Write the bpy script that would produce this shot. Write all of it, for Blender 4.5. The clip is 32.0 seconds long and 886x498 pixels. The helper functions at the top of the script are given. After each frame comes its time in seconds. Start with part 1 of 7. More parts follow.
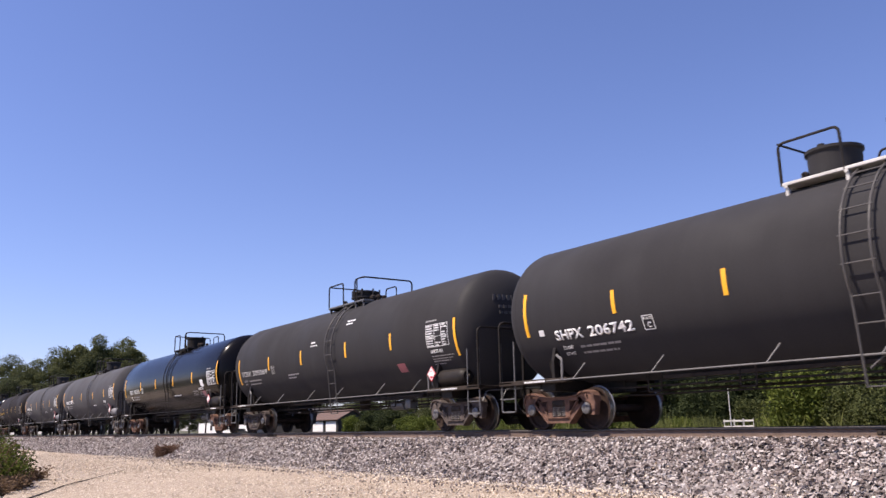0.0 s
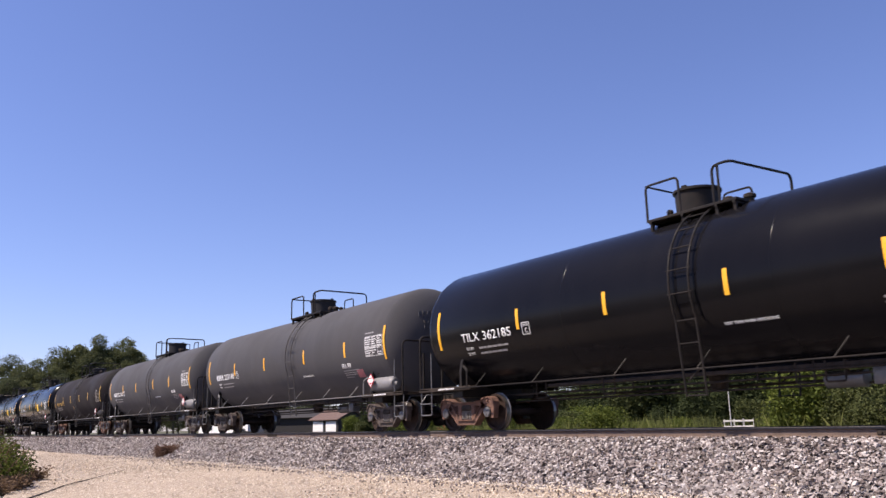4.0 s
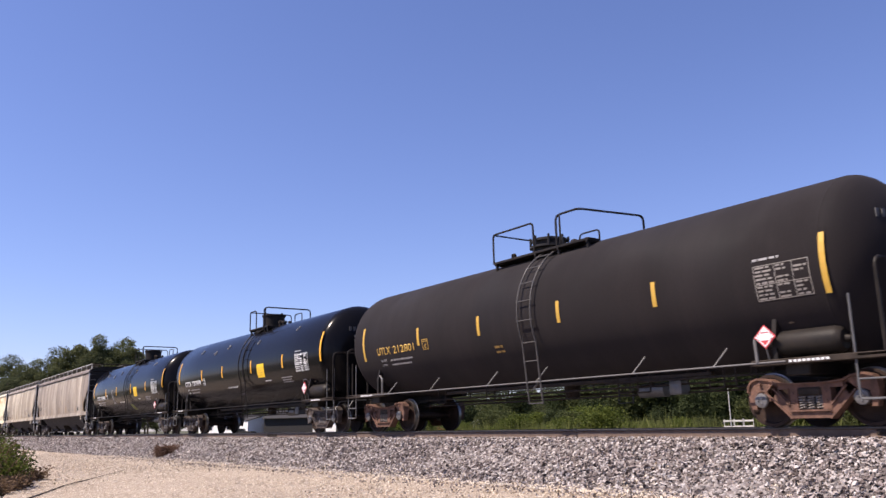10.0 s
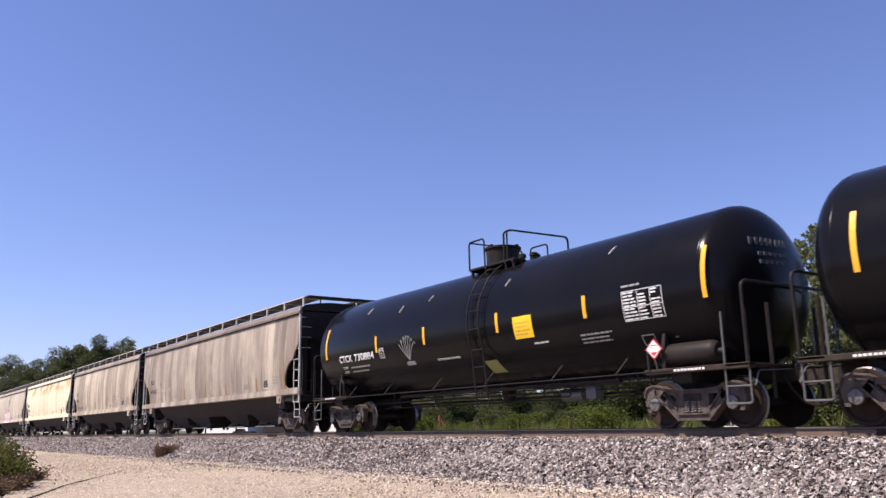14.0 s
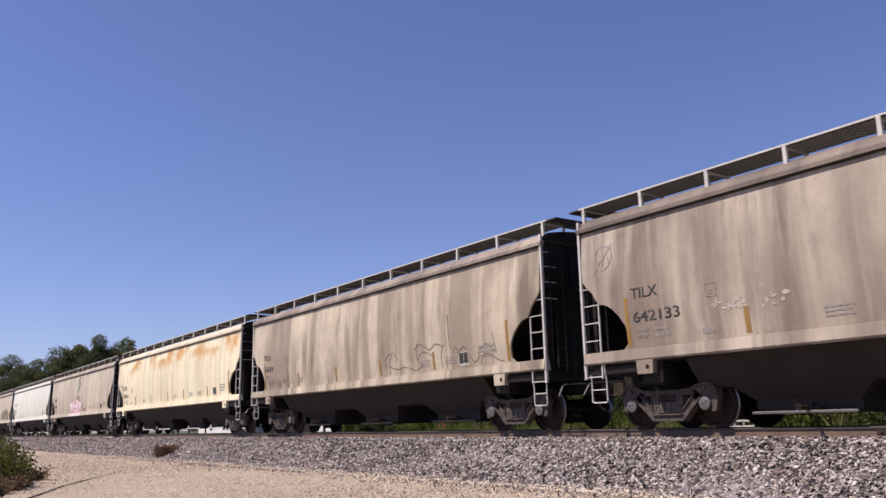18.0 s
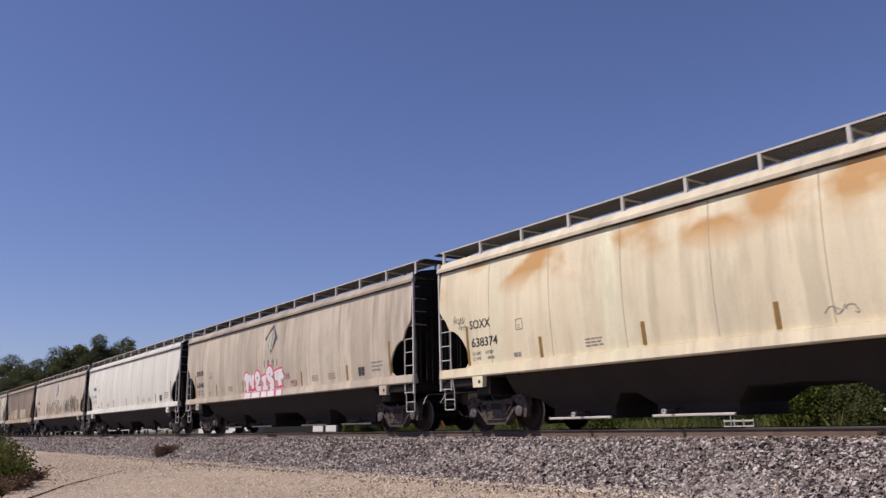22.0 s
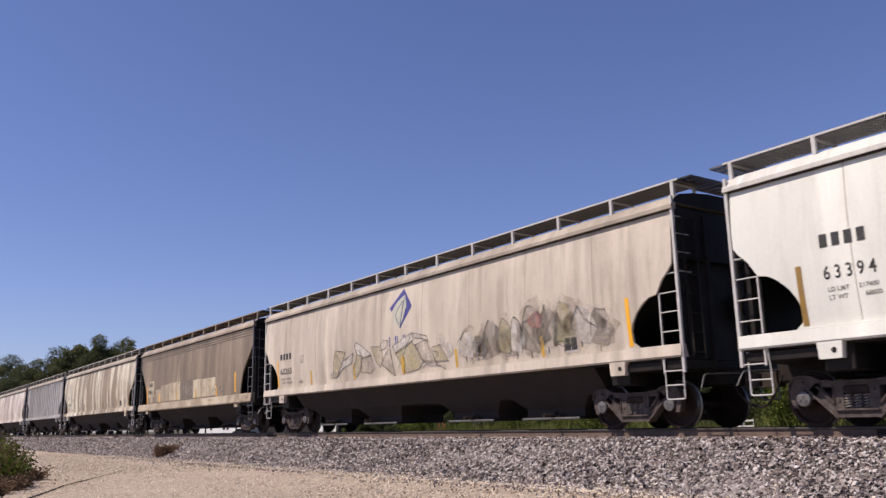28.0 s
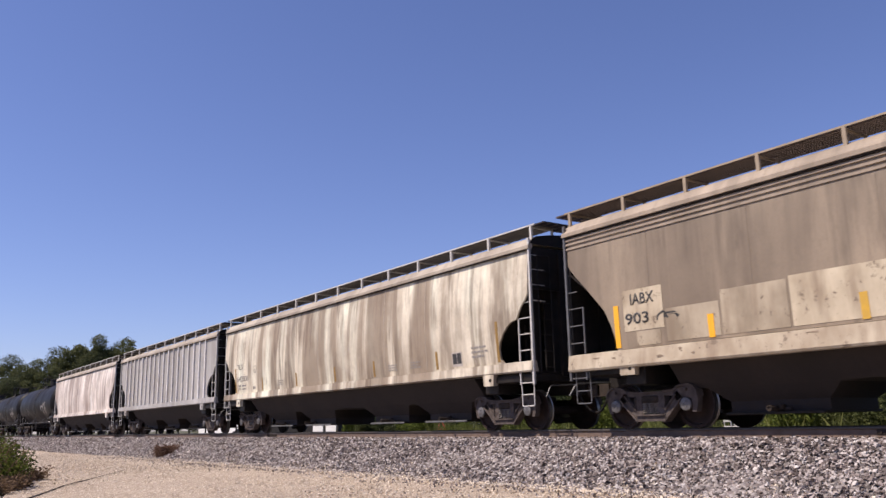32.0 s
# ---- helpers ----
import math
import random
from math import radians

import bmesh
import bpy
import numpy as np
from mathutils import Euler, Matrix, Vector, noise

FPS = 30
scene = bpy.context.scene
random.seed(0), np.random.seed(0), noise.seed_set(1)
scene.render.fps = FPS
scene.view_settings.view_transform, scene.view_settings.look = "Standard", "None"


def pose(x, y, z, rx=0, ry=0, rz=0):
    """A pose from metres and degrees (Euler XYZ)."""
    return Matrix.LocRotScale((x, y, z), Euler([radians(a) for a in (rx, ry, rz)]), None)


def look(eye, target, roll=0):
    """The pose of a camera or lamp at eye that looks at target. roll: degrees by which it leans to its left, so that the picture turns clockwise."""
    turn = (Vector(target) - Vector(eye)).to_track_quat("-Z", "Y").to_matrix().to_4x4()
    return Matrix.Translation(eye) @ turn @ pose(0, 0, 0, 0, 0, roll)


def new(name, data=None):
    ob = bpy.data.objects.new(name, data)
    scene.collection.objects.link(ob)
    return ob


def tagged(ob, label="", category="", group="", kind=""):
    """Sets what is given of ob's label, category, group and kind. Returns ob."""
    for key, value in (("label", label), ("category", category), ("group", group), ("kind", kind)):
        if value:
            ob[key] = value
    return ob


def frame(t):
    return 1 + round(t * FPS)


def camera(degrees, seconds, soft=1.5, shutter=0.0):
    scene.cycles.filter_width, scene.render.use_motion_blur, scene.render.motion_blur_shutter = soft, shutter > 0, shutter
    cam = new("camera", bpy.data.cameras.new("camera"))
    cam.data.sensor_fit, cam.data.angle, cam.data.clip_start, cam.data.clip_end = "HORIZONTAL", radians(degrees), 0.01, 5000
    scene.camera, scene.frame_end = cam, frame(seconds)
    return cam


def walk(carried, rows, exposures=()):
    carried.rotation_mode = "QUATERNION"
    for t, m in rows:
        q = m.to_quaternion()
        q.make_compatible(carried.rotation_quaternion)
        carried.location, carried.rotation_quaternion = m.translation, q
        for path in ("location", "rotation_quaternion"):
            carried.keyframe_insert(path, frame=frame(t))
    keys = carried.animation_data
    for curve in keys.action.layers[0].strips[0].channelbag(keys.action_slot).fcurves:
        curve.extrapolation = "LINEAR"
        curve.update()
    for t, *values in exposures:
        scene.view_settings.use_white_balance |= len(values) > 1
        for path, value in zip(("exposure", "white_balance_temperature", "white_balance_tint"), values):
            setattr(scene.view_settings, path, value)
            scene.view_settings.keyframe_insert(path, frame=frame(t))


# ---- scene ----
# The camera stands on its tripod beside the line; rail top is z = 0, the track's centre line runs along x at y = TRACK.
TRACK = 13.88
EYE = Vector((0.0, 0.0, 0.163))
YAW, PITCH, LEAN = radians(-54.83), radians(12.19), -1.227
AIM = EYE + 10 * Vector((math.sin(YAW) * math.cos(PITCH), math.cos(YAW) * math.cos(PITCH), math.sin(PITCH)))
cam = camera(57.1, 32.0, soft=1.45, shutter=0.12)
walk(cam, [(0.0, look(EYE, AIM, LEAN)), (32.0, look(EYE, AIM, LEAN))],
     exposures=[(0.0, 0.98, 6650, 18), (13.5, 0.98, 6650, 18), (16.0, 0.78, 6650, 18), (19.0, 0.46, 6650, 18), (21.6, 0.19, 6650, 18), (22.6, 0.21, 6650, 18), (24.0, 0.36, 6650, 18), (25.0, 0.36, 6650, 18), (28.0, 0.44, 6650, 18), (32.0, 0.66, 6650, 18)])


def run(t):
    """How far the train has rolled at t seconds."""
    q = (t - 16) / 16
    return 160 * (0.83687 * q + 0.025943 * q ** 2 / 2 - 0.02336 * q ** 3 / 3 + 0.00082 * q ** 4 / 4)


# ---- light ----
TO_SUN = Vector((-0.21, -0.53, 0.82)).normalized()
world = bpy.data.worlds.new("sky")
scene.world = world
world.use_nodes = True
wn = world.node_tree.nodes
sky = wn.new("ShaderNodeTexSky")
sky.sky_type = "NISHITA"
sky.sun_disc = False
sky.sun_elevation = math.asin(TO_SUN.z)
sky.sun_rotation = math.atan2(TO_SUN.x, TO_SUN.y) % (2 * math.pi)
sky.altitude, sky.air_density, sky.dust_density, sky.ozone_density = 100, 1.0, 0.35, 2.5
haze = wn.new("ShaderNodeMix")
haze.data_type, haze.blend_type = "RGBA", "MULTIPLY"
haze.inputs[0].default_value = 1.0
haze.inputs[7].default_value = (0.97, 0.98, 1.29, 1)
world.node_tree.links.new(sky.outputs[0], haze.inputs[6])
world.node_tree.links.new(haze.outputs[2], wn["Background"].inputs[0])
wn["Background"].inputs[1].default_value = 0.066
sun = new("sun", bpy.data.lights.new("sun", "SUN"))
sun.data.energy, sun.data.angle, sun.data.color = 4.0, radians(0.53), (1.0, 0.925, 0.80)
sun.matrix_world = look((0, 0, 30), Vector((0, 0, 30)) - TO_SUN)


# ---- materials ----
def nodes_of(name):
    m = bpy.data.materials.new(name)
    m.use_nodes = True
    return m, m.node_tree.nodes, m.node_tree.links, m.node_tree.nodes["Principled BSDF"]


def mixer(n, l, a, b, fac, kind="MIX"):
    """Colour mix of a and b (colours or sockets) by fac (socket or number)."""
    mx = n.new("ShaderNodeMix")
    mx.data_type, mx.blend_type = "RGBA", kind
    for socket, v in ((mx.inputs[0], fac), (mx.inputs[6], a), (mx.inputs[7], b)):
        if isinstance(v, (int, float)):
            socket.default_value = v
        elif isinstance(v, tuple):
            socket.default_value = (*v, 1)
        else:
            l.new(v, socket)
    return mx.outputs[2]


def grain(n, l, scale, stretch=(1, 1, 1), detail=4, rough=0.6, lo=0.35, hi=0.65, seed=0.0, space="Object", warp=0.0):
    """A noise pattern in metres, spread to 0..1 between lo and hi."""
    co, mp = n.new("ShaderNodeTexCoord"), n.new("ShaderNodeMapping")
    mp.inputs["Scale"].default_value = stretch
    mp.inputs["Location"].default_value = (seed * 7.3, seed * 3.1, seed * 1.7)
    tx, rg = n.new("ShaderNodeTexNoise"), n.new("ShaderNodeMapRange")
    tx.inputs["Scale"].default_value, tx.inputs["Detail"].default_value, tx.inputs["Roughness"].default_value = scale, detail, rough
    tx.inputs["Distortion"].default_value = warp
    rg.inputs[1].default_value, rg.inputs[2].default_value = lo, hi
    l.new(co.outputs[space], mp.inputs[0])
    l.new(mp.outputs[0], tx.inputs["Vector"])
    l.new(tx.outputs["Fac"], rg.inputs[0])
    return rg.outputs[0]


def relief(n, l, b, height, strength, distance):
    bp = n.new("ShaderNodeBump")
    bp.inputs["Strength"].default_value, bp.inputs["Distance"].default_value = strength, distance
    l.new(height, bp.inputs["Height"])
    l.new(bp.outputs[0], b.inputs["Normal"])


def plain(name, color, rough=0.6, metal=0.0, other=None, scale=4.0, amount=0.6, bump=0.0, seed=1.0, stretch=(1, 1, 1)):
    """A surface with two scales of variation between two colours."""
    m, n, l, b = nodes_of(name)
    other = other or tuple(c * 0.6 for c in color)
    big = grain(n, l, scale, stretch, 3, 0.6, 0.35, 0.7, seed)
    fine = grain(n, l, scale * 9, stretch, 4, 0.7, 0.3, 0.75, seed + 3)
    c = mixer(n, l, color, other, mixer(n, l, (0, 0, 0), (amount,) * 3, big))
    c = mixer(n, l, c, tuple(v * 0.75 for v in other), mixer(n, l, (0, 0, 0), (amount * 0.6,) * 3, fine))
    l.new(c, b.inputs["Base Color"])
    b.inputs["Roughness"].default_value, b.inputs["Metallic"].default_value = rough, metal
    if bump:
        relief(n, l, b, fine, bump, 0.02)
    return m


def tank_paint(name, color, dust, rough, seed, amount=0.5, shine=0.5):
    """Black or grey tank paint with road dust in vertical runs and a few ring-shaped stains."""
    m, n, l, b = nodes_of(name)
    streak = grain(n, l, 1.6, (1.0, 0.12, 0.12), 5, 0.65, 0.4, 0.75, seed)
    cloud = grain(n, l, 0.45, (1, 1, 1), 3, 0.5, 0.35, 0.7, seed + 5)
    fine = grain(n, l, 26, (1, 1, 1), 3, 0.7, 0.3, 0.7, seed + 2)
    c = mixer(n, l, color, dust, mixer(n, l, (0, 0, 0), (amount,) * 3, streak))
    c = mixer(n, l, c, tuple(0.6 * x + 0.4 * y for x, y in zip(color, dust)), mixer(n, l, (0, 0, 0), (0.6,) * 3, cloud))
    c = mixer(n, l, c, tuple(v * 0.8 for v in color), mixer(n, l, (0, 0, 0), (0.4,) * 3, fine))
    l.new(c, b.inputs["Base Color"])
    b.inputs["Specular IOR Level"].default_value = shine
    b.inputs["Diffuse Roughness"].default_value = 0.0 if rough < 0.3 else 1.0
    r = mixer(n, l, (rough,) * 3, (min(1, rough * 1.5),) * 3, cloud)
    l.new(r, b.inputs["Roughness"])
    relief(n, l, b, cloud, 0.04, 0.015)
    return m


def hopper_paint(name, color, dirt, amount, seed, rust=0.0, rust_color=(0.52, 0.29, 0.10)):
    """Faded hopper paint: broad uneven dirt bands, broken runs, cloudy grime, rust blooms; the thin sheets are slightly wavy."""
    m, n, l, b = nodes_of(name)
    wide = grain(n, l, 0.85, (1.0, 0.05, 0.10), 4, 0.55, 0.45, 0.59, seed, warp=0.5)
    mid = grain(n, l, 2.6, (1.0, 0.04, 0.13), 4, 0.6, 0.47, 0.61, seed + 1, warp=0.4)
    thin = grain(n, l, 7.0, (1.0, 0.03, 0.08), 2, 0.5, 0.52, 0.74, seed + 5, warp=0.3)
    pale = grain(n, l, 1.3, (1.0, 0.05, 0.12), 3, 0.5, 0.50, 0.68, seed + 7, warp=0.4)
    patchy = grain(n, l, 0.5, (1, 1, 0.8), 3, 0.6, 0.36, 0.58, seed + 3)
    cloud = grain(n, l, 0.6, (1, 1, 1), 4, 0.65, 0.38, 0.7, seed + 2)
    smut = grain(n, l, 3.2, (1, 1, 0.6), 5, 0.75, 0.52, 0.76, seed + 9)
    fine = grain(n, l, 18, (1, 1, 1), 4, 0.75, 0.45, 0.75, seed + 4)
    dirtier = tuple(v * 0.55 for v in dirt)
    lighter = tuple(min(0.82, v * 1.18) for v in color)
    c = mixer(n, l, color, lighter, pale)
    c = mixer(n, l, c, dirt, mixer(n, l, (0, 0, 0), (amount * 0.85,) * 3, wide))
    c = mixer(n, l, c, dirtier, mixer(n, l, (0, 0, 0), mixer(n, l, (0, 0, 0), (amount * 0.75,) * 3, patchy), mid))
    c = mixer(n, l, c, dirtier, mixer(n, l, (0, 0, 0), mixer(n, l, (0, 0, 0), (amount * 0.4,) * 3, patchy), thin))
    c = mixer(n, l, c, dirt, mixer(n, l, (0, 0, 0), (amount * 0.55,) * 3, cloud))
    c = mixer(n, l, c, dirtier, mixer(n, l, (0, 0, 0), (amount * 0.35,) * 3, smut))
    if rust:
        blot = grain(n, l, 0.7, (1.0, 0.3, 1.5), 3, 0.45, 0.48, 0.62, seed + 6)
        co, sp, rg = n.new("ShaderNodeTexCoord"), n.new("ShaderNodeSeparateXYZ"), n.new("ShaderNodeMapRange")
        l.new(co.outputs["Object"], sp.inputs[0])
        l.new(sp.outputs["Z"], rg.inputs[0])
        rg.inputs[1].default_value, rg.inputs[2].default_value = 3.1, 3.65
        c = mixer(n, l, c, rust_color, mixer(n, l, (0, 0, 0), mixer(n, l, (0, 0, 0), (rust,) * 3, rg.outputs[0]), blot))
    c = mixer(n, l, c, dirtier, mixer(n, l, (0, 0, 0), (0.14,) * 3, fine))
    l.new(c, b.inputs["Base Color"])
    b.inputs["Roughness"].default_value = 0.62
    wavy = grain(n, l, 0.8, (1.0, 0.1, 0.25), 2, 0.4, 0.2, 0.8, seed + 8)
    relief(n, l, b, wavy, 0.5, 0.06)
    return m


def spray(name, color, other, seed, scale=2.2, lo=0.36, hi=0.62, most=0.85):
    """Thin, worn spray paint that lets the paint below show through in patches."""
    m, n, l, b = nodes_of(name)
    c = mixer(n, l, color, other, grain(n, l, 3.0, (1, 1, 0.7), 4, 0.65, 0.35, 0.65, seed))
    l.new(c, b.inputs["Base Color"])
    b.inputs["Roughness"].default_value = 0.65
    thin = n.new("ShaderNodeMath")
    thin.operation, thin.inputs[1].default_value = "MULTIPLY", most
    l.new(grain(n, l, scale, (1, 1, 0.7), 6, 0.7, lo, hi, seed + 3), thin.inputs[0])
    l.new(thin.outputs[0], b.inputs["Alpha"])
    return m


def worn_patch(name, color, other, seed):
    """Old patch paint: broad weathering, flaked chips and rusty specks."""
    m, n, l, b = nodes_of(name)
    broad = grain(n, l, 1.3, (1, 1, 0.6), 4, 0.6, 0.36, 0.66, seed)
    chips = grain(n, l, 4.0, (1.0, 1, 0.7), 6, 0.75, 0.60, 0.64, seed + 1)
    specks = grain(n, l, 11, (1, 1, 1), 4, 0.7, 0.64, 0.70, seed + 2)
    drip = grain(n, l, 3.0, (1.0, 0.05, 0.15), 3, 0.6, 0.55, 0.72, seed + 3)
    c = mixer(n, l, color, other, broad)
    c = mixer(n, l, c, (0.16, 0.10, 0.06), mixer(n, l, (0, 0, 0), (0.5,) * 3, drip))
    c = mixer(n, l, c, (0.13, 0.092, 0.062), mixer(n, l, (0, 0, 0), (0.8,) * 3, chips))
    c = mixer(n, l, c, (0.10, 0.065, 0.045), mixer(n, l, (0, 0, 0), (0.8,) * 3, specks))
    l.new(c, b.inputs["Base Color"])
    b.inputs["Roughness"].default_value = 0.65
    relief(n, l, b, broad, 0.2, 0.03)
    return m


def leafy(name, color, other, seed):
    m, n, l, b = nodes_of(name)
    g = n.new("ShaderNodeNewGeometry")
    big = grain(n, l, 0.7, (1, 1, 1), 3, 0.6, 0.3, 0.7, seed)
    c = mixer(n, l, color, other, g.outputs["Random Per Island"])
    c = mixer(n, l, c, tuple(v * 0.6 for v in color), mixer(n, l, (0, 0, 0), (0.6,) * 3, big))
    l.new(c, b.inputs["Base Color"])
    b.inputs["Roughness"].default_value = 0.8
    b.inputs["Specular IOR Level"].default_value = 0.15
    tr = n.new("ShaderNodeBsdfTranslucent")
    l.new(c, tr.inputs["Color"])
    mx = n.new("ShaderNodeMixShader")
    mx.inputs[0].default_value = 0.3
    l.new(b.outputs[0], mx.inputs[1])
    l.new(tr.outputs[0], mx.inputs[2])
    l.new(mx.outputs[0], n["Material Output"].inputs[0])
    return m


def stony(name, light, mid, dark, rough=0.85):
    """Loose stones: each stone its own shade, with fine grain."""
    m, n, l, b = nodes_of(name)
    g, rp = n.new("ShaderNodeNewGeometry"), n.new("ShaderNodeValToRGB")
    e = rp.color_ramp.elements
    e[0].color, e[1].color = (*dark, 1), (*light, 1)
    e.new(0.45).color = (*mid, 1)
    l.new(g.outputs["Random Per Island"], rp.inputs[0])
    fine = grain(n, l, 60, (1, 1, 1), 4, 0.7, 0.3, 0.75, 2.0)
    l.new(mixer(n, l, rp.outputs[0], dark, mixer(n, l, (0, 0, 0), (0.5,) * 3, fine)), b.inputs["Base Color"])
    b.inputs["Roughness"].default_value = rough
    return m


def gravel_bed(name, light, mid, dark, size, bump):
    """A bed of small stones: cells of their own shades, raised, over wide stains."""
    m, n, l, b = nodes_of(name)
    co, vo, vd = n.new("ShaderNodeTexCoord"), n.new("ShaderNodeTexVoronoi"), n.new("ShaderNodeTexVoronoi")
    for v in (vo, vd):
        v.inputs["Scale"].default_value = 1 / size
        l.new(co.outputs["Object"], v.inputs["Vector"])
    sp, rp = n.new("ShaderNodeSeparateColor"), n.new("ShaderNodeValToRGB")
    l.new(vo.outputs["Color"], sp.inputs[0])
    e = rp.color_ramp.elements
    e[0].color, e[1].color = (*dark, 1), (*light, 1)
    e.new(0.5).color = (*mid, 1)
    l.new(sp.outputs[0], rp.inputs[0])
    stain = grain(n, l, 0.5, (1, 1, 1), 5, 0.65, 0.35, 0.7, 4.0)
    c = mixer(n, l, rp.outputs[0], dark, mixer(n, l, (0, 0, 0), (0.35,) * 3, stain))
    l.new(c, b.inputs["Base Color"])
    b.inputs["Roughness"].default_value = 0.9
    inv = n.new("ShaderNodeMath")
    inv.operation, inv.inputs[0].default_value = "SUBTRACT", 1.0
    l.new(vd.outputs["Distance"], inv.inputs[1])
    relief(n, l, b, inv.outputs[0], bump, size)
    return m


M_GREY = tank_paint("grey_tank_paint", (0.072, 0.069, 0.073), (0.108, 0.103, 0.108), 0.62, 1.0, shine=0.28)
M_DARK = tank_paint("charcoal_tank_paint", (0.0370, 0.0350, 0.0370), (0.0580, 0.0545, 0.0565), 0.64, 2.0, shine=0.18)
M_BROWNISH = tank_paint("dusty_brown_black_tank_paint", (0.0250, 0.0212, 0.0220), (0.0430, 0.0345, 0.0345), 0.66, 3.0, 0.7, shine=0.12)
M_GLOSS = tank_paint("glossy_black_tank_paint", (0.0055, 0.0053, 0.0066), (0.0115, 0.0107, 0.0120), 0.16, 4.0, 0.4, shine=0.11)
M_DULLBLACK = tank_paint("dull_black_tank_paint", (0.0113, 0.0095, 0.0104), (0.0309, 0.0256, 0.0250), 0.45, 5.0, shine=0.15)
# black steel; on the hopper ends it stands in for their shade
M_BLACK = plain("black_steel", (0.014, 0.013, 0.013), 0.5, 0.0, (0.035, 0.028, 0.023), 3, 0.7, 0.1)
M_IRON = plain("dark_dusty_iron", (0.023, 0.019, 0.017), 0.7, 0.0, (0.061, 0.046, 0.036), 5, 0.8, 0.15)
M_CAST = plain("dusty_cast_steel", (0.128, 0.104, 0.094), 0.75, 0.0, (0.046, 0.036, 0.032), 6, 0.75, 0.25)
M_CASTRUST = plain("rusty_cast_steel", (0.215, 0.118, 0.086), 0.8, 0.0, (0.072, 0.046, 0.036), 6, 0.75, 0.25)
M_WHEEL = plain("brown_wheel_steel", (0.050, 0.031, 0.024), 0.7, 0.0, (0.019, 0.014, 0.012), 7, 0.7, 0.1)
M_TREAD = plain("worn_tread_steel", (0.26, 0.245, 0.23), 0.35, 0.8, (0.12, 0.11, 0.10), 20, 0.4)
M_RAILPIPE = plain("grey_dusty_pipe_paint", (0.15, 0.145, 0.145), 0.6, 0.0, (0.10, 0.094, 0.09), 5, 0.6)
M_LADDER = plain("dusty_black_ladder_paint", (0.045, 0.042, 0.042), 0.6, 0.0, (0.085, 0.076, 0.07), 5, 0.7)
M_GRATE = plain("dark_dusty_grating", (0.062, 0.056, 0.053), 0.7, 0.0, (0.11, 0.092, 0.08), 4, 0.6)
M_CAP = plain("grey_bearing_cap", (0.17, 0.165, 0.165), 0.5, 0.2, (0.076, 0.068, 0.065), 14, 0.7)
M_PIPE = plain("grey_worn_steel", (0.167, 0.167, 0.167), 0.5, 0.4, (0.084, 0.076, 0.072), 5, 0.6)
M_PALE = plain("pale_painted_steel", (0.58, 0.565, 0.54), 0.55, 0.0, (0.36, 0.34, 0.31), 4, 0.6)
M_NOTICE = plain("yellow_notice_sheet", (0.88, 0.56, 0.015), 0.5, 0.0, (0.8, 0.48, 0.015), 12, 0.3)
M_YELLOW = plain("yellow_reflector", (0.85, 0.42, 0.02), 0.4, 0.0, (0.75, 0.34, 0.02), 12, 0.3)
M_OLDYELLOW = plain("dusty_yellow_reflector", (0.310, 0.174, 0.031), 0.6, 0.0, (0.198, 0.124, 0.043), 8, 0.7)
M_WHITE = plain("white_stencil_paint", (0.75, 0.75, 0.75), 0.5, 0.0, (0.6, 0.6, 0.6), 10, 0.3)
M_FADED = plain("faded_white_stencil_paint", (0.34, 0.33, 0.33), 0.6, 0.0, (0.2, 0.19, 0.19), 10, 0.5)
M_GOLD = plain("faded_gold_stencil_paint", (0.55, 0.33, 0.05), 0.55, 0.0, (0.4, 0.24, 0.05), 10, 0.5)
M_BLACKINK = plain("black_stencil_paint", (0.02, 0.02, 0.02), 0.6, 0.0, (0.06, 0.055, 0.05), 10, 0.5)
M_GREYINK = plain("faded_grey_stencil_paint", (0.22, 0.20, 0.185), 0.7, 0.0, (0.34, 0.31, 0.275), 10, 0.5)
M_RED = plain("red_placard", (0.55, 0.04, 0.05), 0.45, 0.0, (0.4, 0.04, 0.05), 10, 0.4)
M_PINKISH = plain("faded_red_patch", (0.42, 0.12, 0.14), 0.6, 0.0, (0.2, 0.09, 0.1), 10, 0.5)
M_WORNPLATE = plain("worn_grey_patch", (0.13, 0.12, 0.12), 0.6, 0.0, (0.06, 0.055, 0.055), 7, 0.8)
M_RAIL = plain("rusty_rail_steel", (0.165, 0.112, 0.084), 0.75, 0.0, (0.078, 0.052, 0.04), 6, 0.7, 0.1)
M_RAILTOP = plain("worn_shaded_rail_head_steel", (0.075, 0.064, 0.058), 0.5, 0.3, (0.045, 0.038, 0.034), 3, 0.5, 0, 1.0, (0.1, 1, 1))
M_TIE = plain("creosoted_timber", (0.046, 0.034, 0.027), 0.85, 0.0, (0.019, 0.015, 0.013), 3, 0.8, 0.4, 1.0, (0.3, 3, 3))
M_BALLAST = gravel_bed("ballast_bed", (0.395, 0.357, 0.342), (0.190, 0.163, 0.156), (0.046, 0.038, 0.035), 0.06, 1.0)
M_STONES = stony("ballast_stone", (0.62, 0.57, 0.54), (0.26, 0.212, 0.196), (0.076, 0.058, 0.052))
M_ROAD = gravel_bed("limestone_gravel", (0.550, 0.462, 0.362), (0.408, 0.326, 0.248), (0.225, 0.170, 0.124), 0.03, 0.9)
M_PEBBLE = stony("limestone_pebble", (0.840, 0.748, 0.616), (0.655, 0.552, 0.432), (0.460, 0.366, 0.274))
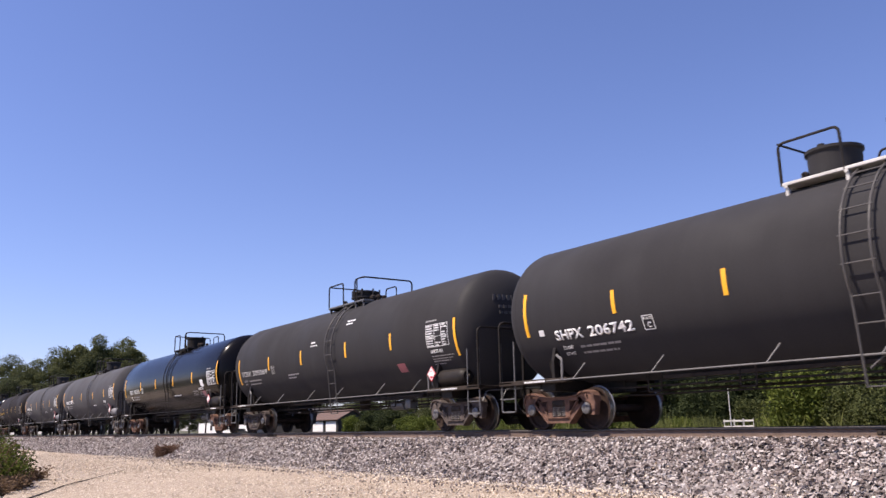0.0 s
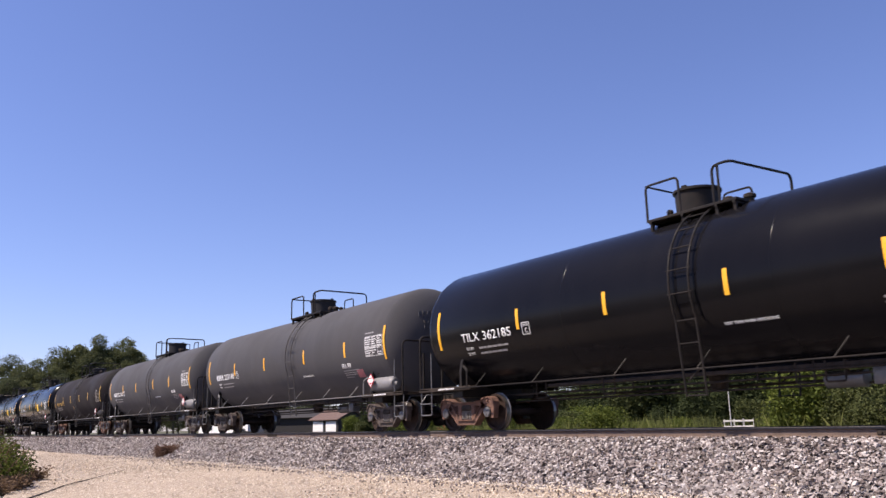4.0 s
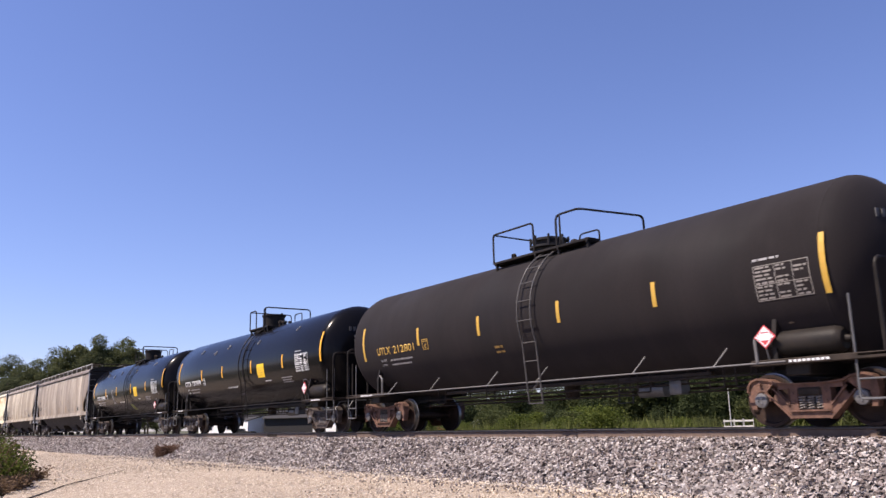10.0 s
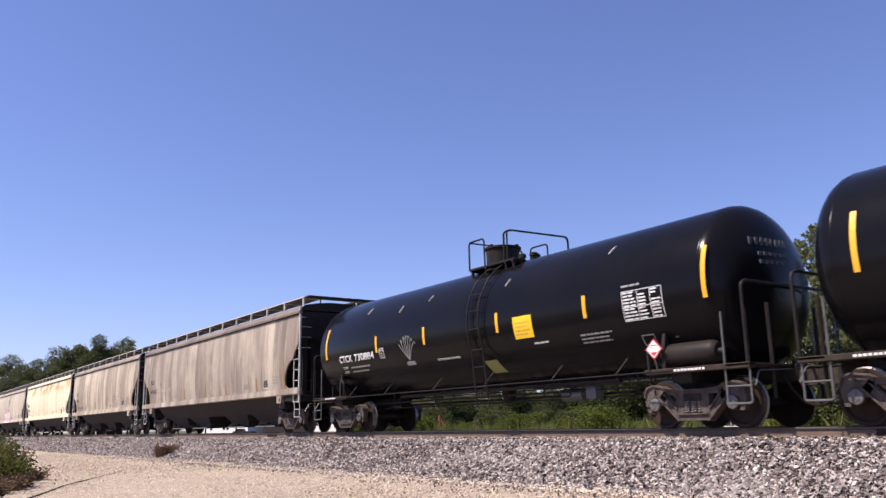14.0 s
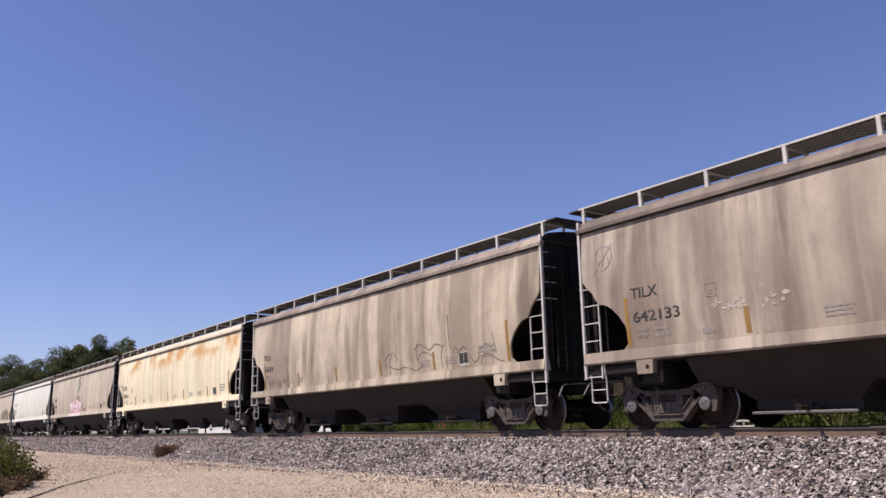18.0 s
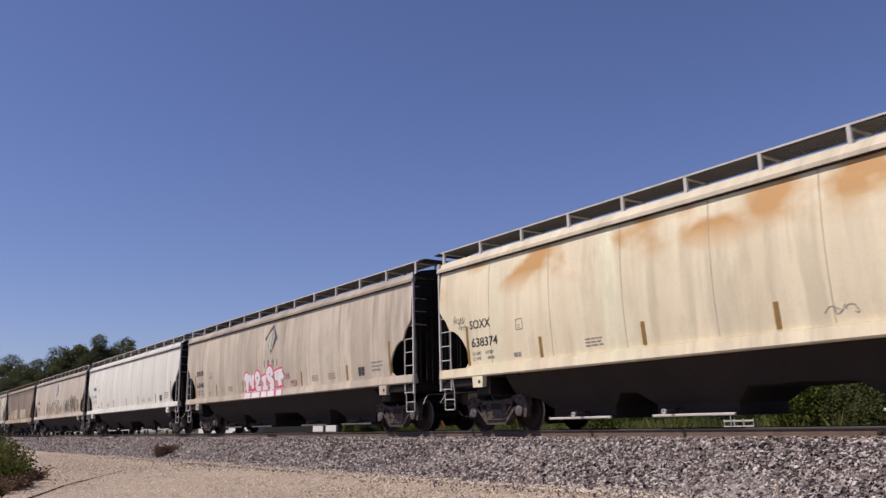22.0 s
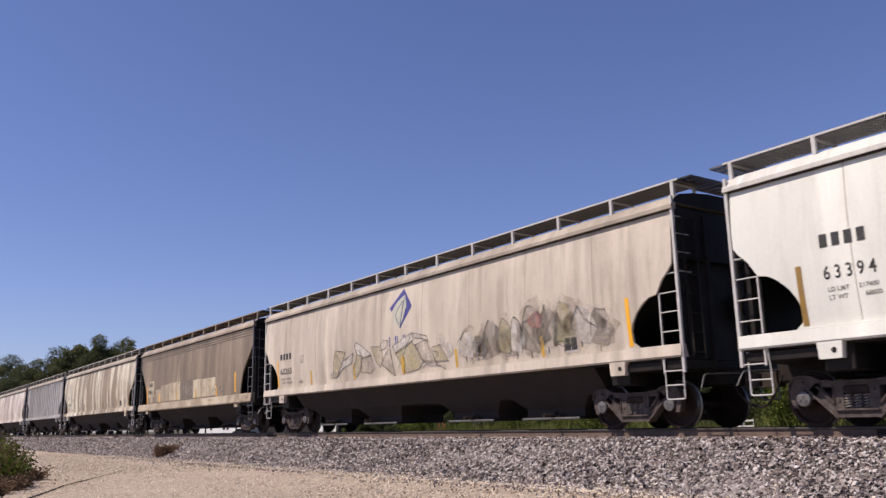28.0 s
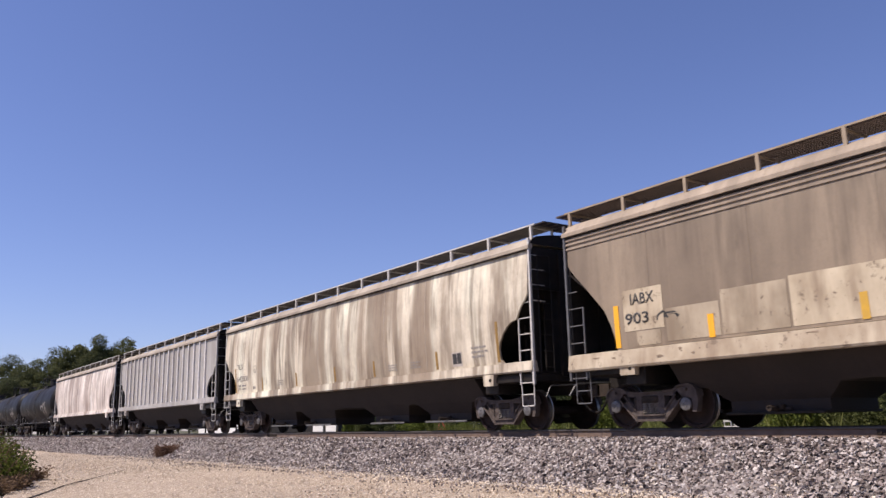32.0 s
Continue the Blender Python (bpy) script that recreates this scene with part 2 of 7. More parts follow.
for dull in (M_BLACK, M_IRON, M_CAST, M_CASTRUST, M_WHEEL):
    dull.node_tree.nodes["Principled BSDF"].inputs["Specular IOR Level"].default_value = 0.12
M_GROUND = plain("rough_grass_ground", (0.045, 0.055, 0.02), 0.95, 0.0, (0.099, 0.084, 0.046), 0.5, 0.8, 0.6)
M_LEAF = leafy("broad_leaves", (0.052, 0.066, 0.022), (0.11, 0.122, 0.045), 1.0)
M_LEAF_LIGHT = leafy("bright_leaves", (0.068, 0.096, 0.018), (0.15, 0.172, 0.035), 2.0)
M_LEAF_DARK = leafy("dark_leaves", (0.03, 0.043, 0.016), (0.065, 0.08, 0.03), 3.0)
M_DRY = leafy("dry_stems", (0.24, 0.16, 0.10), (0.14, 0.095, 0.06), 4.0)
M_DEAD = leafy("dead_brown_stems", (0.12, 0.068, 0.05), (0.21, 0.125, 0.09), 5.0)
M_TREE = leafy("tree_leaves", (0.095, 0.11, 0.046), (0.19, 0.195, 0.085), 6.0)
M_TREE_DARK = leafy("deep_green_tree_leaves", (0.062, 0.076, 0.036), (0.125, 0.135, 0.064), 7.0)
M_GRASS = leafy("tall_yellow_green_grass", (0.105, 0.125, 0.036), (0.205, 0.215, 0.075), 8.0)
M_SPRING = plain("grey_dusty_spring_steel", (0.24, 0.215, 0.195), 0.6, 0.1, (0.10, 0.085, 0.075), 14, 0.5)
M_TANKAIR = plain("grey_painted_reservoir", (0.20, 0.195, 0.20), 0.55, 0.0, (0.13, 0.125, 0.125), 4, 0.5)
M_BARK = plain("grey_brown_bark", (0.10, 0.08, 0.06), 0.9, 0.0, (0.05, 0.04, 0.03), 4, 0.8, 0.5)


# ---- mesh helpers ----
class Shape:
    """Collects vertices and faces of one mesh."""

    def __init__(self):
        self.v, self.f, self.m = [], [], []

    def add(self, verts, faces, slot=0):
        k = len(self.v)
        self.v += [tuple(p) for p in verts]
        self.f += [tuple(i + k for i in q) for q in faces]
        self.m += [slot] * len(faces)
        return self

    def box(self, x0, x1, y0, y1, z0, z1, slot=0, c=0.0):
        """A box, with its edges cut off by c."""
        if not c:
            p = [(x, y, z) for x in (x0, x1) for y in (y0, y1) for z in (z0, z1)]
            return self.add(p, [(0, 1, 3, 2), (4, 6, 7, 5), (0, 4, 5, 1), (2, 3, 7, 6), (0, 2, 6, 4), (1, 5, 7, 3)], slot)
        pr = [(x0 + c, z0), (x1 - c, z0), (x1, z0 + c), (x1, z1 - c), (x1 - c, z1), (x0 + c, z1), (x0, z1 - c), (x0, z0 + c)]
        cx, cz = (x0 + x1) / 2, (z0 + z1) / 2
        inner = [(cx + (x - cx) * (1 - c / (x1 - x0) * 2), cz + (z - cz) * (1 - c / (z1 - z0) * 2)) for x, z in pr]
        rings = [[(x, y0, z) for x, z in inner], [(x, y0 + c, z) for x, z in pr], [(x, y1 - c, z) for x, z in pr], [(x, y1, z) for x, z in inner]]
        return self.loft(rings, slot, True)

    def loft(self, rings, slot=0, caps=True, closed=True):
        n = len(rings[0])
        v = [p for r in rings for p in r]
        f = []
        for i in range(len(rings) - 1):
            for j in range(n if closed else n - 1):
                k = (j + 1) % n
                f.append((i * n + j, i * n + k, (i + 1) * n + k, (i + 1) * n + j))
        if caps:
            f.append(tuple(reversed(range(n))))
            f.append(tuple(range((len(rings) - 1) * n, len(rings) * n)))
        return self.add(v, f, slot)

    def prism(self, poly, y0, y1, slot=0):
        """A polygon of (x, z) pairs, carried from y0 to y1."""
        return self.loft([[(x, y0, z) for x, z in poly], [(x, y1, z) for x, z in poly]], slot)

    def prism_x(self, poly, x0, x1, slot=0):
        """A polygon of (y, z) pairs, carried from x0 to x1."""
        return self.loft([[(x0, y, z) for y, z in poly], [(x1, y, z) for y, z in poly]], slot)

    def turned(self, prof, n=20, axis="x", at=(0, 0, 0), slot=0, slots=None):
        """A profile of (along, radius) pairs, turned about an axis."""
        v, f, sl = [], [], []
        for a, r in prof:
            for j in range(n):
                c, s = math.cos(2 * math.pi * j / n) * r, math.sin(2 * math.pi * j / n) * r
                p = {"x": (a, c, s), "y": (c, a, s), "z": (c, s, a)}[axis]
                v.append((p[0] + at[0], p[1] + at[1], p[2] + at[2]))
        for i in range(len(prof) - 1):
            for j in range(n):
                k = (j + 1) % n
                f.append((i * n + j, i * n + k, (i + 1) * n + k, (i + 1) * n + j))
                sl.append(slots[i] if slots else slot)
        for q, s in ((tuple(range(n)), slots[0] if slots else slot), (tuple(range((len(prof) - 1) * n, len(prof) * n)), slots[-1] if slots else slot)):
            f.append(q)
            sl.append(s)
        k = len(self.v)
        self.v += v
        self.f += [tuple(i + k for i in q) for q in f]
        self.m += sl
        return self

    def tube(self, pts, r, n=6, slot=0):
        """A round bar along a line of points."""
        pts = [Vector(p) for p in pts]
        rings = []
        for i, p in enumerate(pts):
            d = (pts[min(i + 1, len(pts) - 1)] - pts[max(i - 1, 0)]).normalized()
            a = d.cross(Vector((0.31, 0.52, 0.79))).normalized()
            b = d.cross(a)
            rings.append([p + r * (math.cos(t) * a + math.sin(t) * b) for t in [2 * math.pi * j / n for j in range(n)]])
        return self.loft(rings, slot)

    def mesh(self, name, mats, smooth=False):
        me = bpy.data.meshes.new(name)
        me.from_pydata(self.v, [], self.f)
        for m in mats if isinstance(mats, (list, tuple)) else (mats,):
            me.materials.append(m)
        if any(self.m):
            me.polygons.foreach_set("material_index", self.m)
        bm = bmesh.new()
        bm.from_mesh(me)
        bmesh.ops.recalc_face_normals(bm, faces=bm.faces)
        if smooth:
            for e in bm.edges:
                e.smooth = len(e.link_faces) != 2 or e.calc_face_angle(0) < radians(38)
            for fc in bm.faces:
                fc.smooth = True
        bm.to_mesh(me)
        bm.free()
        return me


def part(name, shape, mats, parent, label="", at=None, smooth=False):
    """One mesh object under a thing or under a part."""
    me = shape if isinstance(shape, bpy.types.Mesh) else shape.mesh(name, mats, smooth)
    ob = new(name, me)
    ob.parent = parent
    if at is not None:
        ob.matrix_basis = at
    return tagged(ob, label)


def bent(pts, r=0.12, n=4):
    """A line of points with its inner corners rounded."""
    pts = [Vector(p) for p in pts]
    out = [pts[0]]
    for a, b, c in zip(pts, pts[1:], pts[2:]):
        k = min(r, (a - b).length * 0.45, (c - b).length * 0.45)
        p, q = b + (a - b).normalized() * k, b + (c - b).normalized() * k
        out += [p.lerp(b, t).lerp(b.lerp(q, t), t) for t in [i / n for i in range(n + 1)]]
    return out + [pts[-1]]


# ---- the ground and the line ----
GROUND_Z = -1.04
X_FAR, X_NEAR = -900.0, 260.0


def setting(name, shape, mats, label, category, kind="structure", smooth=False):
    ob = new(name, shape if isinstance(shape, bpy.types.Mesh) else shape.mesh(name, mats, smooth))
    return tagged(ob, label, category, "", kind)


def ground_height(x, y):
    far = max(0.0, (math.hypot(x, y) - 60) / 400)
    return GROUND_Z - 0.02 + 0.05 * noise.noise((x * 0.12, y * 0.12, 0)) * (1 if y < 9 else 0.6) - min(far, 1) * 0.2


def build_ground():
    xs = [-3000, -1500, -900] + [-600 + 20 * i for i in range(24)] + [-120 + 2.5 * i for i in range(61)] + [60, 120, 260, 900, 3000]
    ys = [-3000, -900, -300, -100, -40, -20, -10] + [-8 + 1.0 * i for i in range(33)] + [27, 32, 40, 55, 75, 100, 150, 300, 900, 3000]
    s = Shape()
    v = [(x, y, ground_height(x, y)) for x in xs for y in ys]
    n = len(ys)
    s.add(v, [(i * n + j, (i + 1) * n + j, (i + 1) * n + j + 1, i * n + j + 1) for i in range(len(xs) - 1) for j in range(n - 1)])
    setting("ground", s, M_GROUND, "rough grassy ground running to the horizon", "ground", smooth=True)
    # pale gravel service road on the camera's side of the line
    s = Shape()
    xs = [-160 + 1.6 * i for i in range(120)]
    rows = []
    for x in xs:
        edge = 11.3 + 0.25 * noise.noise((x * 0.3, 1, 0))
        bank = -6.0 if x > -16 else 2.2 + 0.6 * noise.noise((x * 0.4, 5, 0)) + (x + 16) * -0.045
        rows.append([(x, bank + (edge - bank) * k / 16, ground_height(x, bank + (edge - bank) * k / 16) + 0.03 + 0.02 * noise.noise((x * 0.9, k * 0.9, 3))) for k in range(17)])
    s.loft(rows, 0, False, False)
    setting("road", s, M_ROAD, "pale crushed limestone service road beside the ballast", "gravel road", smooth=True)
    # ballast bed
    prof = [(-3.6, -1.12), (-3.2, -1.0), (-2.45, -0.6), (-1.8, -0.245), (-1.35, -0.205), (0, -0.2), (1.35, -0.205), (1.8, -0.245), (3.2, -1.0), (3.9, -1.12)]
    s = Shape()
    xs = [X_FAR] + [-300 + 10 * i for i in range(24)] + [-60 + 1 * i for i in range(71)] + [40, X_NEAR]
    s.loft([[(x, TRACK + y + 0.1 * noise.noise((x * 0.5, y, 7)), z + 0.035 * noise.noise((x * 0.8, y * 2, 1))) for y, z in prof] for x in xs], 0, False, False)
    setting("ballast_bed", s, M_BALLAST, "grey and pinkish crushed rock ballast under the track", "ballast", smooth=True)


RAIL_PROFILE = [(-0.069, -0.172), (0.069, -0.172), (0.069, -0.160), (0.012, -0.142), (0.010, -0.05), (0.036, -0.036),
                (0.036, -0.010), (0.026, 0.0), (-0.026, 0.0), (-0.036, -0.010), (-0.036, -0.036), (-0.010, -0.05), (-0.012, -0.142), (-0.069, -0.160)]


def build_track():
    for side, name in ((-1, "rail"), (1, "rail")):
        s = Shape()
        y0 = TRACK + side * 0.7525
        s.prism_x([(y0 + y, z) for y, z in RAIL_PROFILE], X_FAR, X_NEAR, 0)
        # head faces get the darker steel, the train's shade put into colour
        s.m = [1 if 6 <= i <= 9 else 0 for i in range(len(s.m))]
        rail = setting(name, s, [M_RAIL, M_RAILTOP], "rust-brown steel rail, its worn head darkened for the train's shade", "rail")
        for k in range(5):
            joint = -6.4 - 24 * k
            b = Shape()
            b.box(joint - 0.46, joint + 0.46, y0 - 0.032, y0 - 0.012, -0.13, -0.05, 0, 0.008)
            for j in range(6):
                b.turned([(y0 - 0.05, 0.016), (y0 - 0.03, 0.018)], 6, "y", (joint - 0.38 + 0.15 * j, 0, -0.09))
            part("joint_bar", b, M_IRON, rail)
    tie_box = Shape().box(-0.115, 0.115, -1.3, 1.3, -0.36, -0.18, 0, 0.012)
    tie_mesh = tie_box.mesh("tie", M_TIE)
    plate = Shape().box(-0.09, 0.09, -0.17, 0.17, -0.185, -0.168, 0, 0.004)
    for dx, dy in ((-0.05, -0.09), (0.05, -0.09), (0.05, 0.09), (-0.05, 0.09)):
        plate.box(dx - 0.012, dx + 0.012, dy - 0.018, dy + 0.018, -0.17, -0.145, 0)
    plate_mesh = plate.mesh("tie_plate", M_RAIL)
    bed = tagged(new("track_ties"), "dark creosoted timber ties set in ballast", "railway ties", "", "structure")
    for i in range(110):
        x = -58 + 0.53 * i + random.uniform(-0.03, 0.03)
        tie = part("tie", tie_mesh, M_TIE, bed, at=pose(x, TRACK + random.uniform(-0.06, 0.06), random.uniform(-0.008, 0.004), 0, 0, random.uniform(-1, 1)))
        for side in (-1, 1):
            part("tie_plate", plate_mesh, M_RAIL, tie, at=pose(0, side * 0.7525, 0))
    s = Shape()
    for i in range(700):
        x = -58.5 - 0.53 * i
        s.box(x - 0.115, x + 0.115, TRACK - 1.3, TRACK + 1.3, -0.36, -0.18)
    tagged(part("far_ties", s, M_TIE, bed), kind="stuff")


def scatter(name, count, place, sizes, mats, label, category, seed):
    """Loose stones as one mesh: squashed, turned boxes with cut corners."""
    rng = np.random.default_rng(seed)
    base = np.array([(-1, -.6, -.5), (.2, -1, -.5), (1, -.3, -.6), (.6, .9, -.5), (-.7, .8, -.6), (-.7, -.4, .7), (.5, -.6, .8), (.6, .5, .6), (-.4, .6, .8)], float)
    tris = [(0, 1, 6), (0, 6, 5), (1, 2, 6), (2, 7, 6), (2, 3, 7), (3, 8, 7), (3, 4, 8), (4, 5, 8), (4, 0, 5), (5, 6, 7), (5, 7, 8)]
    pts = place(rng, count)
    n = len(pts)
    sz = rng.uniform(*sizes, n)[:, None, None] * rng.uniform(0.6, 1.2, (n, 1, 3))
    v = base[None] * (1 + rng.uniform(-.3, .3, (n, 9, 3))) * sz
    a, b, c = rng.uniform(0, 6.28, (3, n))
    ca, sa, cb, sb, cc, sc = np.cos(a), np.sin(a), np.cos(b), np.sin(b), np.cos(c), np.sin(c)
    x, y, z = v[..., 0], v[..., 1], v[..., 2]
    x, y = x * ca[:, None] - y * sa[:, None], x * sa[:, None] + y * ca[:, None]
    y, z = y * cb[:, None] - z * sb[:, None], y * sb[:, None] + z * cb[:, None]
    x, z = x * cc[:, None] - z * sc[:, None], x * sc[:, None] + z * cc[:, None]
    v = np.stack([x, y, z], -1) + pts[:, None]
    f = (np.array(tris)[None] + 9 * np.arange(n)[:, None, None]).reshape(-1, 3)
    me = bpy.data.meshes.new(name)
    me.from_pydata(v.reshape(-1, 3).tolist(), [], f.tolist())
    me.materials.append(mats)
    return tagged(new(name, me), label, category, "", "stuff")


def bank_z(off):
    return np.interp(off, [-3.6, -3.2, -2.45, -1.8, -1.35, 0], [-1.04, -1.0, -0.6, -0.245, -0.205, -0.2])


def build_stones():
    def near(rng, n):
        x = -45 * rng.random(n) ** 1.25 - 0.5
        off = -3.55 + 2.6 * rng.random(n)
        return np.stack([x, TRACK + off, bank_z(off) + 0.008 + rng.normal(0, 0.008, n)], -1)

    def strewn(rng, n):
        x = -42 * rng.random(n) ** 1.2 - 0.5
        off = -3.25 - rng.exponential(0.42, n)
        return np.stack([x, TRACK + off, np.full(n, GROUND_Z + 0.025)], -1)

    def road(rng, n):
        x = -3 - 52 * rng.random(n) ** 1.4
        y = rng.uniform(2.0, 11.0, n)
        keep = -x > y * 0.45
        return np.stack([x, y, np.full(n, GROUND_Z + 0.012)], -1)[keep]

    def washed(rng, n):
        x = -44 * rng.random(n) ** 1.2 - 0.5
        off = -3.62 + np.minimum(rng.exponential(0.22, n), 1.1) * (0.7 + 0.5 * np.sin(x * 1.7) * np.sin(x * 0.63 + 1)) + rng.normal(0, 0.13, n)
        return np.stack([x, TRACK + off, bank_z(off) + 0.03], -1)

    def further(rng, n):
        x = -45 - 70 * rng.random(n) ** 1.2
        off = -3.5 + 2.4 * rng.random(n)
        return np.stack([x, TRACK + off, bank_z(off) + 0.008 + rng.normal(0, 0.01, n)], -1)

    scatter("further_stones", 26000, further, (0.035, 0.06), M_STONES, "loose grey and white ballast stones further along the line", "ballast stones", 6)
    scatter("ballast_stones", 52000, near, (0.022, 0.045), M_STONES, "loose grey, white and pinkish ballast stones on the shoulder", "ballast stones", 3)
    scatter("strewn_stones", 4200, strewn, (0.012, 0.028), M_STONES, "stray ballast stones along the edge of the road", "ballast stones", 4)
    scatter("washed_pebbles", 9000, washed, (0.010, 0.024), M_PEBBLE, "pale road pebbles washed against the foot of the ballast", "pebbles", 8)
    scatter("road_pebbles", 34000, road, (0.008, 0.022), M_PEBBLE, "pale limestone pebbles on the service road", "pebbles", 5)


# ---- trucks ----
CACHE = {}


def cached(key, make, mats, smooth=False):
    if key not in CACHE:
        CACHE[key] = make().mesh(key, mats, smooth)
    return CACHE[key]


def wheel_set_shape():
    s = Shape()
    for side in (-1, 1):
        g = 0.7175
        # tyre with flange inside, thin plate, hub
        prof = [(g - 0.06, 0.10), (g - 0.045, 0.14), (g - 0.005, 0.30), (g - 0.03, 0.385), (g - 0.03, 0.482), (g - 0.002, 0.484), (g + 0.008, 0.459),
                (g + 0.108, 0.452), (g + 0.108, 0.395), (g + 0.055, 0.37), (g + 0.03, 0.28), (g + 0.07, 0.15), (g + 0.09, 0.11)]
        sl = [0, 0, 0, 0, 0, 1, 1, 0, 0, 0, 0, 0]
        s.turned([(side * a, r) for a, r in prof], 36, "y", slots=sl)
        s.turned([(side * (g + 0.08), 0.085), (side * 0.90, 0.085), (side * 0.90, 0.13), (side * 1.09, 0.13), (side * 1.12, 0.12), (side * 1.13, 0.09)], 20, "y", slots=[0, 0, 0, 2, 2])
        for k in range(3):
            a = 2 * math.pi * k / 3
            s.turned([(side * 1.125, 0.022), (side * 1.145, 0.02)], 6, "y", (0.05 * math.cos(a), 0, 0.05 * math.sin(a)), 2)
    s.turned([(-0.7, 0.085), (0.7, 0.085)], 14, "y")
    return s


def bar_poly(a, b, w0, w1):
    """Outline of a tapering flat bar from a to b in (x, z)."""
    d = Vector((b[0] - a[0], b[1] - a[1])).normalized()
    n = Vector((-d.y, d.x))
    return [(a[0] + n.x * w0, a[1] + n.y * w0), (b[0] + n.x * w1, b[1] + n.y * w1), (b[0] - n.x * w1, b[1] - n.y * w1), (a[0] - n.x * w0, a[1] - n.y * w0)]


def side_frame_shape(side):
    """A cast side frame: top member rising to rounded hoods over the journals, columns, open triangles, sloping members, spring seat."""
    s = Shape()
    y0, y1 = side * 0.93, side * 1.07
    lip = y1 + side * 0.035
    for k in (-1, 1):
        def at(poly):
            return [(k * x, z) for x, z in poly]
        # hood over the journal with its outer leg and inner jaw
        hood = [(0.60, 0.60), (0.58, 0.74), (0.72, 0.815), (0.95, 0.84), (1.07, 0.80), (1.14, 0.71), (1.155, 0.60), (1.14, 0.44), (1.10, 0.31), (1.01, 0.31), (1.02, 0.47), (1.0, 0.555), (0.95, 0.60), (0.83, 0.60), (0.77, 0.555), (0.755, 0.44), (0.70, 0.46)]
        s.prism(at(hood), y0, y1)
        s.prism(at([(0.58, 0.715), (0.58, 0.745), (0.72, 0.82), (0.95, 0.845), (1.075, 0.805), (1.145, 0.715), (1.16, 0.60), (1.13, 0.60), (1.11, 0.70), (1.055, 0.775), (0.95, 0.81), (0.73, 0.785)]), y0 - side * 0.03, lip)
        # top member between the columns and the hood
        s.prism(at([(0.0, 0.64), (0.0, 0.72), (0.30, 0.72), (0.60, 0.75), (0.62, 0.635), (0.36, 0.63)]), y0, y1)
        s.prism(at([(0.0, 0.70), (0.0, 0.725), (0.30, 0.725), (0.60, 0.755), (0.60, 0.728), (0.30, 0.698)]), y0 - side * 0.03, lip)
        # column and sloping tension member, open triangle between them
        s.prism(at([(0.215, 0.67), (0.375, 0.67), (0.36, 0.26), (0.215, 0.26)]), y0, y1 + side * 0.01)
        s.prism(at(bar_poly((0.735, 0.66), (0.29, 0.20), 0.098, 0.075)), y0, y1)
        s.prism(at(bar_poly((0.795, 0.585), (0.335, 0.14), 0.016, 0.016)), y0 - side * 0.03, lip)
        s.prism(at(bar_poly((0.655, 0.655), (0.375, 0.365), 0.012, 0.012)), y0, lip)
        s.prism(at([(0.38, 0.36), (0.38, 0.645), (0.365, 0.645), (0.365, 0.36)]), y0, lip)
        # journal face, bolt bosses
        s.turned([(y1 - side * 0.02, 0.03), (y1 + side * 0.05, 0.026)], 8, "y", (k * 0.90, 0, 0.735))
        s.turned([(y1, 0.022), (y1 + side * 0.03, 0.02)], 6, "y", (k * 0.29, 0, 0.56))
        s.turned([(y1, 0.022), (y1 + side * 0.03, 0.02)], 6, "y", (k * 0.29, 0, 0.42))
    # spring seat
    s.prism([(-0.34, 0.145), (0.34, 0.145), (0.37, 0.20), (0.34, 0.275), (-0.34, 0.275), (-0.37, 0.20)], y0 - side * 0.02, y1 + side * 0.02)
    s.prism([(-0.35, 0.255), (0.35, 0.255), (0.33, 0.285), (-0.33, 0.285)], y0 - side * 0.03, y1 + side * 0.06)
    return s


def spring_shape():
    """A coil spring: a round bar wound in five turns."""
    s = Shape()
    s.tube([(0.058 * math.cos(0.7 * i), 0.058 * math.sin(0.7 * i), 0.285 + 0.215 * i / 45) for i in range(46)], 0.0145, 5)
    return s


def adapter_shape(side):
    s = Shape()
    for k in (-1, 1):
        s.box(k * 0.889 - 0.12, k * 0.889 + 0.12, min(side * 0.92, side * 1.06), max(side * 0.92, side * 1.06), 0.56, 0.615, 0, 0.01)
    return s


def bolster_shape():
    s = Shape()
    s.box(-0.21, 0.21, -1.10, 1.10, 0.505, 0.65, 0, 0.03)
    s.box(-0.24, 0.24, -0.45, 0.45, 0.62, 0.80, 0, 0.04)
    for k in (-1, 1):
        s.box(k * 0.45 - 0.06, k * 0.45 + 0.06, -0.9, 0.9, 0.36, 0.46, 0, 0.02)
        s.prism([(k * 0.40, 0.30), (k * 0.47, 0.30), (k * 0.47, 0.60), (k * 0.42, 0.60)], -0.82, -0.72)
        s.prism([(k * 0.40, 0.30), (k * 0.47, 0.30), (k * 0.47, 0.60), (k * 0.42, 0.60)], 0.72, 0.82)
    return s


WHEELS = []


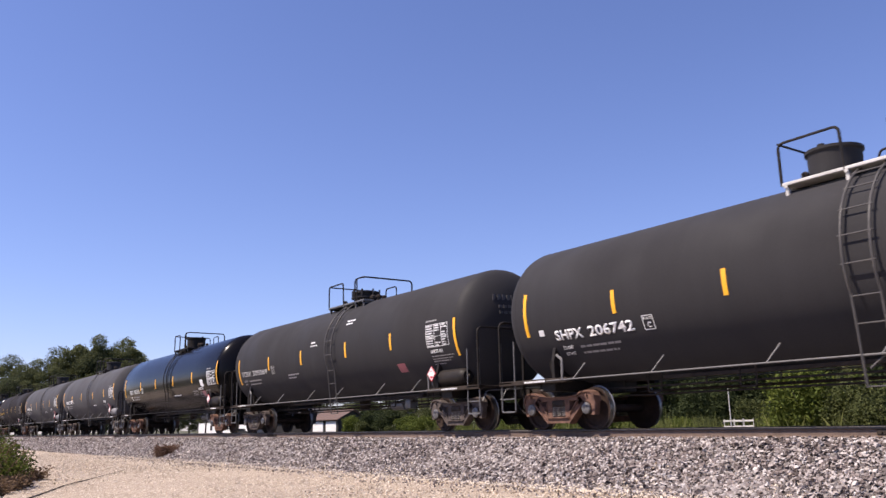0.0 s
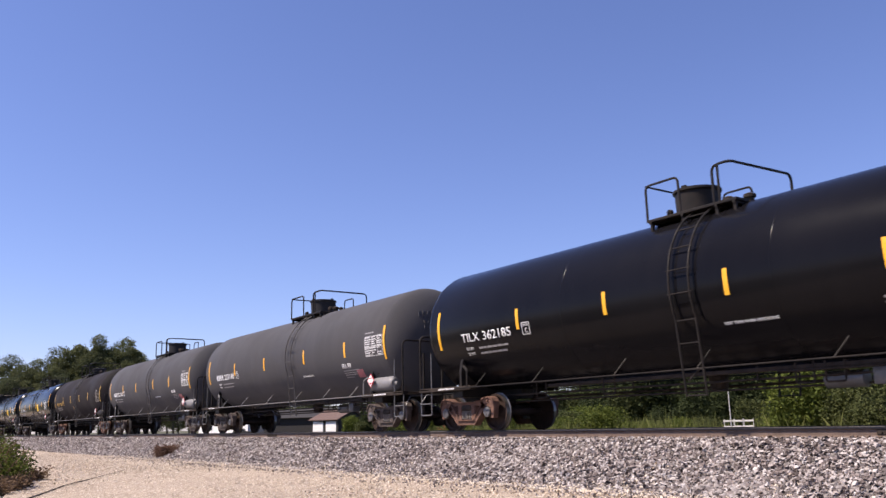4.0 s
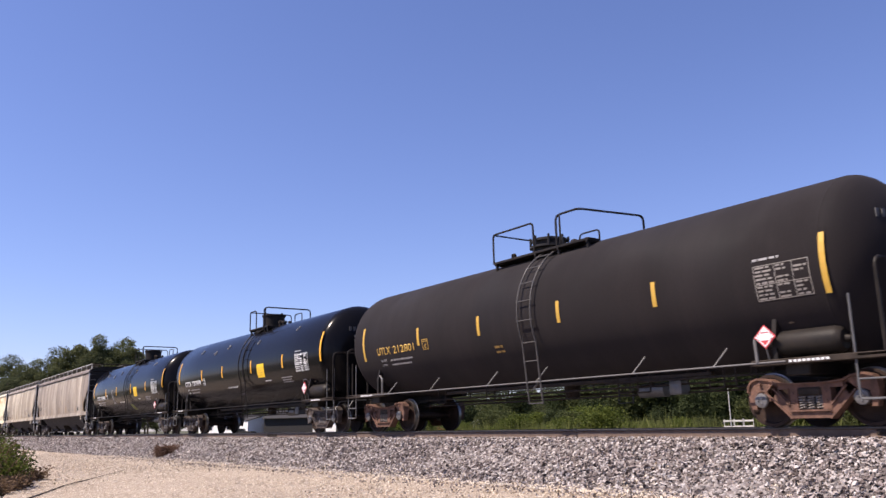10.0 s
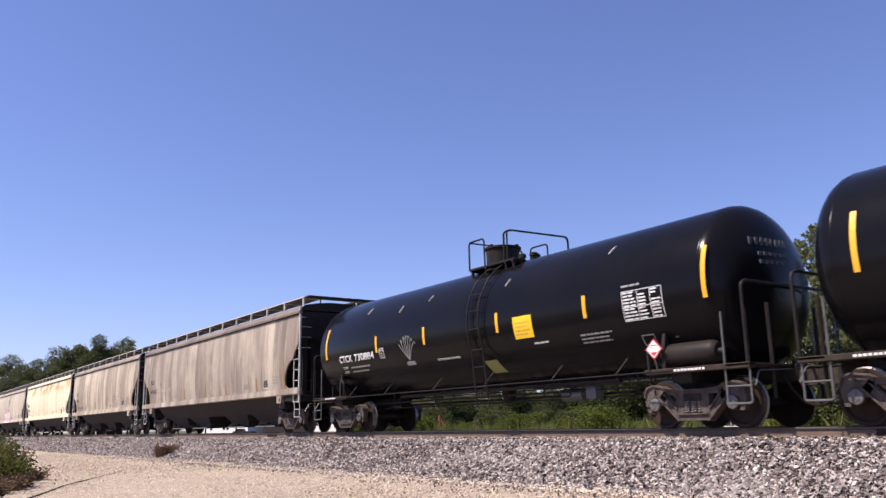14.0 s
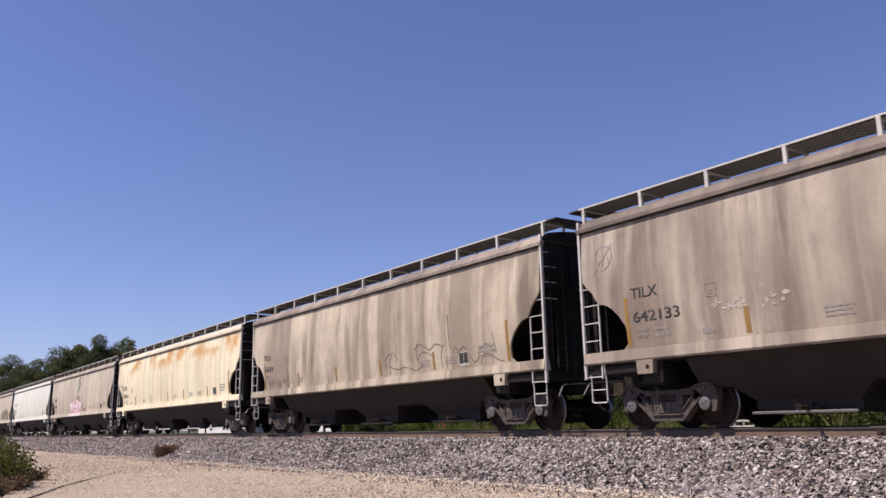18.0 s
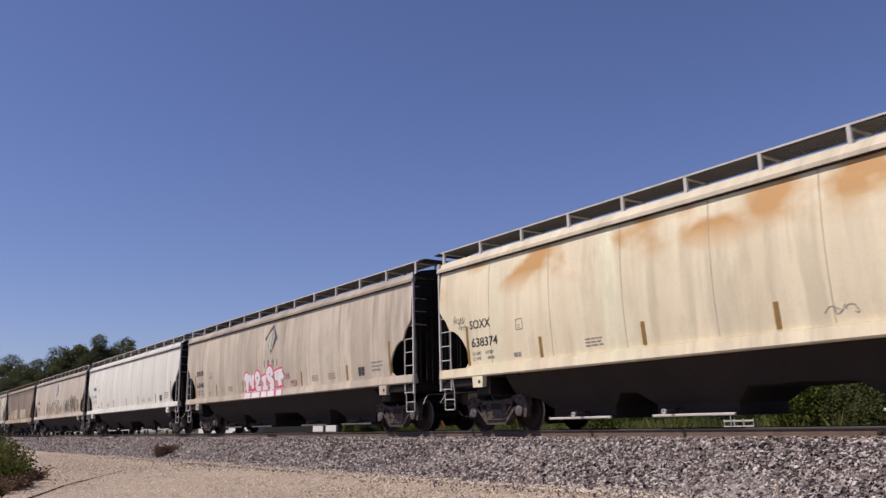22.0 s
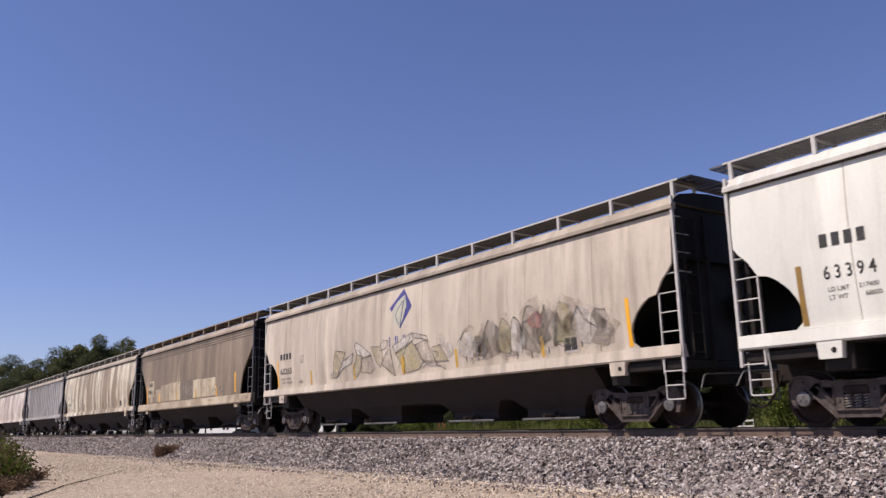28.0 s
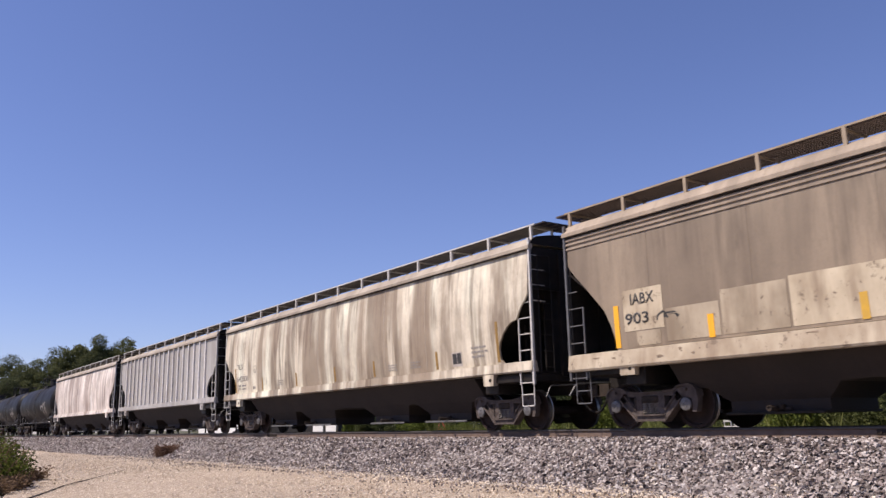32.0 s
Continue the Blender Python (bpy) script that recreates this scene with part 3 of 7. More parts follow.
def truck(car, x, rusty=False):
    tone, mat = ("r", M_CASTRUST) if rusty else ("d", M_CAST)
    t = part("truck", cached("bolster", bolster_shape, M_IRON), None, car, "cast steel freight truck", pose(x, 0, 0))
    for side in (-1, 1):
        part("side_frame", cached(f"side_frame_{tone}{side}", lambda: side_frame_shape(side), mat), None, t)
        for sx in (-0.155, 0.0, 0.155):
            part("spring", cached("spring", spring_shape, M_SPRING, True), None, t, at=pose(sx, side * 1.03, 0))
        part("bearing_adapter", cached(f"adapter_{tone}{side}", lambda: adapter_shape(side), mat), None, t)
    for k in (-1, 1):
        w = part("wheel_set", cached("wheel_set", wheel_set_shape, [M_WHEEL, M_TREAD, M_CAP], True), None, t, "brown wheel pair with shiny treads", pose(k * 0.889, 0, 0.457))
        WHEELS.append((w, k * 0.889, random.uniform(0, 6.28)))
    return t


def coupler(car, x, way):
    s = Shape()
    s.box(min(x - way * 1.2, x - way * 0.18), max(x - way * 1.2, x - way * 0.18), -0.075, 0.075, 0.78, 0.94, 0, 0.02)
    s.prism([(x - way * 0.34, 0.72), (x - way * 0.02, 0.72), (x + way * 0.03, 0.76), (x + way * 0.03, 0.96), (x - way * 0.02, 1.0), (x - way * 0.34, 1.0)], -0.16, 0.12)
    part("coupler", s, M_IRON, car)
    h = Shape()
    h.tube(bent([(x - way * 0.55, -0.28, 0.92), (x - way * 0.40, -0.30, 0.62), (x - way * 0.18, -0.26, 0.40), (x, -0.2, 0.36)], 0.2), 0.025)
    part("air_hose", h, M_BLACK, car)
    lv = Shape()
    lv.tube(bent([(x - way * 0.42, -0.15, 1.02), (x - way * 0.42, -1.25, 0.98), (x - way * 0.38, -1.42, 0.72)], 0.08), 0.014)
    part("uncoupling_lever", lv, M_PIPE, car)


# ---- markings that follow a side ----
def tank_skin(radius, mid, lift):
    def at(x, z, up=0.0, out=0.0):
        a = math.asin(max(-1, min(1, (z - mid) / radius))) + up / radius
        r = radius + lift + out
        return (x, -r * math.cos(a), mid + r * math.sin(a))
    return at


def side_curve(z, bulge=0.085, base=1.515):
    return base + bulge * (1 - ((z - 2.85) / 1.32) ** 2)


def hopper_skin(bulge, base, lift):
    def at(x, z, up=0.0, out=0.0):
        return (x, -(side_curve(z + up, bulge, base) + lift + out), z + up)
    return at


def patch(skin, x, z, w, h, shape=None, slant=0.0, out=0.0, n=6):
    """A flat marking of width w and height h whose lower left corner is at x, z."""
    s = shape or Shape()
    rows = [[skin(x + slant * h * k / n, z, h * k / n, out), skin(x + w + slant * h * k / n, z, h * k / n, out)] for k in range(n + 1)]
    back = [[(a[0], a[1] + 0.004, a[2]), (b[0], b[1] + 0.004, b[2])] for a, b in rows]
    s.loft([[r[0], r[1], q[1], q[0]] for r, q in zip(rows, back)])
    return s


def bars(skin, x, z, lines, gap, rnd, s=None, out=0.0):
    """Lines of small writing that cannot be read: broken plain bars. lines: (width, height)."""
    s = s or Shape()
    for w, h in lines:
        k = 0.0
        while k < w - 0.02:
            d = min(rnd.uniform(0.06, 0.2), w - k)
            patch(skin, x + k, z, d, h, s, 0, out, 2)
            k += d + 0.03
        z -= h + gap
    return s


def blocks(skin, x, z, count, w, h, gap, out=0.0):
    """An owner's mark as a row of plain upright bars of its letters' size."""
    s = Shape()
    for k in range(count):
        patch(skin, x + k * (w + gap), z, w, h, s, 0, out)
    return s


def owner_and_number(skin, car, mat, owner, number, x0, x1, z, size, two_lines=None, bold=0.012, out=0.0):
    """Reporting mark and car number; an owner's name stays a row of plain outlines. two_lines: (start, end, height) of the number."""
    span = x1 - x0
    end = x1 if two_lines else x0 + 0.37 * span
    if owner:
        ink("owner_mark", lettering(owner, skin, x0, z, size, 1.0, out, end, bold), mat, car, "stencilled reporting mark")
    else:
        w = (end - x0) / 5.8
        ink("owner_mark", blocks(skin, x0 + 0.1 * w, z, 4, w, size, w * 0.6, out), mat, car, "owner's mark as a row of plain bars")
    if two_lines:
        ink("car_number", lettering(number, skin, two_lines[0], two_lines[2], size, 1.0, out, two_lines[1], bold), mat, car, "stencilled car number")
    else:
        ink("car_number", lettering(number, skin, x0 + 0.445 * span, z, size, 1.0, out, x1, bold), mat, car, "stencilled car number")


def lettering(text, skin, x, z, size, wide=1.0, out=0.0, to=None, bold=0.012):
    """Readable writing, bent onto a side; with to, it fills the stretch from x to there."""
    cu = bpy.data.curves.new("lettering", "FONT")
    cu.body, cu.size = text, size / 0.72
    cu.resolution_u = 3
    cu.offset = size * bold
    tmp = bpy.data.objects.new("lettering", cu)
    scene.collection.objects.link(tmp)
    me = bpy.data.meshes.new_from_object(tmp)
    bpy.data.objects.remove(tmp)
    if to is not None:
        xs = [v.co.x for v in me.vertices]
        wide = (to - x) / (max(xs) - min(xs))
        x -= min(xs) * wide
    bm = bmesh.new()
    bm.from_mesh(me)
    for k in (0.2, 0.4, 0.6, 0.8):
        bmesh.ops.bisect_plane(bm, geom=bm.verts[:] + bm.edges[:] + bm.faces[:], plane_co=(0, size * k, 0), plane_no=(0, 1, 0))
    ext = bmesh.ops.extrude_face_region(bm, geom=bm.faces[:])
    back = [g for g in ext["geom"] if isinstance(g, bmesh.types.BMVert)]
    back_set = set(back)
    for v in bm.verts:
        p = skin(x + v.co.x * wide, z, v.co.y, out - (0.004 if v in back_set else 0))
        v.co = p
    bmesh.ops.recalc_face_normals(bm, faces=bm.faces)
    bm.to_mesh(me)
    bm.free()
    return me


def ink(name, shape, mat, car, label=""):
    ob = ink_part(name, shape, mat, car, label)
    if name in ("small_stencil", "weight_stencil", "weight_figure", "test_table", "service_panel", "head_stencil", "graffiti_line", "graffiti_edge", "graffiti_fill", "owner_mark"):
        tagged(ob, kind="stuff")
    return ob


def ink_part(name, shape, mat, car, label=""):
    if isinstance(shape, bpy.types.Mesh):
        shape.materials.clear()
        shape.materials.append(mat)
        return part(name, shape, None, car, label)
    return part(name, shape, mat, car, label)


# ---- tank cars ----
TANK_HALF, TANK_R, TANK_MID = 8.85, 1.63, 2.64
HEAD_BACK, HEAD_DEEP = 1.27, 0.74


def tank_car(where, paint, dome="tall", gloss=False, rusty=False, detail=True, half=TANK_HALF, label="", seam=False, bracket=False, ladder=0.7, reach=1.05, nose=(1.05, 1.2), cover=0.47, platform=None):
    car = new("tank_car")
    R, Z, end = TANK_R, TANK_MID, half - HEAD_BACK
    lx_strut = ladder + 0.3
    s = Shape()
    prof = [(-end - HEAD_DEEP * math.sin(a), R * math.cos(a)) for a in [radians(d) for d in (88, 78, 68, 58, 48, 38, 28, 18, 9, 0)]]
    mid = [(-end * 0.62, R), (-end * 0.2, R), (end * 0.2, R), (end * 0.62, R)]
    s.turned(prof + mid + [(-x, r) for x, r in reversed(prof)], 64, "x", (0, 0, Z))
    part("tank", s, paint, car, smooth=True)
    for x in (-end, -end * 0.34, end * 0.34, end) if seam else (-end, end):
        rings = Shape()
        rings.turned([(x - 0.02, R - 0.002), (x - 0.012, R + 0.0025), (x + 0.012, R + 0.0025), (x + 0.02, R - 0.002)], 64, "x", (0, 0, Z))
        part("weld_seam", rings, paint, car, smooth=True)
    # centre stub sills, bolsters, saddle webs
    for k in (-1, 1):
        b = Shape()
        b.box(min(k * (half - 3.2), k * (half - 0.35)), max(k * (half - 3.2), k * (half - 0.35)), -0.2, 0.2, 0.78, 1.12, 0, 0.02)
        b.box(k * (half - 2.0) - 0.22, k * (half - 2.0) + 0.22, -1.35, 1.35, 0.84, 1.1, 0, 0.02)
        rim = [(-1.12, 1.1), (1.12, 1.1)] + [(R * math.cos(t), Z - R * math.sin(t)) for t in [radians(d) for d in range(42, 139, 8)]]
        b.prism_x(rim, k * (half - 2.0) - 0.1, k * (half - 2.0) + 0.1)
        for y in (-1, 1):
            b.prism_x([(y * 1.3, 1.1), (y * 1.46, 1.1), (y * 1.46, 1.5), (y * 1.38, 1.85), (y * 1.3, 1.7)], k * (half - 2.3) - 0.04, k * (half - 2.3) + 0.04)
        part("stub_sill", b, M_BLACK, car, "black underframe with saddle")
        p = Shape()
        x0, x1 = sorted((k * (half - 2.75), k * (half - 0.42)))
        p.box(x0, x1, -1.5, -1.32, 1.02, 1.12, 0, 0.01)
        p.box(x0, x1, 1.32, 1.5, 1.02, 1.12, 0, 0.01)
        x0, x1 = sorted((k * (half - 0.9), k * (half - 0.42)))
        p.box(x0, x1, -1.5, 1.5, 1.06, 1.11, 0, 0.008)
        part("end_platform", p, M_IRON, car)
        q = Shape()
        for i in range(9):
            q.box(k * (half - 1.7) - 0.34 + 0.08 * i, k * (half - 1.7) - 0.285 + 0.08 * i, -1.504, -1.498, 1.05, 1.09)
        tagged(part("platform_stencil", q, M_WHITE, car), kind="stuff")
        # end railing and ladders
        r = Shape()
        e, w = k * (half - 0.46), k * (half - 0.95)
        r.tube(bent([(e, -1.47, 1.1), (e, -1.47, 2.56), (e, 1.47, 2.56), (e, 1.47, 1.1)], 0.18), 0.03)
        for y in (-0.75, 0.75):
            r.tube([(e, y, 0.5), (e, y, 2.2)], 0.036)
        part("end_railing", r, M_BLACK, car)
        for y in (-1.44, 1.44):
            g = Shape()
            g.tube(bent([(e, y, 2.05), (e, y, 0.42), (w, y, 0.42), (w, y, 2.05)], 0.05), 0.02)
            g.tube([(e, y, 0.72), (w, y, 0.72)], 0.016)
            part("corner_step", g, M_PIPE, car, "grey steel step")
        coupler(car, k * half, k)
        truck(car, k * (half - 2.0), rusty)
    pipe = M_BLACK if gloss else M_RAILPIPE
    for y in (-1.5, 1.5):
        r = Shape()
        r.tube([(-half + 2.1, y, 1.07), (half - 2.1, y, 1.07)], 0.016, 8)
        for x in (-5.9, -3.75, -1.25, lx_strut, 3.42, 5.33):
            r.tube([(x, y, 1.07), (x + 0.17, y * 0.86, 1.40)], 0.015)
        part("side_handrail", r, pipe, car, "thin black handrail along the tank" if gloss else "thin grey handrail along the tank")
        for k in (-1, 1):
            h = Shape()
            x = k * (half - 2.62)
            h.tube(bent([(x, y, 1.08), (x - k * 0.02, y, 1.5), (x + k * 0.2, y * 0.97, 1.62)], 0.07), 0.03)
            part("grab_handle", h, pipe, car)
    br = Shape()
    br.box(-4.2, 4.6, -0.62, -0.5, 0.98, 1.06, 0, 0.01)
    br.tube([(-half + 2.9, -0.5, 0.86), (half - 2.9, -0.5, 0.86)], 0.022)
    br.tube([(-half + 2.9, 0.35, 0.80), (half - 2.9, 0.35, 0.80)], 0.03)
    for x in (-3.2, -1.6, 1.4, 3.1, 4.0):
        br.tube([(x, -0.55, 1.1), (x, -0.55, 0.84)], 0.02)
    for x in (-4.6, -2.4, 2.2, 2.75, 4.55, 5.15, 5.6):
        br.tube(bent([(x, -0.62, 1.1), (x, -0.62, 0.74), (x + 0.34, -0.62, 0.74), (x + 0.34, -0.62, 1.1)], 0.04), 0.018)
    br.tube([(1.9, -0.66, 0.96), (6.0, -0.66, 0.94)], 0.02)
    br.tube([(-half + 3.1, -0.30, 0.70), (half - 3.1, -0.30, 0.70)], 0.02)
    part("brake_rigging", br, M_IRON, car)
    v = Shape()
    v.turned([(0.70, 0.10), (0.74, 0.17), (1.0, 0.2), (1.1, 0.24)], 16, "z", (0.15, 0, 0))
    part("outlet_valve", v, M_IRON, car)
    res = Shape()
    x0 = half - 2.38
    res.turned([(x0 - 0.14, 0.04), (x0 - 0.12, 0.07), (x0 - 0.03, 0.07), (x0 - 0.02, 0.16), (x0 + 0.04, 0.21), (x0 + 0.12, 0.225), (x0 + 1.06, 0.225), (x0 + 1.14, 0.21), (x0 + 1.2, 0.16), (x0 + 1.21, 0.07), (x0 + 1.3, 0.05)], 18, "x", (0, -1.24, 1.37))
    part("air_reservoir", res, M_TANKAIR if paint is M_GREY else M_BLACK, car, "grey painted air tank" if paint is M_GREY else "black painted air tank", smooth=True)
    valve = Shape()
    valve.box(half - 2.2, half - 1.85, -1.3, -1.05, 1.68, 1.9, 0, 0.05)
    valve.turned([(-1.36, 0.03), (-1.34, 0.1), (-1.28, 0.1)], 12, "y", (half - 2.02, 0, 1.79))
    part("brake_valve", valve, M_IRON, car)
    cyl = Shape()
    cyl.turned([(2.6, 0.05), (2.62, 0.15), (3.3, 0.15), (3.32, 0.05)], 14, "x", (0, -0.35, 0.78))
    cyl.box(3.5, 3.8, -0.55, -0.25, 0.66, 0.95, 0, 0.02)
    part("brake_cylinder", cyl, M_PIPE, car, smooth=True)
    # ladder up the side
    lx = ladder
    arc = [(-(R + 0.1) * math.cos(t), Z + (R + 0.1) * math.sin(t)) for t in [radians(d) for d in range(-22, 71, 6)]]
    foot = (-1.46, 0.58)
    for y_sign in (1, -1):
        g = Shape()
        for x in (lx, lx + 0.46):
            g.tube([(x, y_sign * foot[0], foot[1])] + [(x, y_sign * y, z) for y, z in arc] + [(x, y_sign * -0.5, 4.12)], 0.022)
        for d in range(-6, 68, 15):
            t = radians(d)
            y, z = -(R + 0.1) * math.cos(t), Z + (R + 0.1) * math.sin(t)
            g.tube([(lx - 0.05, y_sign * y, z), (lx + 0.51, y_sign * y, z)], 0.014)
        for k in (0.01, 0.34, 0.68, 0.98):
            y, z = foot[0] + (arc[0][0] - foot[0]) * k, foot[1] + (arc[0][1] - foot[1]) * k
            g.tube([(lx, y_sign * y, z), (lx + 0.46, y_sign * y, z)], 0.014)
        g.tube([(lx + 0.08, y_sign * -1.46, 0.86), (lx + 0.36, y_sign * -1.46, 1.08)], 0.02)
        part("ladder", g, M_BLACK if gloss else M_LADDER, car, "narrow black ladder over the tank's side")
    # dome platform, railing and fittings
    p = Shape()
    px0, px1, top = lx - reach, lx + nose[1], Z + R
    for y in (-0.95, 0.55):
        p.box(px0, px1, y, y + 0.4, top - 0.11, top - 0.05, 0, 0.01)
    for x in (px0 + 0.05, lx - 0.2, lx + 0.6, px1 - 0.1):
        p.box(x, x + 0.06, -0.95, 0.95, top - 0.15, top - 0.1)
        p.box(x, x + 0.06, -0.92, -0.86, top - 0.42, top - 0.1)
        p.box(x, x + 0.06, 0.86, 0.92, top - 0.42, top - 0.1)
    part("dome_platform", p, platform or (M_PIPE if bracket else M_BLACK), car)
    r = Shape()
    h, low = top + 0.68, top - 0.1
    near = lx + 0.6
    r.tube(bent([(px0, -0.93, low), (px0, -0.93, h), (lx - 0.22, -0.93, h), (lx - 0.2, -0.93, low)], 0.12), 0.026)
    r.tube(bent([(near, -0.93, low), (near, -0.93, h), (lx + nose[0], -0.86, h + 0.03), (px1, 0.93, h), (px1, 0.93, low)], 0.14), 0.028)
    r.tube([(near + 0.13, -0.93, h), (near + 0.13, -0.93, low)], 0.024)
    r.tube(bent([(px0, -0.93, h), (px0, 0.93, h), (px0, 0.93, low)], 0.12), 0.022)
    r.tube(bent([(lx - 0.5, 0.93, low), (lx - 0.5, 0.93, h - 0.02), (lx + 0.2, 0.93, h - 0.02), (lx + 0.2, 0.93, low)], 0.12), 0.024)
    part("dome_railing", r, M_BLACK, car, "black tube railing round the hatch platform")
    d = Shape()
    cx = lx - cover
    if dome == "tall":
        d.turned([(top - 0.1, 0.44), (top + 0.50, 0.46), (top + 0.53, 0.50), (top + 0.58, 0.50), (top + 0.60, 0.42), (top + 0.62, 0.1)], 28, "z", (cx, 0, 0))
        for k in range(3):
            a = 2.1 * k + 0.5
            d.box(cx + 0.4 * math.cos(a) - 0.05, cx + 0.4 * math.cos(a) + 0.05, 0.4 * math.sin(a) - 0.04, 0.4 * math.sin(a) + 0.04, top + 0.38, top + 0.64)
    else:
        d.turned([(top - 0.1, 0.36), (top + 0.2, 0.36), (top + 0.21, 0.5), (top + 0.26, 0.5), (top + 0.27, 0.38), (top + 0.36, 0.38), (top + 0.38, 0.46), (top + 0.44, 0.46), (top + 0.48, 0.3)], 24, "z", (cx, 0, 0))
        for k in range(8):
            a = k * math.pi / 4
            d.turned([(top + 0.2, 0.03), (top + 0.5, 0.03)], 6, "z", (cx + 0.48 * math.cos(a), 0.48 * math.sin(a), 0))
    part("dome_cover", d, M_BLACK if gloss else M_DARK, car, smooth=True)
    for x, y, hh, rr in ((lx + 0.35, -0.1, 0.22, 0.10), (lx + 0.6, 0.2, 0.2, 0.08), (lx + 0.85, -0.15, 0.16, 0.12), (px0 + 0.12, -0.35, 0.2, 0.07)):
        v = Shape()
        v.turned([(top - 0.1, rr * 0.7), (top + hh * 0.6, rr * 0.7), (top + hh * 0.62, rr), (top + hh, rr), (top + hh + 0.03, rr * 0.5)], 12, "z", (x, y, 0))
        part("valve", v, M_IRON, car)
    car.matrix_basis = pose(0, TRACK, 0)
    tagged(car, label, "tank car", "freight cars of the train")
    CARS.append((car, where))
    return car


CARS = []


def frame_mark(skin, x, z, w, h, t=0.022):
    s = Shape()
    for a in ((0, 0, w, t), (0, h - t, w, t), (0, 0, t, h), (w - t, 0, t, h)):
        patch(skin, x + a[0], z + a[1], a[2], a[3], s)
    return s


def tank_marks(car, rnd, white, number, letters=4, dash=M_YELLOW, dashes=(-7.32, -4.22, -1.5, 1.75, 4.5, 7.62), tall=(2.08, 1.0), table=True, table_x=6.5, table_z=2.1,
               placard=6.5, square=None, size=0.215, number_x=-6.33, number_end=-4.35, z_mark=2.2, table_mat=None, words=None, red=None, owner="", plate=-4.08, vent=None, bold=0.012):
    skin = tank_skin(TANK_R, TANK_MID, 0.006)
    for i, x in enumerate(dashes):
        end = i in (0, len(dashes) - 1)
        ink("reflector_strip", patch(skin, x - 0.05, tall[0] if end else 2.3, 0.1, tall[1] if end else 0.48), dash, car, "yellow reflective strip")
    owner_and_number(skin, car, white, owner, number, number_x, number_end, z_mark, size, None, bold)
    ink("plate_mark", frame_mark(skin, plate, z_mark - 0.03, 0.27, 0.28, 0.016), white, car)
    ink("plate_letter", lettering("C", skin, plate + 0.09, z_mark + 0.015, 0.11), white, car)
    ink("plate_word", lettering("PLATE", skin, plate + 0.035, z_mark + 0.165, 0.05, 1.0, 0.0, plate + 0.235), white, car)
    for k, word in enumerate(("LD LMT", "LT WT")):
        z = z_mark - 0.2 - 0.125 * k
        ink("weight_stencil", lettering(word, skin, number_x + 0.1, z, 0.075, 0.9), M_WHITE if white is M_WHITE else M_FADED, car)
        ink("weight_figure", bars(skin, number_x + 0.62, z, [(1.15 - 0.12 * k, 0.05)], 0.05, rnd), M_FADED, car)
    if vent:
        ink("vent_stencil", lettering("VENT TANK WHEN UNLOADING", skin, vent[0], vent[2], 0.058, 1.0, 0.0, vent[1]), M_WHITE, car)
    if words:
        text, x, z, h = words
        ink("stencilled_words", lettering(text, skin, x, z, h, 0.85, 0.0, x + h * 0.56 * len(text), 0.03), M_WHITE, car)
        ink("small_stencil", bars(skin, x, z - 0.09, [(1.0, 0.026), (0.95, 0.022), (0.75, 0.03), (0.5, 0.022)], 0.04, rnd), M_FADED, car)
    if red:
        ink("worn_notice", patch(skin, red, 1.66, 0.4, 0.28), M_PINKISH, car, "worn red notice")
    if table:
        tm = table_mat or M_WHITE
        t = Shape()
        for r in (0, 4, 9):
            patch(skin, table_x, table_z + r * 0.065, 1.02, 0.012, t, 0, 0, 2)
        for x0 in (0.0, 0.4, 0.72, 1.008):
            patch(skin, table_x + x0, table_z, 0.012, 0.597, t)
        for r in range(9):
            bars(skin, table_x + 0.035, table_z + 0.02 + r * 0.065, [(rnd.uniform(0.26, 0.35), 0.032)], 0, rnd, t)
            for x0 in (0.43, 0.75):
                if rnd.random() < 0.85:
                    bars(skin, table_x + x0, table_z + 0.02 + r * 0.065, [(rnd.uniform(0.14, 0.24), 0.032)], 0, rnd, t)
        ink("test_table", t, tm, car, "white stencilled test table")
        ink("small_stencil", bars(skin, table_x, table_z + 0.68, [(0.5, 0.04)], 0.05, rnd), M_FADED, car)
    if placard:
        b = Shape()
        a, z0, rr = placard, 1.5, 0.205
        y = -1.56
        b.loft([[(a + rr, yy, z0), (a, yy, z0 + rr), (a - rr, yy, z0), (a, yy, z0 - rr)] for yy in (y, y + 0.012)])
        pl = part("placard", b, M_RED, car, "red and white diamond hazard placard")
        w = Shape()
        y -= 0.005
        w.box(a - 0.13, a + 0.13, y, y + 0.004, z0 - 0.06, z0 + 0.06)
        for sx, sz in ((1, 1), (1, -1), (-1, 1), (-1, -1)):
            q, d = 0.86 * rr, 0.03
            w.loft([[(a + sx * q, yy, z0), (a, yy, z0 + sz * q), (a, yy, z0 + sz * (q - d)), (a + sx * (q - d), yy, z0)] for yy in (y, y + 0.004)])
        w.prism([(a - 0.06, z0 + 0.08), (a + 0.06, z0 + 0.08), (a, z0 + 0.15)], y, y + 0.004)
        part("placard_print", w, M_WHITE, pl)
        st = Shape()
        st.tube([(a, -1.545, z0 - rr), (a, -1.48, 1.1)], 0.014)
        st.box(a - 0.1, a + 0.1, -1.548, -1.54, z0 - 0.1, z0 + 0.1)
        part("placard_holder", st, M_PIPE, car)
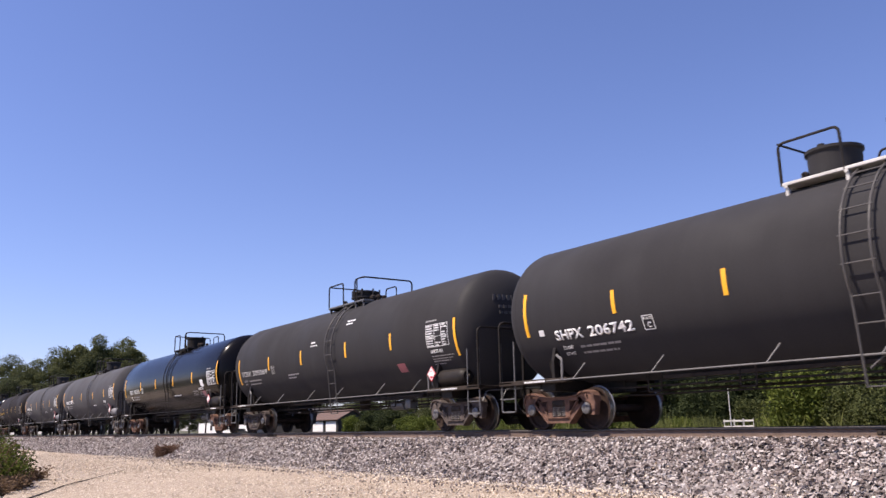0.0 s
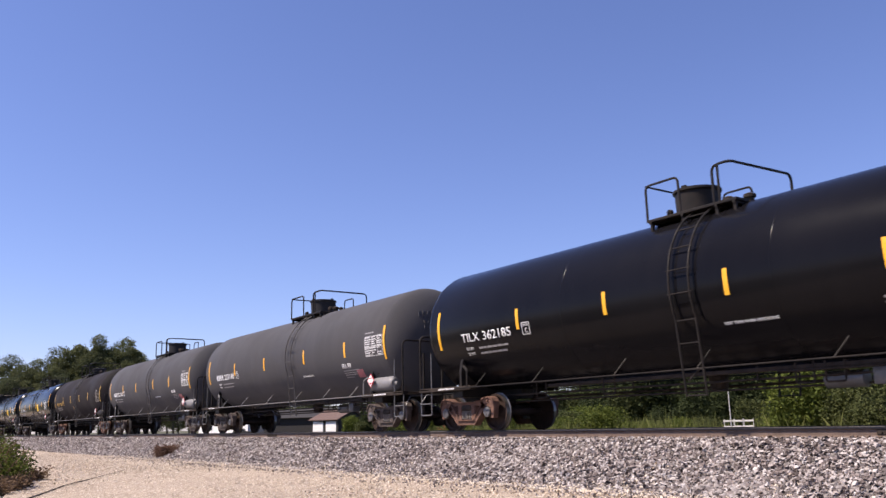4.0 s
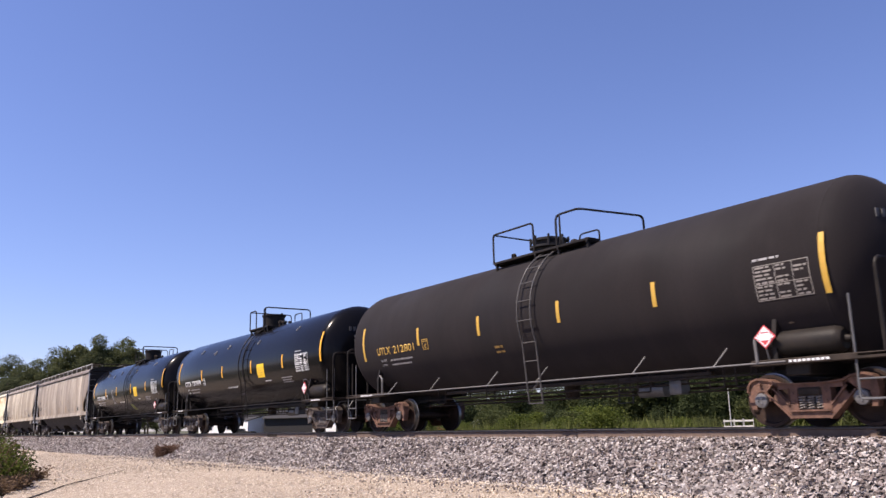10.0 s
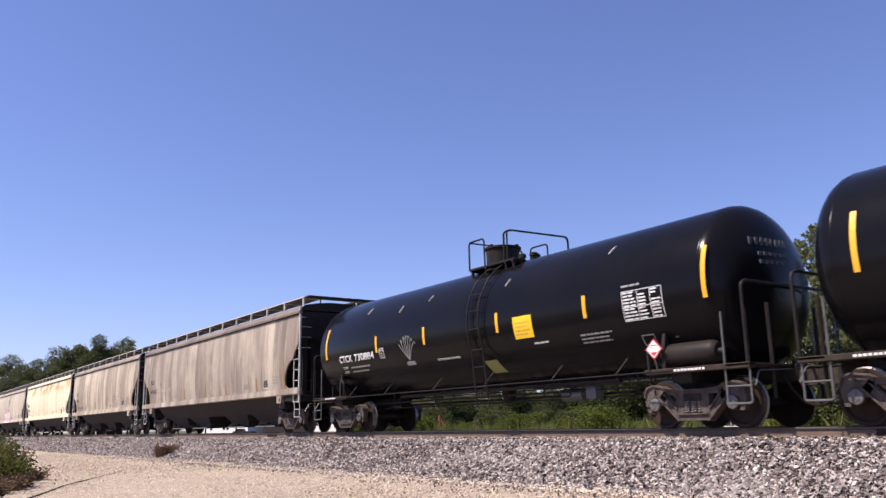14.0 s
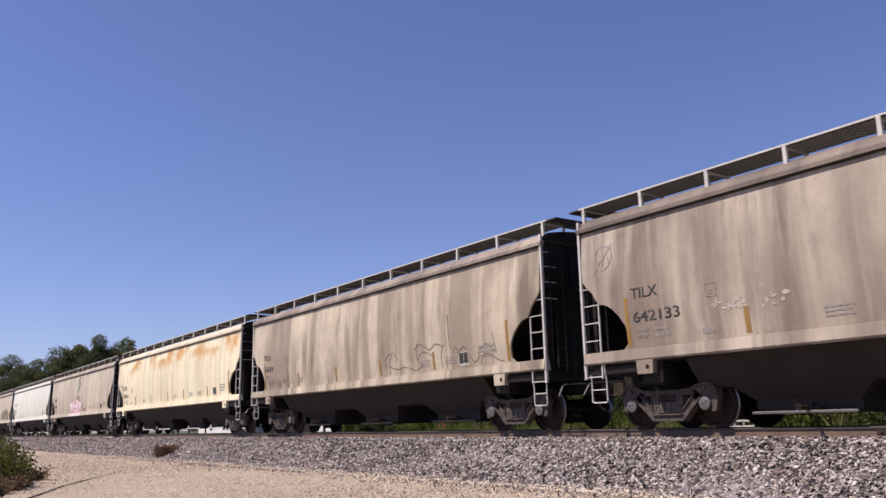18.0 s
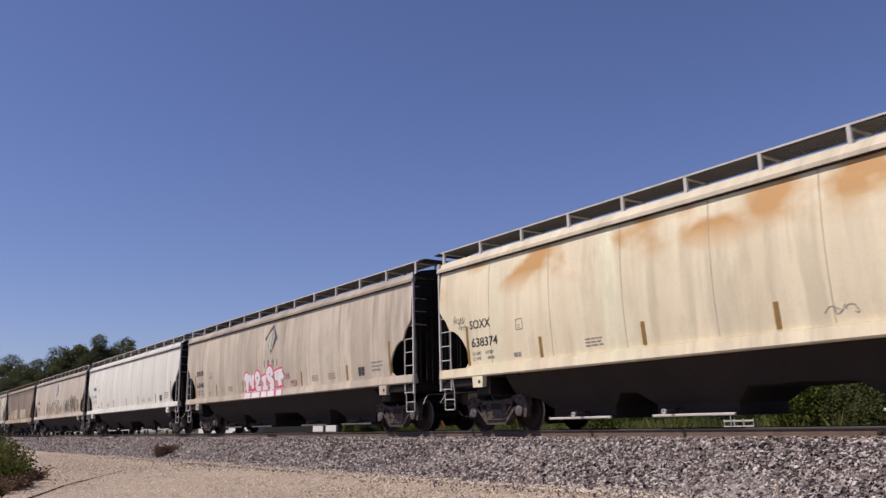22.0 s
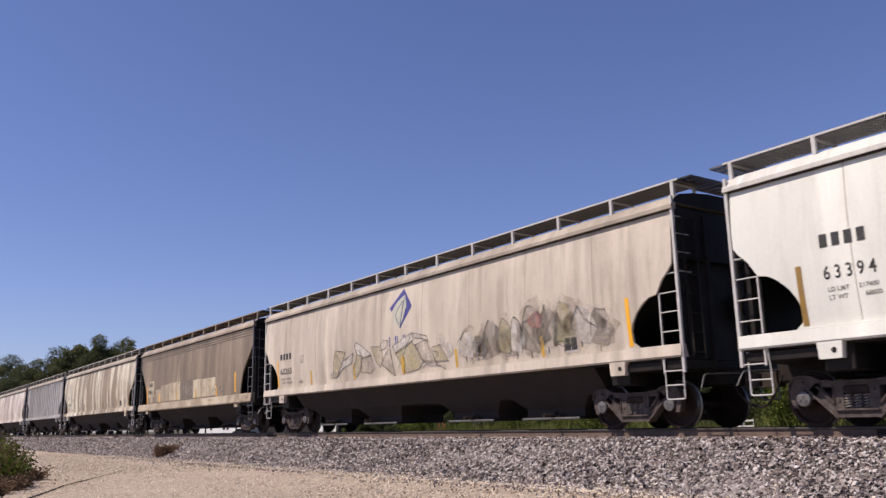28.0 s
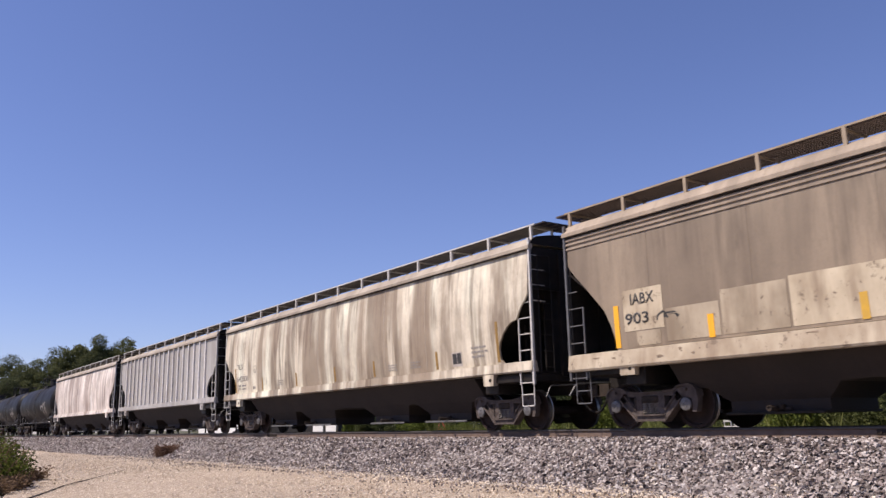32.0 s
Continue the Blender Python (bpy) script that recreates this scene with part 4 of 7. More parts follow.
    if square:
        ink("sticker", patch(skin, square, 2.08, 0.66, 0.52), M_NOTICE, car, "bright yellow square notice")
        ink("small_stencil", bars(tank_skin(TANK_R, TANK_MID, 0.0095), square + 0.07, 2.42, [(0.5, 0.03), (0.42, 0.03), (0.52, 0.03), (0.4, 0.03)], 0.055, rnd), M_DIMYELLOW, car)
    # faded writing on the rear head
    e = Shape()
    end = TANK_HALF - HEAD_BACK
    for k in range(8):
        y0 = -0.75 + 0.14 * k
        r = math.hypot(y0 + 0.05, 0.75) / TANK_R
        x = end + HEAD_DEEP * math.sqrt(max(0, 1 - r * r)) + 0.012
        e.box(x - 0.02, x, y0, y0 + (0.09 if k != 4 else 0.03), 3.32, 3.47)
        for row in range(2):
            if 1 <= k <= 6 - row:
                r = math.hypot(y0 + 0.05, 0.5 - 0.16 * row) / TANK_R
                x = end + HEAD_DEEP * math.sqrt(max(0, 1 - r * r)) + 0.012
                e.box(x - 0.02, x, y0, y0 + 0.1, 3.12 - 0.16 * row, 3.19 - 0.16 * row)
    ink("head_stencil", e, M_HEADINK, car, "faded stencil on the tank's head")


# ---- covered hopper cars ----
def hopper_car(where, paint, half, label, bays=4, bulge=0.085, base=1.515, posts=0, style="curved", ends=None, sill_paint=None, frame_mat=None, roof=None, post_paint=None, bracket_mat=None, gate_mat=M_PIPE):
    """A covered hopper: side sheets with cut-away ends, roof with running boards, end slope sheets, hopper bays, ladders."""
    car = new("hopper_car")
    stile = half - 0.62
    sill = sill_paint or paint
    eave = 4.17
    # side sheets: rows in z, the ends drawn in along the cut-away
    cut = [(1.56, 1.06), (1.66, 1.19), (1.9, 1.21), (2.05, 1.16), (2.23, 1.04), (2.4, 0.86), (2.5, 0.69), (2.535, 0.5), (2.64, 0.43), (2.79, 0.34), (2.95, 0.17), (3.08, 0.07), (3.3, 0.06), (3.7, 0.06), (eave, 0.06)]
    if style == "straight":
        cut = [(1.56, 1.35), (1.8, 1.3), (2.1, 1.2), (2.4, 1.05), (2.7, 0.78), (3.0, 0.5), (3.2, 0.3), (3.4, 0.12), (3.5, 0.06), (3.8, 0.06), (eave, 0.06)]
    for side, name in ((-1, "side_sheet"), (1, "side_sheet")):
        s = Shape()
        cols = 25
        grid = []
        for z, c in cut:
            x1 = stile - c
            grid.append([(-x1 + 2 * x1 * i / (cols - 1), side * side_curve(z, bulge, base), z) for i in range(cols)])
        inner = [[(x, y - side * 0.05, z) for x, y, z in row] for row in grid]
        s.loft([list(r) + list(reversed(q)) for r, q in zip(grid, inner)])
        part(name, s, paint, car, smooth=True)
        if posts:
            for k in range(posts):
                x = -stile + 1.45 + (2 * stile - 2.9) * k / (posts - 1)
                b = Shape()
                yy = base + bulge
                b.prism_x([(side * (yy - 0.04), 1.5), (side * (yy + 0.07), 1.5), (side * (yy + 0.07), eave - 0.03), (side * (yy - 0.04), eave - 0.03)], x - 0.045, x + 0.045)
                part("side_post", b, post_paint or paint, car)
        # faint vertical seams between the sheets
        if not posts:
            rows = 9 if half > 9.5 else 7
            for k in range(1, rows):
                x = -stile + 2 * stile * k / rows
                zs = [1.6 + (eave - 1.65) * i / 8 for i in range(9)]
                y = [side * (side_curve(z, bulge, base) + 0.004) for z in zs]
                seams = Shape()
                seams.loft([[(x - 0.007, yy, z), (x + 0.007, yy, z), (x + 0.007, yy - side * 0.01, z), (x - 0.007, yy - side * 0.01, z)] for yy, z in zip(y, zs)])
                part("sheet_seam", seams, M_SEAM if style != "straight" else paint, car)
        # side sill
        b = Shape()
        if style == "straight":
            b.prism_x([(side * (base - 0.1), 1.2), (side * (base + 0.1), 1.2), (side * (base + 0.12), 1.24), (side * (base + 0.08), 1.54), (side * (base - 0.1), 1.57)], -stile, stile)
        else:
            b.prism_x([(side * (base - 0.12), 1.31), (side * (base + 0.07), 1.31), (side * (base + 0.09), 1.34), (side * (base + 0.07), 1.55), (side * (base - 0.06), 1.565)], -stile, stile)
        part("side_sill", b, sill, car)
        for k in (-1, 1):
            x = k * (stile - 1.62)
            j = Shape()
            j.prism([(x - 0.21, 1.32), (x + 0.21, 1.32), (x + 0.19, 1.05), (x - 0.19, 1.05)], side * (base - 0.05), side * (base + 0.075))
            pad = part("jacking_pad", j, sill, car)
            h = Shape()
            h.turned([(side * (base + 0.076), 0.045), (side * (base + 0.082), 0.045)], 12, "y", (x + 0.07, 0, 1.18))
            part("jacking_hole", h, M_BLACK, pad)
        # eave angle
        b = Shape()
        y = side_curve(eave, bulge, base)
        b.prism_x([(side * (y - 0.04), eave - 0.03), (side * (y + 0.085), eave - 0.025), (side * (y + 0.085), eave + 0.05), (side * (y + 0.03), eave + 0.10), (side * (y - 0.04), eave + 0.10)], -stile - 0.04, stile + 0.04)
        if style == "straight":
            for i in range(3):
                z = eave - 0.13 - 0.1 * i
                rib = Shape()
                rib.prism_x([(side * (y - 0.02), z), (side * (y + 0.035), z + 0.01), (side * (y + 0.035), z + 0.05), (side * (y - 0.02), z + 0.06)], -stile + 0.02, stile - 0.02)
                part("eave_rib", rib, roof, car)
        part("top_chord", b, roof or M_TOP, car)
        # dark strip that draws the roof edge's shade on the side
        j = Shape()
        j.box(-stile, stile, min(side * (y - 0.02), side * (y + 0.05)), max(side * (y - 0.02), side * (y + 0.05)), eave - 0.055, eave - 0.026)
        part("eave_shade", j, M_BAY, car, "dark brown strip added for the shade under the roof edge")
    # roof
    y = side_curve(eave, bulge, base)
    arch = [(-y - 0.03, eave + 0.09), (-y + 0.04, eave + 0.2), (-y + 0.2, eave + 0.29), (-y + 0.6, eave + 0.36), (-0.4, eave + 0.41), (0.4, eave + 0.41), (y - 0.6, eave + 0.36), (y - 0.2, eave + 0.29), (y - 0.04, eave + 0.2), (y + 0.03, eave + 0.09)]
    s = Shape()
    s.prism_x(arch, -stile - 0.02, stile + 0.02)
    part("roof", s, roof or M_TOP, car, smooth=True)
    hatch = Shape()
    hatch.box(-stile + 1.2, stile - 1.2, -0.3, 0.3, eave + 0.4, eave + 0.49, 0, 0.02)
    part("trough_hatch", hatch, paint, car)
    # running boards with open grating, brackets below the outer edge
    top = 4.74
    for side in (-1, 1):
        g = Shape()
        y0, y1 = 0.72, 1.40
        for yy in (y0, y1):
            g.box(-stile - 0.1, stile + 0.1, side * yy - 0.012, side * yy + 0.012, top - 0.045, top)
        for i in range(1, 8):
            yy = y0 + (y1 - y0) * i / 8
            g.box(-stile - 0.1, stile + 0.1, side * yy - 0.008, side * yy + 0.008, top - 0.05, top)
        n = int(2 * stile / 0.05)
        for i in range(n + 1):
            x = -stile - 0.1 + (2 * stile + 0.2) * i / n
            g.box(x - 0.008, x + 0.008, min(side * y0, side * y1), max(side * y0, side * y1), top - 0.045, top - 0.006)
        part("running_board", g, frame_mat or M_GRATE, car, "open steel grating walkway")
        e = Shape()
        e.box(-stile - 0.1, stile + 0.1, min(side * 1.413, side * 1.428), max(side * 1.413, side * 1.428), top - 0.028, top + 0.006)
        part("board_edge", e, bracket_mat or M_PALE, car, "pale worn edge of the walkway")
        n = 13 if half > 9.5 else 11
        for i in range(n):
            x = -stile + 0.05 + (2 * stile - 0.1) * i / (n - 1)
            b = Shape()
            b.box(x - 0.035, x + 0.035, min(side * 1.375, side * 1.43), max(side * 1.375, side * 1.43), eave + 0.12, top + 0.002)
            b.box(x - 0.025, x + 0.025, min(side * 0.72, side * 1.38), max(side * 0.72, side * 1.38), top - 0.075, top - 0.045)
            b.box(x - 0.025, x + 0.025, side * 0.74 - 0.02, side * 0.74 + 0.02, eave + 0.3, top - 0.04)
            part("board_bracket", b, bracket_mat or M_PALE, car)
    for k in (-1, 1):
        g = Shape()
        x0, x1 = sorted((k * (stile - 0.2), k * (stile + 0.4)))
        for i in range(8):
            x = x0 + (x1 - x0) * i / 7
            g.box(x - 0.007, x + 0.007, -1.40, 1.40, top - 0.035, top - 0.003)
        for i in range(13):
            yy = -1.4 + 2.8 * i / 12
            g.box(x0, x1, yy - 0.007, yy + 0.007, top - 0.035, top - 0.003)
        part("end_board", g, frame_mat or M_IRON, car)
    # ends: top end sheet, sloping floor down to the first bay, end posts
    # end parts are black on every car, their shade put into the colour
    for k in (-1, 1):
        s = Shape()
        y = base - 0.02
        s.loft([[(k * (stile - 0.04), -y, eave + 0.05), (k * (stile - 0.04), y, eave + 0.05), (k * (stile - 0.1), y, eave + 0.05), (k * (stile - 0.1), -y, eave + 0.05)],
                [(k * (stile - 0.04), -y, 3.3), (k * (stile - 0.04), y, 3.3), (k * (stile - 0.1), y, 3.3), (k * (stile - 0.1), -y, 3.3)],
                [(k * (stile - 2.4), -y, 1.42), (k * (stile - 2.4), y, 1.42), (k * (stile - 2.5), y, 1.42), (k * (stile - 2.5), -y, 1.42)]])
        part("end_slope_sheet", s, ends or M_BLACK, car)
        s = Shape()
        for yy in (-0.62, 0.62):
            s.box(k * stile - 0.05, k * stile + 0.05, yy - 0.05, yy + 0.05, 1.2, 4.1)
        s.box(min(k * stile, k * (stile - 1.5)), max(k * stile, k * (stile - 1.5)), -1.5, 1.5, 1.1, 1.26, 0, 0.01)
        s.box(min(k * (stile - 0.03), k * (stile - 3.0)), max(k * (stile - 0.03), k * (stile - 3.0)), -1.46, 1.46, 1.275, 1.33)
        for yy in (-0.85, 0.85):
            s.box(k * (stile - 1.0) - 0.04, k * (stile - 1.0) + 0.04, yy - 0.04, yy + 0.04, 1.2, 2.5)
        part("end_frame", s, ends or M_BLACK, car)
        # end panel, with a thin black cap that puts shade on the roof's end
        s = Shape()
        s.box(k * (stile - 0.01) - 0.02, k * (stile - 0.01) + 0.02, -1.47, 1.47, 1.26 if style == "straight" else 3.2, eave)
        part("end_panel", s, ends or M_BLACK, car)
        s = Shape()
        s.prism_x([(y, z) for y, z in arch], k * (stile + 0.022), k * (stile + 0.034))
        part("roof_end_shade", s, ends or M_BLACK, car)
        if style != "straight":
            # added dark plate that keeps the sky out of the end recess
            s = Shape()
            s.box(k * (stile - 0.16) - 0.02, k * (stile - 0.16) + 0.02, -1.02, 1.02, 1.3, 3.25)
            part("recess_plate", s, ends or M_BLACK, car)
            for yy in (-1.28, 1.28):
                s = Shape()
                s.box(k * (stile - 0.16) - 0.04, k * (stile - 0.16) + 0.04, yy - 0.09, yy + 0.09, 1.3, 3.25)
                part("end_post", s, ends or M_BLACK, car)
        for side in (-1, 1):
            l = Shape()
            x = k * stile
            yy = side * (base + 0.03)
            lo = 1.02
            l.box(x - 0.028, x + 0.028, yy - 0.028, yy + 0.028, lo, 4.4)
            x2 = k * (stile - 0.46)
            l.box(x2 - 0.014, x2 + 0.014, yy - 0.014, yy + 0.014, lo, 2.55)
            for i in range(6):
                z = 1.06 + 0.37 * i
                if z < 2.6:
                    l.tube([(x, yy, z), (x2, yy, z)], 0.013)
            l.tube([(x, yy, 2.9), (k * (stile - 0.3), yy, 2.9)], 0.013)
            for z in (2.93, 3.3, 3.66, 4.0):
                l.tube([(x, yy + side * 0.02, z), (x, side * (base - 0.4), z)], 0.014)
            part("corner_ladder", l, M_PALE if style != "straight" else M_PIPE, car, "thin pale steel ladder")
            st = Shape()
            xa, xb, ys = k * (stile - 0.08), k * (stile - 0.5), side * (base - 0.03)
            st.tube(bent([(xa, ys, 1.28), (xa, ys, 0.54), (xb, ys, 0.54), (xb, ys, 0.98), (xb, ys + side * 0.05, 1.3)], 0.05), 0.015)
            st.tube([(xa, ys, 0.8), (xb, ys, 0.8)], 0.013)
            part("stirrup_step", st, M_PALE if style != "straight" else M_PIPE, car)
        # grab irons on the end
        l = Shape()
        xe = k * (stile + 0.05)
        for yy in (-1.35, -0.95):
            l.tube([(xe, yy, 1.3), (xe, yy, 4.05)], 0.016)
        for i in range(8):
            l.tube([(xe, -1.35, 1.4 + 0.37 * i), (xe, -0.95, 1.4 + 0.37 * i)], 0.013)
        part("end_ladder", l, M_PIPE if style == "straight" else M_BLACK, car)
        b = Shape()
        b.turned([(k * (stile + 0.05), 0.27), (k * (stile + 0.09), 0.29), (k * (stile + 0.11), 0.29), (k * (stile + 0.12), 0.2)], 20, "x", (0, 0.55, 2.35))
        part("brake_wheel", b, M_BLACK, car)
        s = Shape()
        s.box(min(k * (half - 3.6), k * (half - 0.4)), max(k * (half - 3.6), k * (half - 0.4)), -0.2, 0.2, 0.80, 1.14, 0, 0.02)
        s.box(k * (half - 2.3) - 0.25, k * (half - 2.3) + 0.25, -1.45, 1.45, 0.86, 1.3, 0, 0.02)
        part("draft_sill", s, M_BLACK, car)
        coupler(car, k * half, k)
        truck(car, k * (half - 2.3))
    # hopper bays: side slopes run on above, separate outlet chutes below
    x_end = stile - 2.45
    if bays == 4:
        spots = [-5.35, -2.3, 2.3, 5.35]
    else:
        spots = [2 * x_end / bays * (i + 0.5) - x_end for i in range(bays)]
    rims = [-x_end] + [(a + b) / 2 for a, b in zip(spots, spots[1:])] + [x_end]
    for c, a, b in zip(spots, rims, rims[1:]):
        s = Shape()

        def ring(x0, x1, y, z):
            return [(x0, -y, z), (x1, -y, z), (x1, y, z), (x0, y, z)]
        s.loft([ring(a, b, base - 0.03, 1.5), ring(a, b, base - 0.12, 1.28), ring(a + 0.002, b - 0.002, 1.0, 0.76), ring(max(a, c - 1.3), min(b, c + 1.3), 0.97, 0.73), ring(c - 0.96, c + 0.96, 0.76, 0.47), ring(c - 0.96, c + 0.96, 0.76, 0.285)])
        # M_BAY carries the shade below the sill in its brown
        bay = part("hopper_bay", s, M_BAY, car, "brown-black discharge hopper, the shade under the car put into its colour")
        # sunlit gate slides, and a capstan shaft that reaches out past them
        g = Shape()
        g.box(c - 0.96, c + 0.96, -0.95, -0.90, 0.225, 0.278, 0, 0.012)
        part("outlet_gate", g, gate_mat, bay, "worn steel outlet gate slide")
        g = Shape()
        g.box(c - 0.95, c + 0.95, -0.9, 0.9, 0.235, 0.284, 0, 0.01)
        # plate coloured dark for the shade beneath the bay
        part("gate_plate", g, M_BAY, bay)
        x = c + (-0.45 if c == -2.3 else 0.1)
        g = Shape()
        g.turned([(-1.17, 0.02), (-1.17, 0.036), (-0.8, 0.036), (-0.8, 0.02)], 10, "y", (x, 0, 0.325))
        g.box(x - 0.075, x + 0.075, -0.93, -0.80, 0.284, 0.40, 0, 0.02)
        g.box(x + 0.10, x + 0.22, -0.91, -0.83, 0.284, 0.345, 0, 0.015)
        part("gate_crank", g, M_IRON, bay, "dark iron capstan shaft")
        g = Shape()
        g.turned([(-1.19, 0.034), (-1.21, 0.034), (-1.21, 0.052), (-1.16, 0.055), (-1.15, 0.034)], 14, "y", (x, 0, 0.325))
        part("capstan_socket", g, M_PALE if gate_mat == M_PALE else M_IRON, bay, "round capstan socket")
    s = Shape()
    s.box(-x_end, x_end, -0.22, 0.22, 0.85, 1.2)
    part("centre_sill", s, M_BLACK, car)
    car.matrix_basis = pose(0, TRACK, 0)
    tagged(car, label, "hopper car", "freight cars of the train")
    CARS.append((car, where))
    return car


M_SEAM = plain("grimy_seam_paint", (0.34, 0.295, 0.24), 0.7, 0.0, (0.46, 0.41, 0.34), 1.3, 0.9)
# brown steel darkened to hold the shade under cars and roof edges
M_BAY = plain("shaded_brown_hopper_steel", (0.031, 0.021, 0.017), 0.85, 0.0, (0.016, 0.011, 0.009), 1.2, 0.8, 0.2)


def stroke(skin, pts, width, s=None, out=0.0, close=False):
    """A painted line through points (x, z), rounded between them."""
    s = s or Shape()
    p = [Vector((a, b)) for a, b in pts]
    if close:
        p = p + p[:2]
    fine = []
    for i in range(len(p) - 1):
        a, b, c, d = p[max(i - 1, 0)], p[i], p[i + 1], p[min(i + 2, len(p) - 1)]
        for t in (0, 0.25, 0.5, 0.75):
            fine.append(0.5 * (2 * b + (c - a) * t + (2 * a - 5 * b + 4 * c - d) * t * t + (3 * b - a - 3 * c + d) * t ** 3))
    fine.append(p[-1])
    rings = []
    for i, q in enumerate(fine):
        d = fine[min(i + 1, len(fine) - 1)] - fine[max(i - 1, 0)]
        n = Vector((-d.y, d.x)).normalized() * width / 2 if d.length > 1e-6 else Vector((width / 2, 0))
        a, b = skin(q.x + n.x, q.y + n.y, 0, out), skin(q.x - n.x, q.y - n.y, 0, out)
        rings.append([a, b, (b[0], b[1] + 0.004, b[2]), (a[0], a[1] + 0.004, a[2])])
    return s.loft(rings)


def area(skin, pts, s=None, out=0.0):
    """A painted area inside an outline of (x, z) points, laid on the side as strips."""
    s = s or Shape()
    zs = [b for _, b in pts]
    lo, hi, n = min(zs), max(zs), 14
    rows = []
    for i in range(n + 1):
        z = lo + (hi - lo) * (i + 0.001) / (n + 0.002)
        xs = sorted(a[0] + (b[0] - a[0]) * (z - a[1]) / (b[1] - a[1]) for a, b in zip(pts, pts[1:] + pts[:1]) if (a[1] <= z) != (b[1] <= z))
        if len(xs) >= 2:
            p, q = skin(xs[0], z, 0, out), skin(xs[-1], z, 0, out)
            rows.append([p, q, (q[0], q[1] + 0.004, q[2]), (p[0], p[1] + 0.004, p[2])])
    return s.loft(rows)


def blob(cx, cz, w, h, rnd, n=9, jag=0.16):
    return [(cx + w / 2 * math.cos(a) * (1 + rnd.uniform(-jag, jag)), cz + h / 2 * math.sin(a) * (1 + rnd.uniform(-jag, jag))) for a in [2 * math.pi * k / n for k in range(n)]]


def scrawl(skin, x0, x1, z0, z1, count, rnd, width=0.022):
    """Loose spray lines of arches, hooks, loops and slashes that spell nothing."""
    s = Shape()
    h = z1 - z0
    for k in range(count):
        a = x0 + (x1 - x0) * (k + 0.3 * rnd.random()) / count
        w = (x1 - x0) / count
        kind = rnd.choice((0, 1, 2, 3))
        if kind == 0:
            n = 9
            pts = [(a + w * (0.6 + 0.6 * math.cos(3.4 - 5.2 * i / n)), z0 + h * (0.35 + 0.33 * math.sin(3.4 - 5.2 * i / n) * rnd.uniform(0.9, 1.1))) for i in range(n)]
        elif kind == 1:
            pts = [(a, z0 + 0.1 * h), (a + 0.2 * w, z0 + 0.6 * h), (a + 0.7 * w, z0 + 0.85 * h), (a + 1.2 * w, z0 + 0.5 * h), (a + 1.5 * w, z0 + 0.1 * h)]
        elif kind == 2:
            pts = [(a + 0.15 * w, z0), (a + 0.25 * w, z0 + 0.55 * h), (a + 0.4 * w, z1)]
            stroke(skin, [(a - 0.1 * w, z0 + 0.3 * h), (a + 0.4 * w, z0 + 0.5 * h), (a + 0.9 * w, z0 + 0.3 * h)], width, s)
        else:
            pts = [(a, z0 + 0.9 * h), (a + 0.15 * w, z0 + 0.25 * h), (a + 0.5 * w, z0 + 0.05 * h), (a + 0.9 * w, z0 + 0.2 * h), (a + 1.05 * w, z0 + 0.7 * h)]
        stroke(skin, [(p + rnd.uniform(-0.03, 0.03), q + rnd.uniform(-0.03, 0.03)) for p, q in pts], width * rnd.uniform(0.7, 1.2), s)
    return s


def hopper_marks(car, skin, rnd, number, dark, half, z_mark=2.5, z_num=2.03, letters=4, reach=8.5, small=(-5.8, -2.8, 0.1, 2.6, 5.9), tall_mat=M_OLDYELLOW, small_mat=M_OLDYELLOW,
                 table_x=6.6, size=0.215, owner="", mark=(-8.35, -7.5, -8.33, -7.3), bold=0.015, figures=None):
    for x in (-reach, reach):
        ink("reflector_strip", patch(skin, x - 0.05, 1.6, 0.1, 0.97), tall_mat, car, "weathered yellow reflective strip")
    for x in small:
        ink("reflector_strip", patch(skin, x - 0.05, 1.6, 0.1, 0.46), small_mat, car)
    x = mark[0]
    owner_and_number(skin, car, dark, owner, number, mark[0], mark[1], z_mark, size, (mark[2], mark[3], z_num), bold)
    for k, word in enumerate(("LD LMT", "LT WT")):
        ink("weight_stencil", lettering(word, skin, x + 0.05, z_num - 0.2 - 0.13 * k, 0.075), M_GREYINK, car)
        if figures:
            ink("weight_figure", lettering(figures[k], skin, x + 0.55 + 0.08 * k, z_num - 0.2 - 0.13 * k, 0.075), M_GREYINK, car)
        else:
            ink("weight_figure", bars(skin, x + 0.5, z_num - 0.2 - 0.13 * k, [(0.4, 0.06)], 0.04, rnd), M_GREYINK, car)
    px = -reach + 1.9
    ink("plate_mark", frame_mark(skin, px, z_mark - 0.2, 0.24, 0.26, 0.016), M_GREYINK, car)
    ink("plate_letter", lettering("C", skin, px + 0.07, z_mark - 0.16, 0.09), M_GREYINK, car)
    t = Shape()
    for a in (0.035, 0.225):
        patch(skin, table_x + a, 1.62 + 0.06, 0.168, 0.265, t, 0, 0.003)
    ink("service_plate", patch(skin, table_x, 1.62, 0.428, 0.35), M_WORNWHITE, car, "white service plate with dark panels")
    ink("service_panel", t, M_BLACKINK, car)
    ink("small_stencil", bars(skin, table_x + 0.85, 2.0, [(0.6, 0.05), (0.65, 0.05), (0.5, 0.05)], 0.06, rnd), M_GREYINK, car)
    for a in (4.6, 3.4, -4.4):
        ink("small_stencil", bars(skin, a, 1.85, [(0.5, 0.03), (0.45, 0.03), (0.5, 0.03)], 0.04, rnd), M_GREYINK, car)
    ink("small_stencil", bars(skin, -reach + 1.75, 1.68, [(0.25, 0.1)], 0.05, rnd), M_GREYINK, car)


